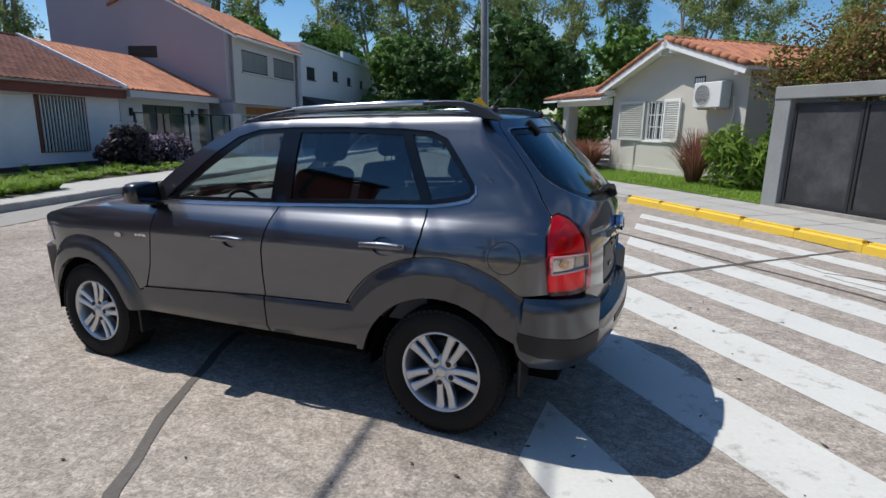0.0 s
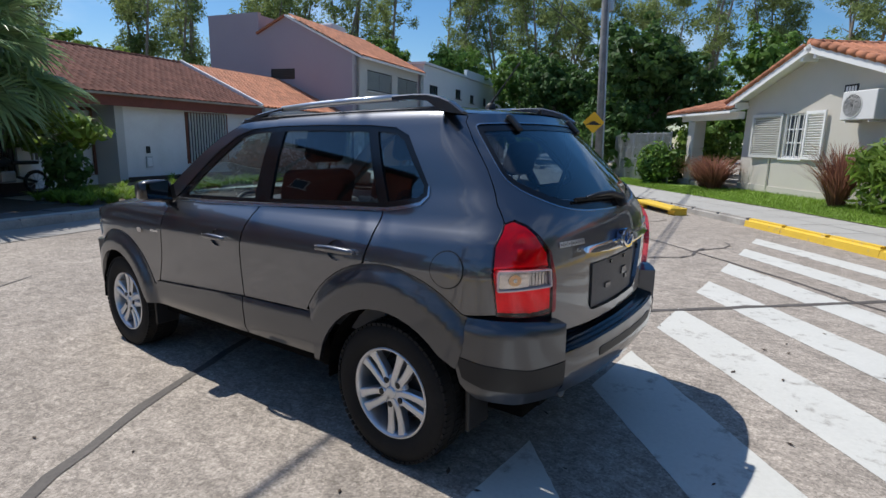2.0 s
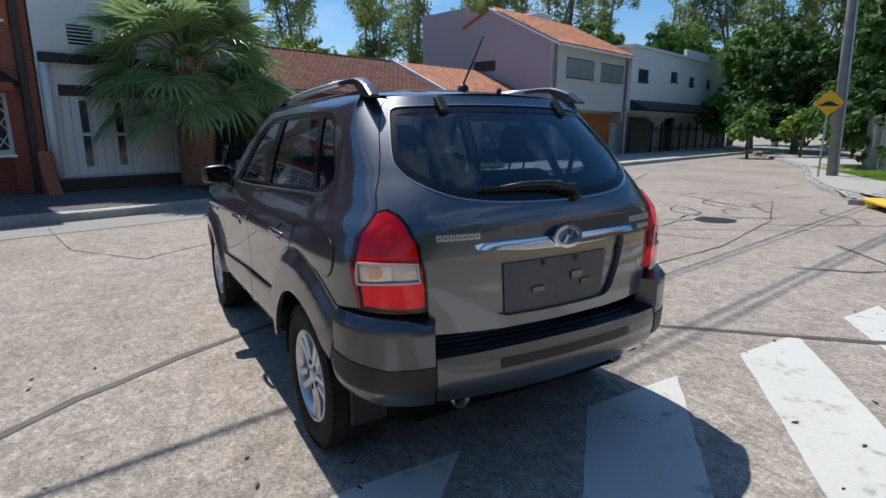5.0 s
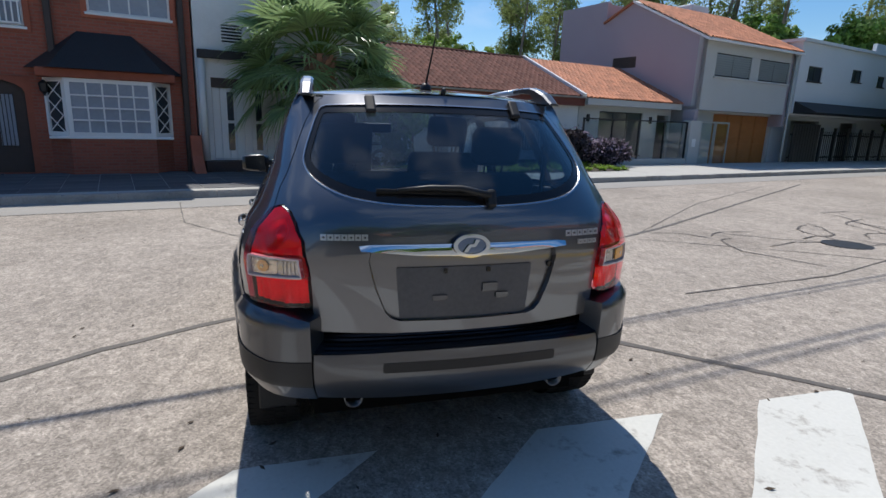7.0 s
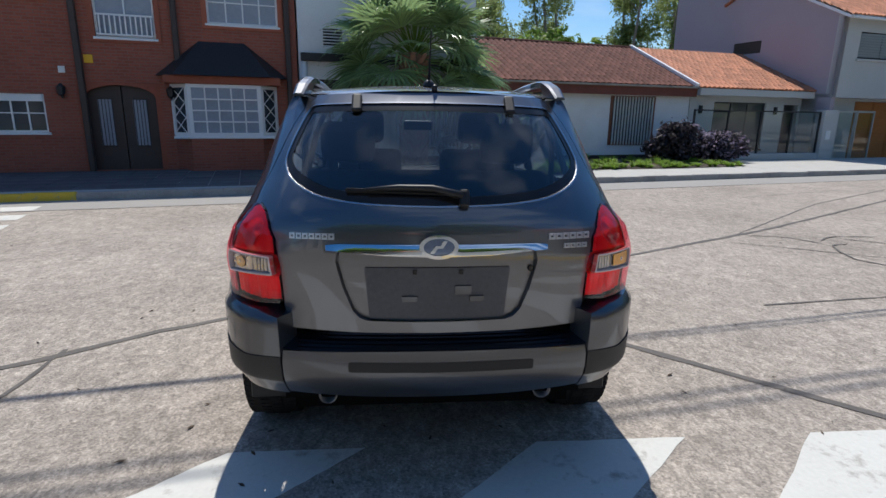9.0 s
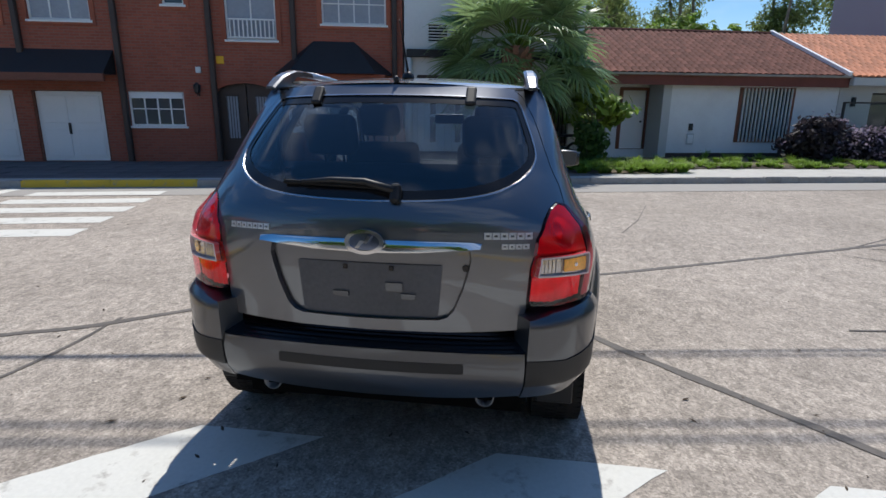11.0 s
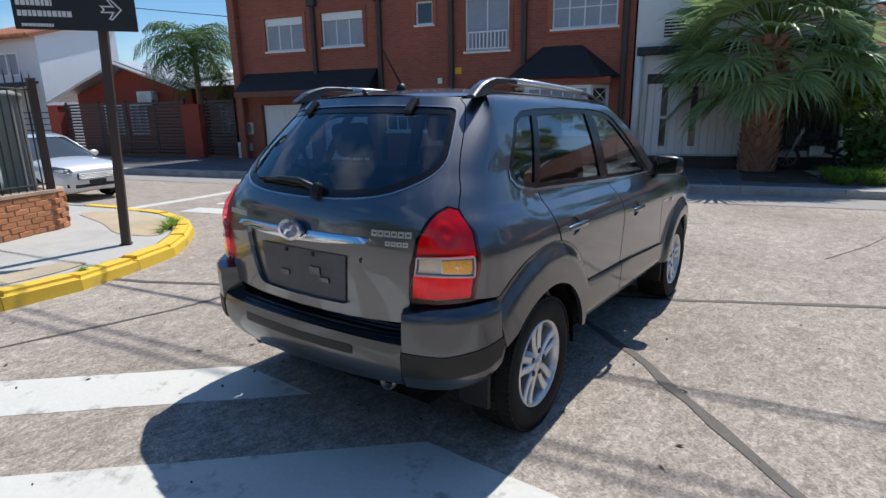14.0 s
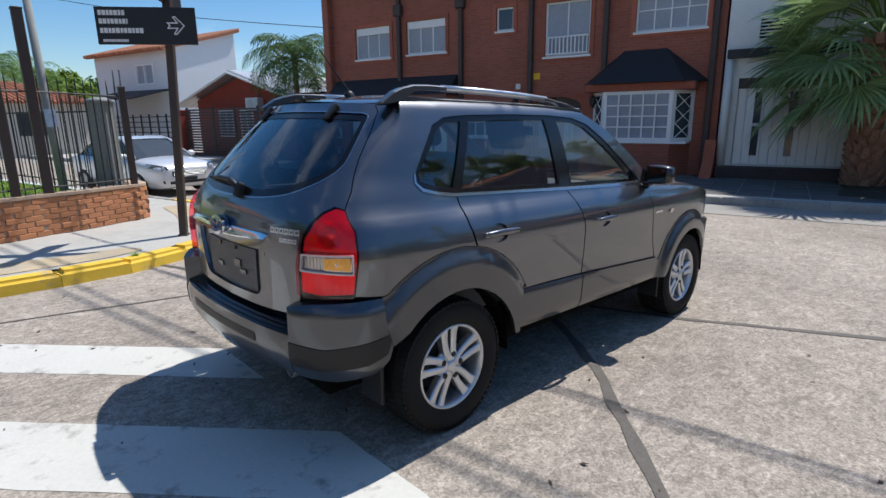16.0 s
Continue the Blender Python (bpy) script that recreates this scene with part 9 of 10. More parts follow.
for x, y, h, w in ((-0.80, 6.42, 1.92, 0.042), (-1.93, 5.90, 2.75, 0.055), (-2.28, 5.76, 2.0, 0.05)):
    o = root("iron_post", pose(x, y, ground_z(x, y) + 0.13 + wall_top), "square dark iron post on the brick wall", "post")
    part("shaft", newbox(-w, w, -w, w, -0.05, h - wall_top - 0.02, 0.006), M_brownmetal, o)
    part("cap", newbox(-w * 1.12, w * 1.12, -w * 1.12, w * 1.12, h - wall_top - 0.02, h - wall_top, 0.006), M_brownmetal, o)
# fluted grey pillar
gp = root("fluted_pillar", pose(-1.03, 6.72, 0.13), "weathered grey fluted concrete gate pillar", "pillar")
bm = bmesh.new()
prof = []
for k in range(48):
    a = 2 * math.pi * k / 48
    r = 0.165 + 0.010 * (1 if k % 4 < 2 else -1)
    prof.append((r * math.cos(a), r * math.sin(a)))
lo = [bm.verts.new((x, y, -0.1)) for x, y in prof]
hi = [bm.verts.new((x, y, 1.72)) for x, y in prof]
bridge(bm, lo, hi)
part("shaft", bm, M_pillar, gp)
bm = bmesh.new()
lathe(bm, [(0.0, 1.80), (0.10, 1.795), (0.19, 1.76), (0.195, 1.72), (0.0, 1.715)], 24, "z")
part("cap", bm, M_pillar, gp, smooth=True)
# second low wall and fence along the long street
lw = root("wall_garden_side", None, "low pale garden wall under a bar fence", "garden wall", kind="structure")
L2 = [Vector(p) for p in ((-1.1, 7.3), (-1.55, 9.0), (-2.8, 13.8), (-4.8, 21.5))]
wall_strip("wall_body", L2, 0.07, -0.05, 0.36, M_palegrey, lw)
f2 = root("side_fence", None, "black bar fence on a low pale wall", "fence")
pts2 = along([tuple(p) for p in L2], 0.14)
for i, (q, d) in enumerate(pts2):
    same_mesh("bar", bar0, Matrix.Translation((q.x, q.y, zt(q) + 0.36)), f2)
for hz in (0.12, 1.22):
    bm = bmesh.new()
    tube(bm, [(q.x, q.y, zt(q) + 0.36 + hz) for q, d in pts2], 0.013, 6)
    part("rail", bm, M_darkmetal, f2)
# garden lawn inside the wall
gl_ = [tuple(p) for p in WS[10:]] + [(-12, 24), (-5.0, 21.5), (-2.9, 13.8), (-1.6, 9.0), (-1.05, 7.2)]
bm = sheet(gl_, [], 1.2, lambda x, y: (x, y, ground_z(x, y) + 0.47))
for f in bm.faces:
    if f.normal.z < 0:
        f.normal_flip()
tagged(part("lawn_corner_garden", bm, M_lawn), "bright green mown corner lawn behind the brick wall", "lawn", kind="structure")
rg2 = np.random.default_rng(77)
V, F = [], []
while len(F) < 9000:
    x, y = rg2.uniform(-3.6, -0.8), rg2.uniform(5.9, 12.0)
    if not inside((x, y), gl_):
        continue
    a, h = rg2.uniform(0, 6.28), rg2.uniform(0.03, 0.075)
    z = ground_z(x, y) + 0.465
    s = len(V)
    dx, dy = math.cos(a), math.sin(a)
    V += [(x - dy * 0.006, y + dx * 0.006, z), (x + dy * 0.006, y - dx * 0.006, z), (x + dx * 0.03, y + dy * 0.03, z + h)]
    F.append((s, s + 1, s + 2))
me = bpy.data.meshes.new("corner_grass")
me.from_pydata(V, [], F)
me.materials.append(M_blade)
tagged(new("corner_grass", me), "short green lawn grass blades", "grass", kind="stuff")
# tall pale pole behind the railing, with a small notice
pp = root("timber_post", pose(-1.62, 6.75, 0.1, 0.6, -1.6, 0), "slim pale weathered post with a small blue notice", "post")
bm = bmesh.new()
tube(bm, [(0, 0, 0), (0, 0, 1.5), (0.02, 0, 3.6)], [0.06, 0.055, 0.045], 10)
part("shaft", bm, M_pillar, pp, smooth=True)
part("notice", newbox(0.05, 0.062, -0.07, 0.07, 1.42, 1.66, 0.002, m=Matrix.Rotation(radians(-80), 4, "Z")), mat("blue_white_notice", (0.35, 0.45, 0.62), 0.5, var=0.3, scale=14, fine=30, bump=0), pp, "small pale blue notice")
# grass tuft on the kerb corner
for k, (x, y, r, h) in enumerate(((0.02, 5.15, 0.26, 0.20), (0.22, 5.40, 0.22, 0.16), (-0.18, 4.98, 0.16, 0.10), (0.36, 5.75, 0.15, 0.12), (-1.55, 3.78, 0.10, 0.06))):
    b = blades("grass_tuft", x, y, ground_z(x, y) + 0.12, r, h, 120 if k < 2 else 50, M_blade, 500 + k, "tuft of green grass at the corner kerb", width=0.006, cat="grass tuft")
    tagged(b, group="grass tufts on the corner")

# ---------- silver saloon parked at the far kerb ----------
M_silver = mat("silver_car_paint", (0.66, 0.67, 0.69), 0.35, metal=0.25, var=0.03, scale=2, fine=600, bump=0, coat=1.0, coat_rough=0.03)


def saloon(m, label):
    ob = root("car", m, label, "car")
    L = 4.3
    # stations from the nose back: (x, half width, sill, belt height, crown height)
    ST = [(0.00, 0.60, 0.30, 0.64, 0.68), (0.05, 0.72, 0.24, 0.71, 0.75), (0.20, 0.83, 0.21, 0.775, 0.83), (0.50, 0.865, 0.20, 0.83, 0.895), (0.95, 0.875, 0.20, 0.885, 0.96), (1.25, 0.875, 0.20, 0.905, 0.98),
          (2.0, 0.875, 0.20, 0.93, 0.95), (3.0, 0.875, 0.20, 0.95, 0.97), (3.7, 0.86, 0.22, 0.96, 1.02), (4.15, 0.80, 0.28, 0.94, 1.0), (4.3, 0.68, 0.36, 0.86, 0.90)]
    bm = bmesh.new()
    rows = []
    for x, w, lo, be, cr in ST:
        half = [(0, lo), (w * 0.86, lo), (w * 0.96, lo + 0.10), (w, (lo + be) / 2), (w * 0.985, be - 0.06), (w * 0.93, be), (w * 0.62, be + (cr - be) * 0.75), (0, cr)]
        rows.append([bm.verts.new((x, y, z)) for y, z in half] + [bm.verts.new((x, -y, z)) for y, z in half[-2:0:-1]])
    for a, b in zip(rows, rows[1:]):
        bridge(bm, a, b)
    bm.faces.new(rows[0])
    bm.faces.new(rows[-1][::-1])
    bmesh.ops.recalc_face_normals(bm, faces=bm.faces)
    bmesh.ops.subdivide_edges(bm, edges=list(bm.edges), cuts=1, smooth=0.2, use_grid_fill=True)
    part("body", bm, M_silver, ob, smooth=True)
    GH = [(0.98, 0.74, 0.95, 0.0), (1.75, 0.60, 1.40, 0), (2.05, 0.58, 1.455, 0), (2.7, 0.58, 1.46, 0), (3.15, 0.60, 1.40, 0), (3.85, 0.72, 0.99, 0)]
    bm = bmesh.new()
    rows = []
    for x, w, top, _ in GH:
        b = 0.93
        rows.append([bm.verts.new(q) for q in ((x, 0.80, b), (x, w, top - 0.03), (x, w * 0.6, top), (x, -w * 0.6, top), (x, -w, top - 0.03), (x, -0.80, b))])
    for a, b in zip(rows, rows[1:]):
        for i in range(5):
            bm.faces.new((a[i], a[i + 1], b[i + 1], b[i]))
    bmesh.ops.recalc_face_normals(bm, faces=bm.faces)
    part("glasshouse", bm, M_pane, ob, "dark reflecting windows")
    bm = bmesh.new()
    rf = [[bm.verts.new((x, y, z + 0.012 + 0.02 * (1 - (y / 0.62) ** 2))) for y in (-0.61, -0.4, 0, 0.4, 0.61)] for x, z in ((1.72, 1.375), (2.05, 1.44), (2.7, 1.445), (3.18, 1.375))]
    for a, b in zip(rf, rf[1:]):
        for i in range(4):
            bm.faces.new((a[i], a[i + 1], b[i + 1], b[i]))
    part("roof", bm, M_silver, ob, smooth=True)
    for s in (-1, 1):
        bm = bmesh.new()
        tube(bm, [(1.0, 0.77 * s, 0.94), (1.72, 0.615 * s, 1.38), (2.05, 0.60 * s, 1.45), (2.7, 0.60 * s, 1.455), (3.18, 0.615 * s, 1.385), (3.82, 0.74 * s, 0.98)], 0.028, 6)
        part("roof_pillar", bm, M_silver, ob, smooth=True)
        bm = bmesh.new()
        lathe(bm, [(0.0, 0.0), (0.10, 0.0), (0.13, -0.03), (0.10, -0.08), (0.0, -0.09)], 12, "x", (1.28, 0.94 * s, 0.99))
        bmesh.ops.scale(bm, vec=(1, 1, 0.62), verts=bm.verts, space=Matrix.Translation((-1.28, -0.94 * s, -0.99)))
        part("wing_mirror", bm, M_silver, ob, smooth=True)
        # headlamp: swept back over the wing
        bm = bmesh.new()
        P = [(0.085, 0.70, 0.63), (0.045, 0.52, 0.655), (0.075, 0.54, 0.73), (0.26, 0.74, 0.80), (0.46, 0.84, 0.825), (0.36, 0.85, 0.72)]
        vs = [bm.verts.new((x - 0.065, y * 1.06 * s, z + 0.02)) for x, y, z in P]
        vb = [bm.verts.new((x + 0.06, y * s * 0.95, z)) for x, y, z in P]
        bm.faces.new(vs)
        bridge(bm, vs, vb)
        bmesh.ops.recalc_face_normals(bm, faces=bm.faces)
        hl = part("headlight", bm, mat_headlight, ob, "clear headlight")
        bm = bmesh.new()
        lathe(bm, [(0.0005, -0.012), (0.03, -0.010), (0.045, 0.0), (0.045, 0.03)], 12, "x", (0.035, 0.66 * s, 0.705))
        part("lamp_bowl", bm, M_galv, hl, "bright round lamp bowl", smooth=True)
        part("fog_lamp", newbox(0.025, 0.12, 0.60 * s - 0.09, 0.60 * s + 0.09, 0.34, 0.43, 0.02, 2), M_tarp, ob, "dark fog lamp recess")
        for x in (0.82, 3.45):
            wh = root("wheel", Matrix.Translation((x, 0.80 * s, 0.30)))
            wh.parent = ob
            bm = bmesh.new()
            lathe(bm, [(0.20, -0.09), (0.27, -0.10), (0.30, -0.07), (0.30, 0.07), (0.27, 0.10), (0.20, 0.09)], 24, "y", close=True)
            part("tyre", bm, M_tarp, wh, smooth=True)
            bm = bmesh.new()
            lathe(bm, [(0.0, 0.088 * s), (0.06, 0.086 * s), (0.19, 0.075 * s), (0.205, 0.09 * s), (0.205, -0.05 * s)], 20, "y")
            part("rim", bm, M_galv, wh)
            bm = bmesh.new()
            lathe(bm, [(0.36, 0.055 * s), (0.30, 0.05 * s), (0.30, 0.01 * s)], 20, "y")
            part("wheel_arch", bm, M_tarp, wh)
    part("grille", newbox(-0.022, 0.05, -0.46, 0.46, 0.50, 0.645, 0.02, 2), M_tarp, ob, "dark slatted grille with bright bars")
    for k in range(4):
        part("grille_bar", newbox(-0.030, 0.0, -0.44, 0.44, 0.515 + 0.034 * k, 0.527 + 0.034 * k, 0.004), M_galv, ob, "bright bar")
    part("lower_intake", newbox(-0.010, 0.08, -0.54, 0.54, 0.315, 0.395, 0.02, 2), M_tarp, ob, "black lower air intake")
    part("number_plate", newbox(-0.022, 0.03, -0.20, 0.20, 0.395, 0.475, 0.004), M_signblack, ob, "blank dark number plate")
    part("rear_plinth", newbox(4.1, 4.32, -0.7, 0.7, 0.30, 0.46, 0.04, 2), M_silver, ob)
    return ob


mat_headlight = mat("headlamp_glass", (0.30, 0.32, 0.35), 0.08, metal=0.55, var=0.2, scale=14, fine=50, bump=0.1, coat=1.0)
saloon(Matrix.Translation((1.20, 9.98, -0.02)) @ Matrix.Scale(0.87, 4) @ Matrix.Rotation(math.atan2(0.967, -0.255), 4, "Z"), "silver saloon car parked at the kerb, facing the crossing")

# ---------- red low house and its fence ----------
rz_ = -0.10
rh = root("red_house", MA @ pose(0, 0, rz_), "red single-storey house with a grey sheet metal gable roof", "house")
g = [(-23.6, 0), (-16.9, 0), (-16.9, 2.72), (-20.2, 3.70), (-23.6, 2.68)]
wins = [(-22.0, -20.95, 0.90, 2.18), (-20.45, -19.5, 0.90, 2.18)]
part("front_wall", slab(g, [rect(*w) for w in wins], lambda a, b, d: (a, 14.0 + d, b), 0.2), M_redwall, rh)
for u in (-23.5, -17.0):
    part("side_wall", newbox(u - 0.1, u + 0.1, 14.2, 22.0, 0, 2.68), M_redwall, rh)
part("front_wall", slab(rect(-16.9, -13.35, 0, 2.85), [rect(-15.75, -15.0, 0.95, 2.12)], lambda a, b, d: (a, 14.3 + d, b), 0.2), M_darkwood, rh)
for a0, a1, z0, z1 in wins + [(-15.75, -15.0, 0.95, 2.12)]:
    V_ = 14.0 if a0 < -17 else 14.3
    w = part("window", slab(rect(a0, a1, z0, z1), [rect(a0 + 0.06, a1 - 0.06, z0 + 0.06, z1 - 0.06)], lambda a, b, d: (a, V_ - 0.03 + d, b), 0.1), M_whitepaint, rh, "white window with pale curtains")
    part("curtain", newbox(a0 + 0.05, a1 - 0.05, V_ + 0.09, V_ + 0.11, z0 + 0.05, z1 - 0.05), M_curtain, w)
    part("mullion", newbox((a0 + a1) / 2 - 0.025, (a0 + a1) / 2 + 0.025, V_ - 0.02, V_ + 0.05, z0 + 0.06, z1 - 0.06), M_whitepaint, w)


def zinc(name, a, b, c, d, parent, n=40, amp=0.018, t=0.05):
    """A corrugated sheet between four corners a-b (eave) and d-c (ridge)."""
    bm = bmesh.new()
    a, b, c, d = map(Vector, (a, b, c, d))
    nr = (b - a).cross(d - a).normalized()
    top, bot = [], []
    for i in range(n + 1):
        o = nr * amp * math.sin(i * math.pi / 1.5)
        p, q = a.lerp(b, i / n) + o, d.lerp(c, i / n) + o
        top.append((bm.verts.new(p), bm.verts.new(q)))
        bot.append((bm.verts.new(p - nr * t), bm.verts.new(q - nr * t)))
    for (p, q), (p2, q2) in zip(top, top[1:]):
        bm.faces.new((p, p2, q2, q))
    for (p, q), (p2, q2) in zip(bot, bot[1:]):
        bm.faces.new((p, q, q2, p2))
    for tt, bb in zip(zip(top, top[1:]), zip(bot, bot[1:])):
        bm.faces.new((tt[0][0], bb[0][0], bb[1][0], tt[1][0]))
        bm.faces.new((tt[0][1], tt[1][1], bb[1][1], bb[0][1]))
    return part(name, bm, M_zinc, parent, "grey corrugated metal sheet")


zinc("roof", (-24.6, 22, 2.42), (-24.6, 13.3, 2.42), (-20.2, 13.3, 3.90), (-20.2, 22, 3.90), rh, 60)
zinc("roof", (-20.2, 13.3, 3.90), (-20.2, 22, 3.90), (-16.5, 22, 2.72), (-16.5, 13.3, 2.72), rh, 60)
zinc("roof", (-16.4, 13.4, 3.02), (-13.35, 13.4, 3.02), (-13.35, 17.5, 3.95), (-16.4, 17.5, 3.95), rh, 50)
for s0, s1 in (((-24.6, 2.36), (-20.2, 3.84)), ((-20.2, 3.84), (-16.5, 2.66))):
    bm = bmesh.new()
    tube(bm, [(s0[0], 13.28, s0[1]), (s1[0], 13.28, s1[1])], 0.07, 4)
    part("bargeboard", bm, M_palegrey, rh, "pale bargeboard")
a2 = root("air_conditioner", MA @ pose(0, 0, rz_), "white air conditioner unit on the red house wall", "air conditioner")
part("case", newbox(-19.55, -18.72, 13.62, 13.98, 2.14, 2.70, 0.02), M_plastic, a2)
bm = bmesh.new()
lathe(bm, [(0.22, 13.605), (0.20, 13.60), (0.02, 13.60), (0.0, 13.605)], 20, "y", (-19.22, 0, 2.42))
part("fan_grille", bm, M_shutter, a2)
for k in range(2):
    part("bracket", newbox(-19.45 + k * 0.6, -19.42 + k * 0.6, 13.6, 14.0, 2.08, 2.14), M_galv, a2)

sf = root("slatted_fence", MA @ pose(0, 0, -0.05), "dark slatted metal fence and gate between red pillars", "fence")
slat0 = None
for k in range(17):
    z = 0.14 + k * 0.122
    m = Matrix.Translation((0, 0, z))
    if slat0 is None:
        slat0 = part("slat", newbox(-22.35, -15.8, 12.42, 12.45, 0, 0.075), M_brownmetal, sf)
        slat0.matrix_local = m
    else:
        same_mesh("slat", slat0, m, sf)
s2 = None
for k in range(17):
    m = Matrix.Translation((0, 0, 0.14 + k * 0.122))
    if s2 is None:
        s2 = part("slat", newbox(-14.85, -13.45, 12.42, 12.45, 0, 0.07), M_brownmetal, sf)
        s2.matrix_local = m
    else:
        same_mesh("slat", s2, m, sf)
for u in (-22.3, -20.4, -18.9, -17.4, -15.85, -14.8, -13.5):
    part("post", newbox(u - 0.035, u + 0.035, 12.45, 12.52, 0, 2.25), M_darkmetal, sf)
for u0, u1, h in ((-15.75, -14.9, 2.05), (-23.05, -22.45, 2.15)):
    o = root("red_pillar", MA @ pose(0, 0, -0.05), "red painted masonry gate pillar", "pillar")
    part("shaft", newbox(u0, u1, 12.2, 12.75, 0, h - 0.06), M_redwall, o)
    part("cap", newbox(u0 - 0.03, u1 + 0.03, 12.17, 12.78, h - 0.06, h, 0.01), M_redwall, o)
part("plinth", newbox(-22.4, -13.4, 12.38, 12.55, 0, 0.14), M_darkwood, sf)
of = root("bar_fence", MA @ pose(0, 0, -0.05), "dark open metal bar fence on the far pavement", "fence")
for k in range(7):
    part("bar", newbox(-32, -23.1, 12.42, 12.45, 0.35 + 0.25 * k, 0.39 + 0.25 * k), M_darkmetal, of)
for k in range(13):
    u = -23.2 - k * 0.72
    part("post", newbox(u - 0.03, u + 0.03, 12.4, 12.46, 0, 2.0), M_darkmetal, of)

# ---------- pale house beyond, with an orange shed roof ----------
ph = root("pale_tall_house", MA @ pose(0, 0, -0.1), "tall pale grey plastered house with an orange tiled shed roof", "house")
e0 = [(15.0, 0), (19.4, 0), (19.4, 6.85), (15.0, 5.60)]
part("end_wall", slab(e0, [], lambda a, b, d: (-27.2 - d, a, b), 0.25), M_palegrey, ph)
part("front_wall", slab(rect(-34.5, -27.45, 0, 5.5), [rect(-30.4, -28.7, 3.75, 4.85)], lambda a, b, d: (a, 15.0 + d, b), 0.25), M_palegrey, ph)
part("end_wall", slab(e0, [], lambda a, b, d: (-34.5 - d, a, b), 0.25), M_palegrey, ph)
w = part("window", slab(rect(-30.4, -28.7, 3.75, 4.85), [rect(-30.33, -29.6, 3.82, 4.78), rect(-29.5, -28.77, 3.82, 4.78)], lambda a, b, d: (a, 14.97 + d, b), 0.1), M_whitepaint, ph, "pale barred window")
part("pane", newbox(-30.35, -28.75, 15.08, 15.1, 3.8, 4.8), M_curtain, w)
for u in (-32.9, -32.2):
    part("slit_window", newbox(u - 0.06, u + 0.06, 14.985, 15.02, 3.5, 4.7), M_pane, ph)
tile0 = None
for i in range(40):
    m = Matrix.Translation((-34.9 + i * 0.2, 0, 0))
    if tile0 is None:
        bm = bmesh.new()
        tube(bm, [(0, 14.5, 5.52), (0, 17.0, 6.24), (0, 19.7, 7.02)], 0.105, 6)
        tile0 = part("roof_strip", bm, M_terra, ph)
        tile0.matrix_local = m
    else:
        same_mesh("roof_strip", tile0, m, ph)
bm = slab([(14.6, 5.40), (19.7, 6.87), (19.7, 6.99), (14.6, 5.52)], [], lambda a, b, d: (-34.9 + d, a, b), 7.9)
part("roof_edge", bm, M_terra_s, ph)
bm = slab([(12.9, 2.85), (15.0, 3.35), (15.0, 3.45), (12.9, 2.95)], [], lambda a, b, d: (-32.5 + d, a, b), 5.0)
part("awning", bm, M_tarp, ph, "dark sheet awning")

# ---------- orange roofs and trees far down the long street ----------
for k, (x, y, w, d, h, rid) in enumerate(((-1.0, 33.0, 8.0, 7.0, 2.5, 1.1), (-3.5, 42.0, 8.0, 7.0, 2.7, 1.4))):
    o = root("low_house", pose(x, y, 0, 0, 0, 14.8), "far low pale house with an orange tiled roof", "house")
    part("wall", newbox(-w / 2, w / 2, -d / 2, d / 2, 0, h), M_beige, o)
    bm = bmesh.new()
    v = [bm.verts.new(q) for q in ((-w / 2 - 0.4, -d / 2 - 0.4, h), (w / 2 + 0.4, -d / 2 - 0.4, h), (w / 2 + 0.4, d / 2 + 0.4, h), (-w / 2 - 0.4, d / 2 + 0.4, h), (-w / 4, 0, h + rid), (w / 4, 0, h + rid))]
    for q in ((0, 1, 5, 4), (1, 2, 5), (2, 3, 4, 5), (3, 0, 4), (3, 2, 1, 0)):
        bm.faces.new([v[i] for i in q])
    for i in range(38):
        u = -w / 2 - 0.3 + i * (w + 0.6) / 37
        f = min(1.0, (w / 2 + 0.4 - abs(u)) / (w / 4 + 0.4))
        tube(bm, [(u, -d / 2 - 0.42, h + 0.03), (u, -(d / 2 + 0.4) * (1 - f), h + rid * f + 0.03)], 0.075, 6)
    part("roof", bm, M_terra_s, o)
    for q in (-2.2, 1.2):
        part("window", newbox(q - 0.6, q + 0.6, -d / 2 - 0.03, -d / 2 + 0.02, 1.0, 2.1), M_pane, o)


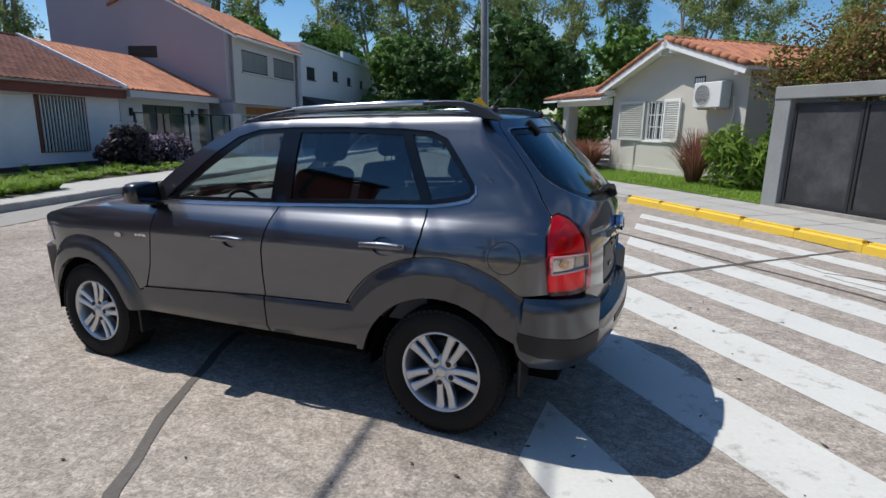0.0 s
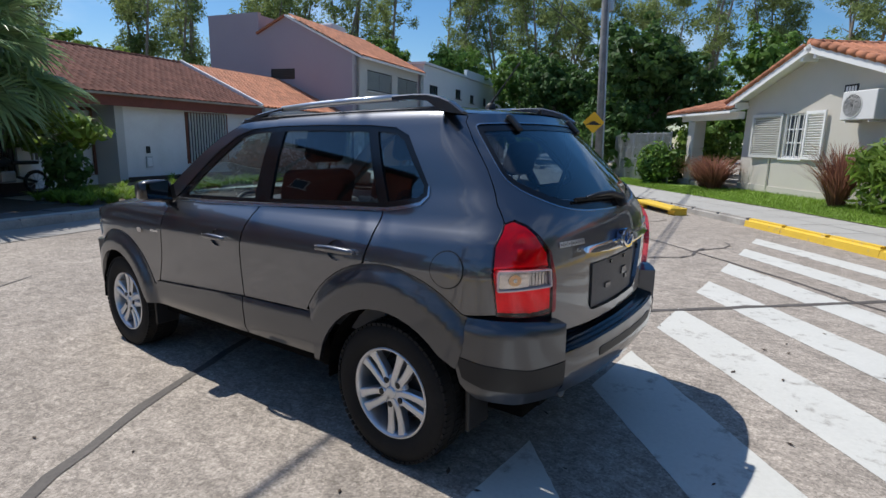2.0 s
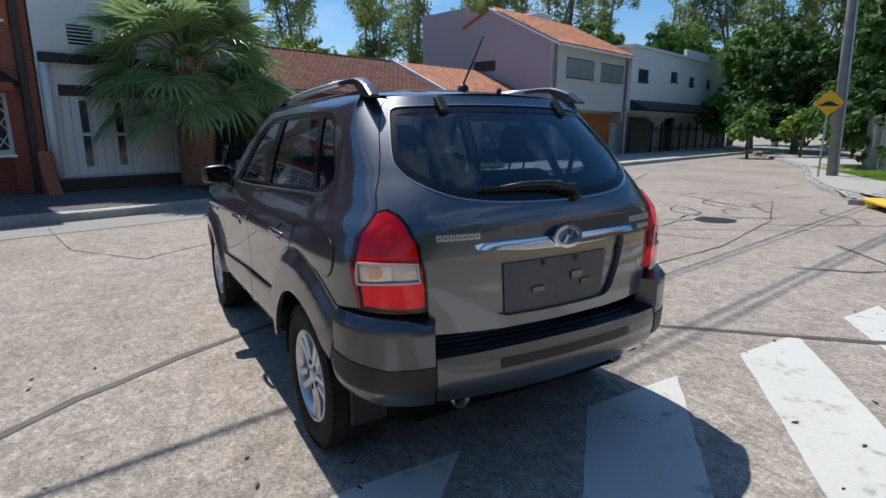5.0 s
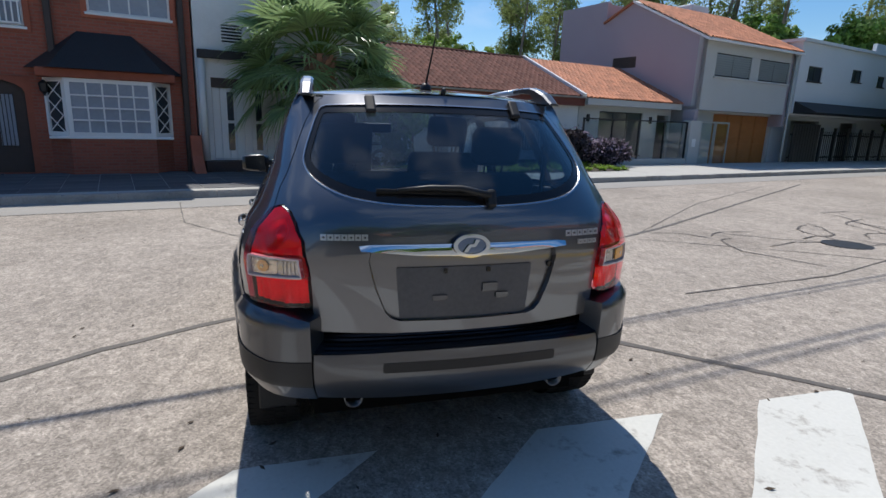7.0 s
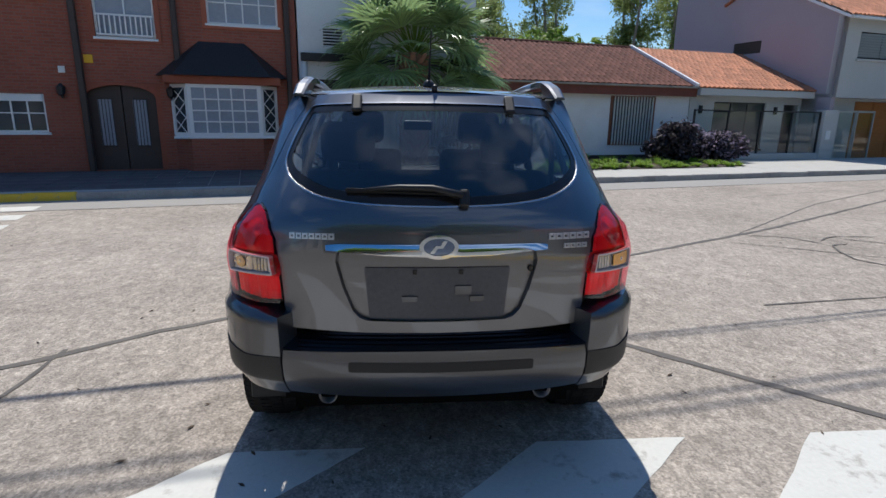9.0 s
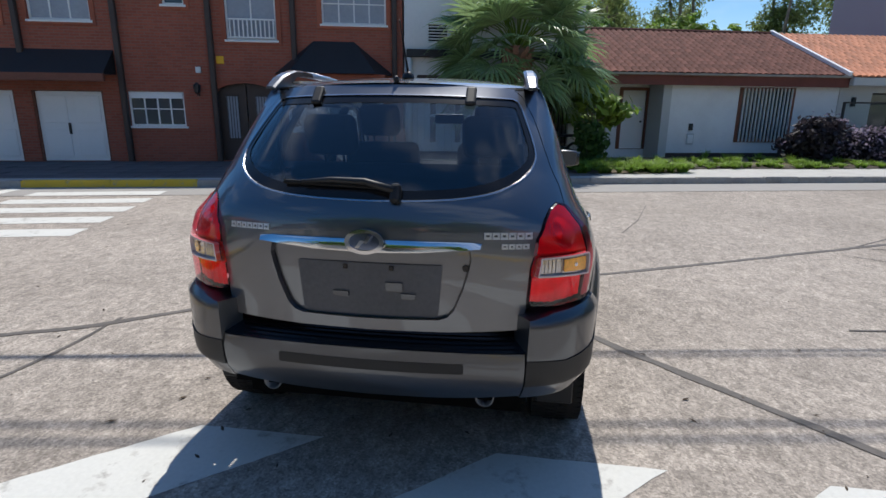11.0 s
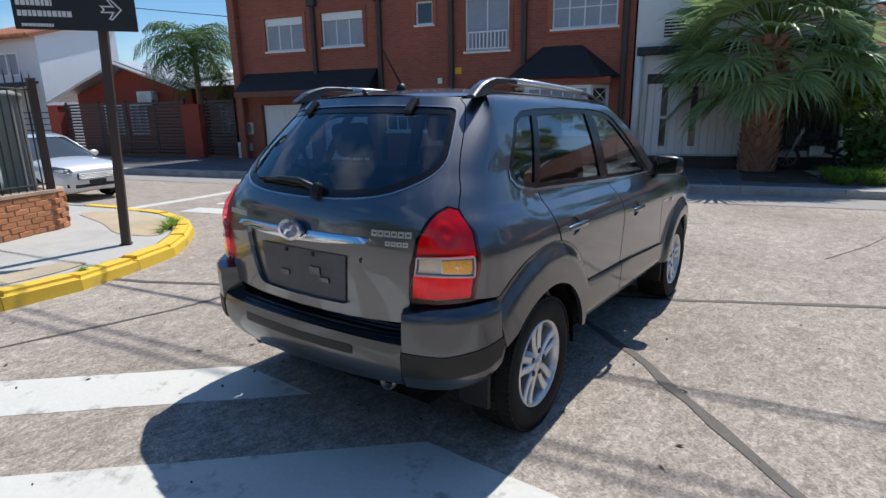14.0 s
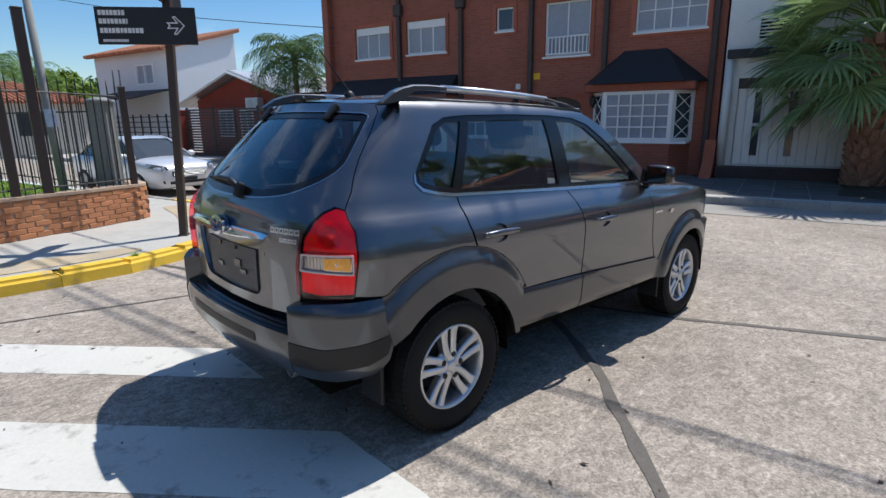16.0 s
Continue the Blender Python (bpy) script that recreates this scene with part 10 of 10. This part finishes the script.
def feather_palm(x, y, z0, h, n, L, seed, label, leaf, group="", rt=0.13, nl=34):
    """A slim trunk with arching feather fronds."""
    rd = random.Random(seed)
    ob = root("feather_palm", pose(x, y, z0), label, "palm tree", group)
    bm = bmesh.new()
    tube(bm, [(0, 0, -0.2), (0.03, 0.02, h * 0.5), (0, 0, h)], [rt * 1.3, rt, rt * 0.8], 10)
    part("trunk", bm, M_palmtrunk, ob, smooth=True)
    for k in range(n):
        az = k * 2.39996 + rd.uniform(-0.25, 0.25)
        el = radians(82 - 95 * k / n + rd.uniform(-8, 8))
        ho = Vector((math.cos(az), math.sin(az), 0))
        Lk = L * rd.uniform(0.8, 1.1)
        pts = []
        p = Vector((0, 0, h))
        e = el
        for j in range(11):
            pts.append(p.copy())
            p = p + (ho * math.cos(e) + Vector((0, 0, math.sin(e)))) * (Lk / 10)
            e -= radians(11 + 3 * rd.random())
        bm = bmesh.new()
        tube(bm, pts, [0.022 - 0.0018 * j for j in range(11)], 4)
        fr = part("frond_rib", bm, leaf, ob)
        V, F = [], []
        side = Vector((-ho.y, ho.x, 0))
        for j in range(nl):
            t = 0.12 + 0.88 * j / (nl - 1)
            i = min(9, int(t * 10))
            c = pts[i].lerp(pts[i + 1], t * 10 - i) if i < 10 else pts[10]
            tg = (pts[i + 1] - pts[i]).normalized()
            ll = Lk * 0.30 * math.sin(math.pi * min(1, t * 0.85 + 0.14)) ** 0.7 + 0.08
            for s in (-1, 1):
                dv = (side * s + tg * 0.55 + Vector((0, 0, rd.uniform(-0.25, 0.35)))).normalized()
                q = len(V)
                tip = c + dv * ll + Vector((0, 0, -ll * rd.uniform(0.35, 0.8)))
                md = c + dv * ll * 0.55 + Vector((0, 0, -ll * 0.10))
                wv = tg * 0.016
                V += [tuple(c - wv), tuple(c + wv), tuple(md + wv * 1.2), tuple(md - wv * 1.2), tuple(tip)]
                F += [(q, q + 1, q + 2, q + 3), (q + 3, q + 2, q + 4)]
        me = bpy.data.meshes.new("leaflet")
        me.from_pydata(V, [], F)
        me.materials.append(leaf)
        o = new("foliage", me)
        o.parent = fr
    return ob


p = wa(-15.9, 13.35)
feather_palm(p.x, p.y, 0.0, 4.0, 27, 2.6, 81, "feathery green palm behind the slatted fence", M_leaf_dark)
p = wa(-14.2, 17.5)
feather_palm(p.x, p.y, 0.0, 3.2, 22, 2.0, 82, "feathery green palm behind the red house", M_leaf_light)
for k, (x, y, h) in enumerate(((1.5, 46, 5.2), (-1.5, 50, 6.0), (5.2, 58, 5.6))):
    feather_palm(x, y, 0, h, 26, 3.0, 90 + k, "far green palm behind the roofs", M_leaf_mid, "far palms", 0.2, 26)
for k, (x, y, h, r) in enumerate(((9, 62, 6.0, 3.4), (14, 66, 6.0, 4.0), (3, 64, 5.5, 3.5), (19, 60, 6.0, 4.0), (-4, 58, 6.0, 3.6), (25, 42, 5.0, 3.0))):
    tree(x, y, 0, h, r, M_leaf_mid if k % 2 else M_leaf_light, 190 + k, 4000, 0.32, 0.18, crown_low=0.2, lobes=9, label="far green tree beyond the street")

# ---------- motorcycle in the shade by the palm ----------
pm = wa(4.6, 11.85)
mo = root("motorcycle", Matrix.Translation((pm.x, pm.y, ground_z(pm.x, pm.y) + 0.145)) @ Matrix.Rotation(math.atan2(0.967, -0.255), 4, "Z"), "small black motorcycle parked under the palm", "motorcycle")
for x in (0.0, 1.25):
    wh = root("wheel", Matrix.Translation((0.58 - x, 0, 0.29)))
    wh.parent = mo
    bm = bmesh.new()
    rows = [ring(bm, (0.25 * math.cos(a), 0, 0.25 * math.sin(a)), (-math.sin(a), 0, math.cos(a)), 0.042, 8) for a in np.linspace(0, 2 * math.pi, 25)[:-1]]
    for a, b in zip(rows, rows[1:] + rows[:1]):
        bridge(bm, a, b)
    part("tyre", bm, M_tarp, wh, smooth=True)
    bm = bmesh.new()
    lathe(bm, [(0.215, -0.025), (0.205, 0.0), (0.215, 0.025), (0.225, 0.0)], 24, "y", close=True)
    for k in range(10):
        a = k * math.pi / 5
        tube(bm, [(0.02 * math.cos(a), 0, 0.02 * math.sin(a)), (0.21 * math.cos(a), 0, 0.21 * math.sin(a))], 0.006, 4)
    part("rim", bm, M_galv, wh, "bright spoked rim")
bm = bmesh.new()
for s in (-0.07, 0.07):
    tube(bm, [(0.58, s, 0.29), (0.30, s, 0.98)], 0.02, 7)
part("front_fork", bm, M_galv, mo, "bright front fork")
bm = bmesh.new()
tube(bm, [(0.22, -0.34, 1.03), (0.30, -0.16, 1.05), (0.30, 0.16, 1.05), (0.22, 0.34, 1.03)], 0.014, 7)
part("handlebar", bm, M_darkmetal, mo)
bm = bmesh.new()
tube(bm, [(0.30, 0, 0.85), (0.10, 0, 0.55), (-0.30, 0, 0.42), (-0.67, 0, 0.30)], 0.035, 7)
part("frame", bm, M_darkmetal, mo)
bm = bmesh.new()
lathe(bm, [(0.0, 0.26), (0.09, 0.22), (0.135, 0.08), (0.13, -0.08), (0.06, -0.20), (0, -0.22)], 14, "x", (0.05, 0, 0.78))
part("fuel_tank", bm, M_tarp, mo, smooth=True)
part("seat", newbox(-0.72, -0.12, -0.12, 0.12, 0.72, 0.80, 0.03, 2), M_tarp, mo)
part("engine", newbox(-0.18, 0.14, -0.12, 0.12, 0.32, 0.58, 0.04, 2), M_galv, mo)
bm = bmesh.new()
lathe(bm, [(0.0, 0.40), (0.085, 0.38), (0.075, 0.28), (0.0, 0.26)], 14, "x", (0, 0, 0.92))
part("headlight", bm, M_galv, mo, smooth=True)
bm = bmesh.new()
rows = [[bm.verts.new((0.58 + 0.33 * math.cos(a), y, 0.29 + 0.33 * math.sin(a))) for y in (-0.055, 0, 0.055)] for a in np.linspace(0.5, 2.5, 9)]
for a, b in zip(rows, rows[1:]):
    for i in range(2):
        bm.faces.new((a[i], a[i + 1], b[i + 1], b[i]))
part("mudguard", bm, M_tarp, mo, smooth=True)

# ---------- meter boxes on the end of the brick house ----------
for nm, u0, u1, z0, z1, mm, lb in (("meter_box", -13.25, -12.93, 0.05, 0.62, M_galv, "grey metal meter box on the brick wall"), ("intercom_box", -12.74, -12.53, 0.90, 1.30, M_plastic, "small white box on the brick wall"), ("meter_box", -12.78, -12.62, 0.32, 0.58, M_galv, "small grey metal box on the brick wall")):
    o = root(nm, MA.copy(), lb, "meter box")
    part("case", newbox(u0, u1, 12.20, 12.30, z0, z1, 0.01), mm, o)
    part("cover", newbox(u0 + 0.03, u1 - 0.03, 12.19, 12.2, z0 + 0.03, z1 - 0.03, 0.003), mm if nm == "meter_box" else M_pane, o)

# ---------- overhead cables ----------
def cable(name, g0, g1, h, r, label, sag=0.35):
    """A cable whose shadow falls along the ground line g0-g1."""
    off = Vector((SUN_DIR.x / SUN_DIR.z, SUN_DIR.y / SUN_DIR.z))
    a, b = Vector(g0), Vector(g1)
    d = (b - a).normalized()
    a, b = a - d * 26, b + d * 22
    pts = []
    for k in range(33):
        t = k / 32
        z = h + sag * (4 * (t - 0.5) ** 2 - 1) * 0.5
        p = a.lerp(b, t) + off * z
        pts.append((p.x, p.y, z))
    bm = bmesh.new()
    tube(bm, pts, r, 6)
    ob = root(name, None, label, "cable", "overhead cables")
    part("strand", bm, M_signblack, ob, smooth=True)


cable("overhead_cable", (-1.05, 1.55), (0.42, -5.94), 5.8, 0.016, "thick black overhead cable across the corner")
cable("overhead_cable", (-0.62, -0.95), (0.27, -5.72), 6.6, 0.013, "thin black overhead cable across the corner")
cable("overhead_cable", (-1.45, -0.94), (-0.92, -4.07), 8.2, 0.019, "thick black overhead cable across the corner")
cable("overhead_cable", (-1.59, -0.95), (-1.09, -3.82), 8.4, 0.019, "thick black overhead cable across the corner")
ob = root("service_cable", None, "thin black service cable to the brick house", "cable", "overhead cables")
bm = bmesh.new()
ca, cb = wa(-12.6, 12.2, 4.8), wa(-36, 7.4, 9.2)
tube(bm, [ca.lerp(cb, k / 16) + Vector((0, 0, -0.5 * math.sin(math.pi * k / 16))) for k in range(17)], 0.014, 6)
part("strand", bm, M_signblack, ob, smooth=True)


# ---------- houses on the near side, closing the place ----------
for k, (x, y, rz, w, d, h, mm) in enumerate(((-10.5, 15.5, 15, 7.5, 9.0, 3.0, M_white), (-17.5, 5.0, 41, 9.0, 8.0, 3.2, M_beige), (-19.0, -5.0, 41, 9.0, 8.0, 5.6, M_greyplaster), (-24.0, 12.0, 41, 9.0, 8.0, 3.0, M_white))):
    o = root("low_house", pose(x, y, 0, 0, 0, rz), "plain plastered house with a tiled hip roof", "house")
    part("wall", newbox(-w / 2, w / 2, -d / 2, d / 2, 0, h), mm, o)
    bm = bmesh.new()
    v = [bm.verts.new(q) for q in ((-w / 2 - 0.4, -d / 2 - 0.4, h), (w / 2 + 0.4, -d / 2 - 0.4, h), (w / 2 + 0.4, d / 2 + 0.4, h), (-w / 2 - 0.4, d / 2 + 0.4, h), (0, -d / 4, h + 1.6), (0, d / 4, h + 1.6))]
    for q in ((0, 1, 4), (1, 2, 5, 4), (2, 3, 5), (3, 0, 4, 5), (3, 2, 1, 0)):
        bm.faces.new([v[i] for i in q])
    part("roof", bm, M_terra_s, o)
    for q in (-2.2, 1.6):
        for s in (-1, 1):
            part("window", newbox(q - 0.6, q + 0.6, s * d / 2 - 0.03, s * d / 2 + 0.03, 1.0, 2.1), M_pane, o)
            part("window", newbox(s * w / 2 - 0.03, s * w / 2 + 0.03, q - 0.6, q + 0.6, 1.0, 2.1), M_pane, o)
for k, (x, y, h, r) in enumerate(((-13, 3.0, 6.5, 2.8), (-15, -2.5, 7.0, 3.0), (-8.0, 19.5, 6.0, 2.6), (-22, 0, 9, 4))):
    tree(x, y, 0.1, h, r, M_leaf_mid, 220 + k, 3500, 0.3, 0.16, crown_low=0.35, lobes=9, label="green street tree on the near side")

# ---------- leaves and crumbs on the road ----------
M_litter = mat("dry_leaf", (0.07, 0.05, 0.035), 0.9, var=0.3, scale=20, fine=80, bump=0.1, random_ob=0.4)
rgl = random.Random(31)
leaf0 = None
for k in range(150):
    if k < 110:
        x, y = rgl.gauss(-1.9, 1.2), rgl.uniform(-4.5, 3.2)
    else:
        x, y = rgl.uniform(-1.5, 5.5), rgl.uniform(-7.0, -1.6) if k % 2 else rgl.uniform(1.5, 6.0)
    if leaf0 is None:
        bm = bmesh.new()
        v = [bm.verts.new(q) for q in ((-0.022, 0, 0.0), (-0.004, 0.009, 0.003), (0.02, 0.002, 0.006), (0.0, -0.008, 0.004), (0.0, 0.0, 0.008))]
        for q in ((0, 1, 4), (1, 2, 4), (2, 3, 4), (3, 0, 4), (3, 2, 1, 0)):
            bm.faces.new([v[i] for i in q])
        me = bpy.data.meshes.new("dry_leaf")
        bm.to_mesh(me)
        bm.free()
        me.materials.append(M_litter)
        leaf0 = me
    o = new("dry_leaf", leaf0)
    s = rgl.uniform(0.45, 1.3)
    o.matrix_local = pose(x, y, ground_z(x, y) + 0.003, 0, 0, rgl.uniform(0, 360)) @ Matrix.Scale(s, 4)
    tagged(o, "small dark dry leaf lying on the road", "leaf", "dry leaves on the road")

# bricks of the corner wall: courses of separate bricks
BL, BH = 0.20, 0.066
brick0 = None
nb = 0
for side in (1, -1):
    for c in range(7):
        line = along([tuple(p) for p in WS[9:]], (BL + 0.014) / 1.0)
        for i, (q, d) in enumerate(line):
            if nb >= 300 or (side == -1 and (c < 4 or i > 12)) or q.x < -4.4:
                continue
            sh = 0.5 * (BL + 0.014) if c % 2 else 0.0
            p = q + d * sh
            n = Vector((-d.y, d.x))
            if brick0 is None:
                brick0 = part("brick", newbox(-BL / 2, BL / 2, -0.05, 0.05, -BH / 2, BH / 2, 0.008), M_orangebrick, pw)
                o = brick0
            else:
                o = same_mesh("brick", brick0, Matrix(), pw)
            jit = 0.003 * math.sin(nb * 3.7)
            c2 = p + n * side * (0.045 + jit)
            o.matrix_local = Matrix.Translation((c2.x, c2.y, ground_z(c2.x, c2.y) + 0.13 + 0.035 + c * 0.0685)) @ Matrix.Rotation(math.atan2(d.y, d.x), 4, "Z") @ Matrix.Rotation(0.015 * math.sin(nb * 5.1), 4, "Y")
            nb += 1
